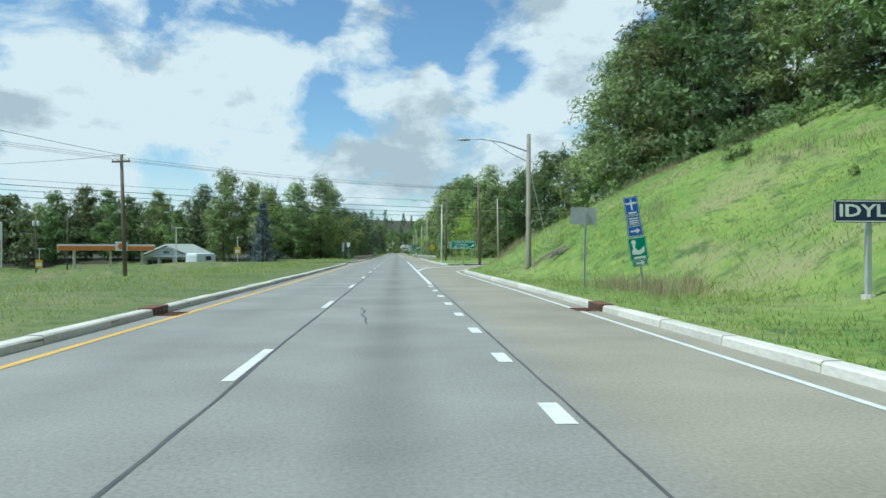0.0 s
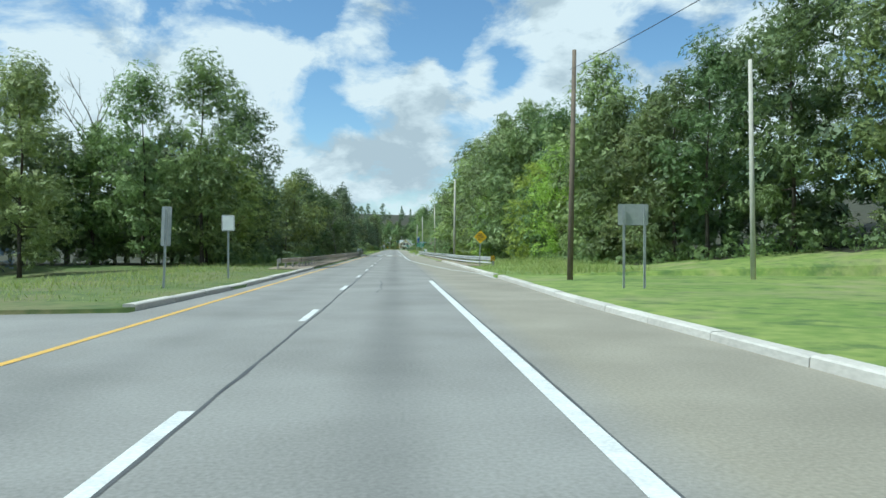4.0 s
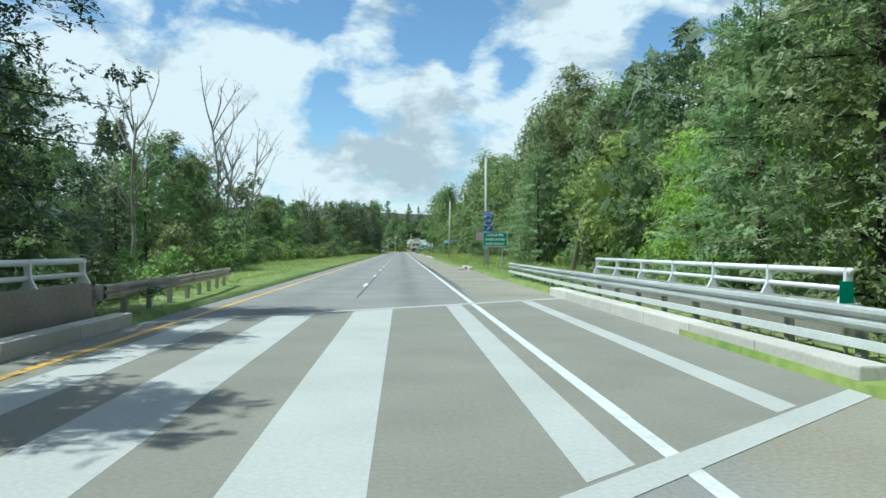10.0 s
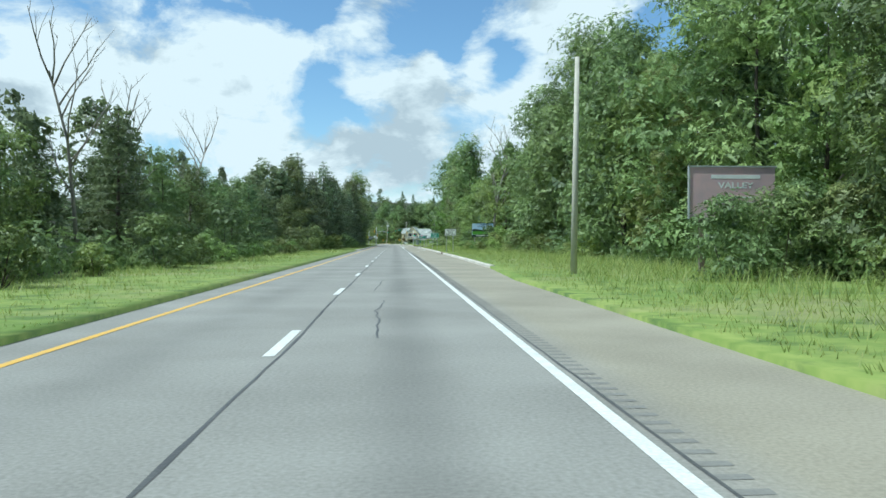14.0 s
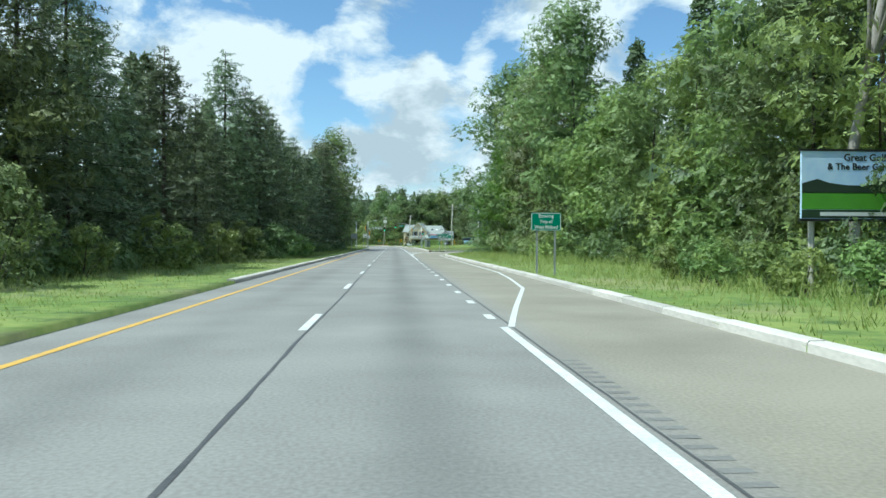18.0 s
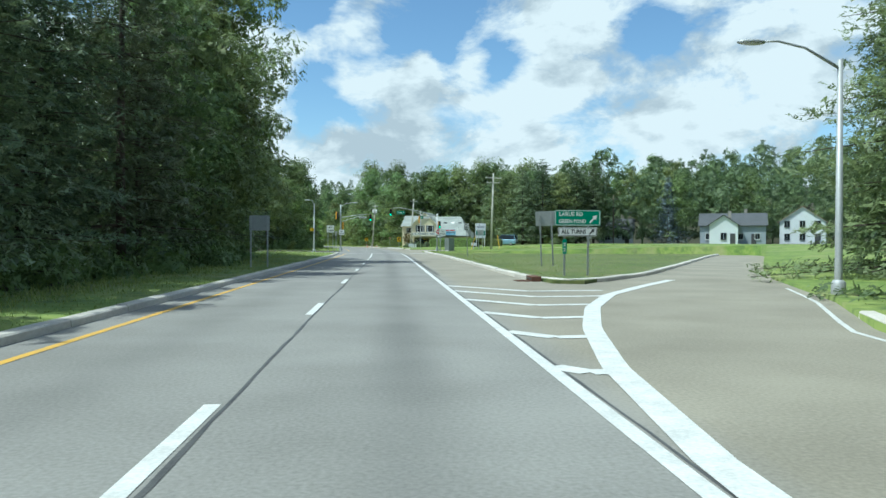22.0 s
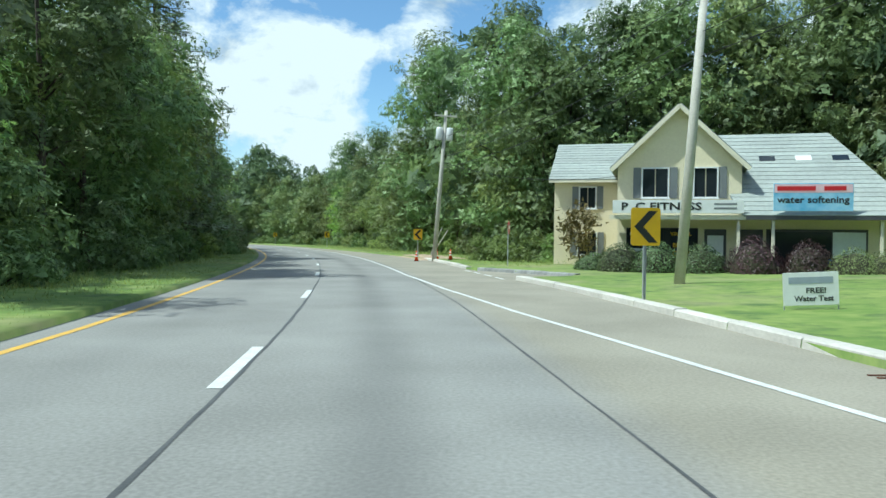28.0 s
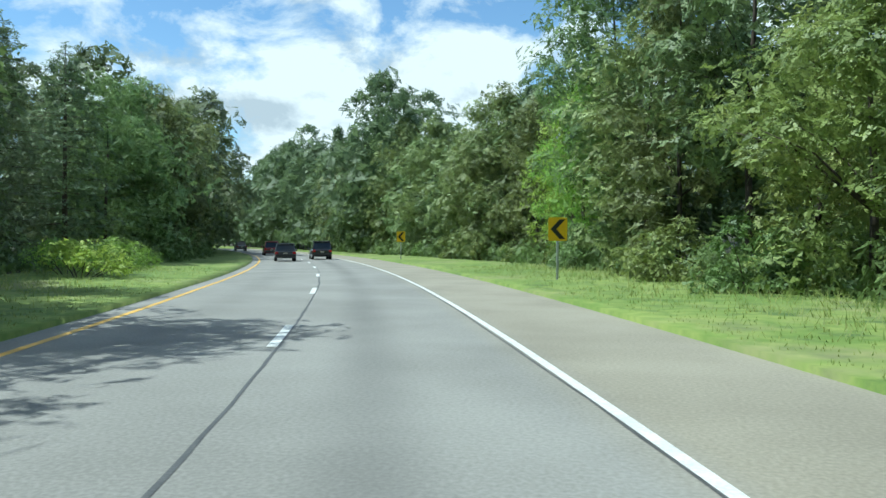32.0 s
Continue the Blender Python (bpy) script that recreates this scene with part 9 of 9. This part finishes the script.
def shop_garden():
    for x, y, r, h, m, lab in ((3.2, -2.2, 1.15, 1.25, LEAF_YEW, "clipped green bush before the shop"), (4.9, -2.5, 1.2, 1.3, LEAF_YEW, "clipped green bush before the shop"), (6.8, -2.8, 1.2, 1.25, LEAF_YEW, "clipped green bush before the shop"),
                               (9.0, -3.4, 1.15, 1.6, LEAF_PURPLE, "rounded purple barberry bush before the shop"), (11.2, -3.4, 1.05, 1.45, LEAF_PURPLE, "rounded purple barberry bush before the shop"), (12.9, -3.9, 1.15, 1.15, LEAF_OAK, "clipped bright green bush before the shop"),
                               (14.3, -4.2, 1.2, 1.1, LEAF_OAK, "clipped bright green bush before the shop"), (1.9, -1.4, 0.9, 0.8, LEAF_YEW, "low clipped bush by the wall")):
        wx, wy = local(x, y)
        bush(lab, wx, wy, r, h, m)
    wx, wy = local(0.7, 5.0)
    s, d = spot(wx, wy)
    small = make_tree("crab", 3.4, 1.2, 1.0, 22, 900, 0.16, leaf_material("crab_leaves", (0.16, 0.13, 0.045), (0.30, 0.22, 0.09)), "small reddish ornamental tree against the wall", tr=0.05, clump_r=(0.25, 0.5))
    place(small, s, d, 1.0)
    hedge_run("long clipped green hedge beside the car park", (9.0, 676.0, 0), (16.5, 664.5, 0), 1.7, 1.6, LEAF_SHRUB, 0.11, 520)
    hedge_run("long clipped green hedge by the side street", (17.5, 663.0, 0), (21, 661.6, 0), 1.5, 1.3, LEAF_SHRUB, 0.11, 420)
    bush("rounded clipped bush before the dark trees", 31.5, 663.3, 1.35, 1.3, LEAF_SHRUB, 0.11, 1800)
    root = stand("lawn_sign", 5.05, 675.0, -6, -3)
    for x in (-0.55, 0.55):
        part("leg", tube(bmesh.new(), [(x, 0.02, -0.2), (x, 0.02, 0.75)], 0.015, 6), GALV, root)
    p = part("panel", box(bmesh.new(), 0, 0, 0.46, 1.12, 0.02, 0.7, 0.005), SIGN_WHITE, root)
    words("FREE!", 0.16, SIGN_BLACK, p, 0.1, -0.013, 0.42, width=0.4)
    words("Water Test", 0.16, SIGN_BLACK, p, 0.05, -0.013, 0.25, width=0.8)
    part("text_bar", box(bmesh.new(), 0, -0.012, 0.64, 0.9, 0.006, 0.14), GREY_SIDING, p)
    tagged(root, "small white lawn sign with black lettering", "lawn sign")
    root = stand("board_sign", 17.0, 661.5)
    for x in (-0.75, 0.75):
        part("leg", box(bmesh.new(), x, 0, 1.0, 0.12, 0.12, 2.4, 0.01), WHITE_PAINT, root)
    p = part("panel", box(bmesh.new(), 0, 0, 3.0, 1.9, 0.16, 2.7, 0.02), SIDING, root)
    part("colour_field", box(bmesh.new(), 0, -0.09, 2.6, 1.7, 0.02, 0.9), GREEN, p)
    part("text_bar", box(bmesh.new(), 0, -0.09, 3.7, 1.4, 0.02, 0.25), GREY_SIDING, p)
    tagged(root, "tall pale business sign board on two legs", "sign")
    root = stand("board_sign", 15.0, 655.0)
    part("leg", box(bmesh.new(), 0, 0, 0.4, 0.06, 0.06, 1.0), WHITE_PAINT, root)
    part("panel", box(bmesh.new(), 0, -0.04, 0.85, 0.8, 0.03, 0.55), SIDING, root)
    tagged(root, "small white notice board on the grass", "sign")
    root = stand("board_sign", 4.2, 664.8)
    for x in (-0.3, 0.3):
        part("leg", box(bmesh.new(), x, 0, 0.4, 0.05, 0.05, 1.0), WHITE_PAINT, root)
    part("panel", box(bmesh.new(), 0, -0.04, 0.75, 0.9, 0.03, 0.55), SIDING, root)
    tagged(root, "small white roadside notice board on the grass", "sign")


shop_building()
filling_station()
house("house", "white two-storey gabled house with a dark roof", 62.3, 659, -25, 5.0, 6, 3.7, 5.4, SIDING, DARK_SHINGLE)
house("house", "grey gabled house beside the white one", 66.5, 664.5, -25, 12.0, 7, 3.7, 6.0, GREY_SIDING, DARK_SHINGLE, False)
house("house", "white house with a tan roof by the ramp", 83, 669, -32, 8.5, 9, 4.6, 7.6, SIDING, TAN_SHINGLE)
house("house", "small pale house under the trees", 47.5, 678, -15, 7.0, 6, 2.8, 5.2, SIDING, DARK_SHINGLE, False)
shop_garden()
GREY_PAINT, RED_CAR, BLACK_CAR = paint("grey_car_paint", (0.075, 0.085, 0.10)), paint("red_car_paint", (0.20, 0.012, 0.02)), paint("black_car_paint", (0.016, 0.014, 0.02))
BLUE_CAR = paint("pale_blue_car_paint", (0.30, 0.48, 0.60))


def on_road(name, label, s, d, colour, kind):
    x, y = rd(s, d)
    vehicle(name, label, float(x), float(y), math.degrees(turn_at(s)), colour, kind, 0.0)


on_road("hatchback", "grey hatchback driving away round the bend", 821, -3.1, GREY_PAINT, "hatch")
on_road("car", "black sport utility car with roof rails on the bend", 828, 0.4, BLACK_CAR, "suv")
on_road("car", "dark red sport utility car ahead of the hatchback", 851, -3.1, RED_CAR, "suv")
on_road("pickup_truck", "dark pickup truck far ahead on the bend", 905, -3.1, GREY_PAINT, "pickup")
vehicle("van", "pale blue van parked behind the hedge", 22.5, 667.5, 62, BLUE_CAR, "van", float(terrain(*spot(22.5, 667.5))))
guard_rail("galvanised guard rail by the side street", ((612, -19), (612.5, -23), (613, -34)), RAIL_STEEL, rub=False, side=-1)
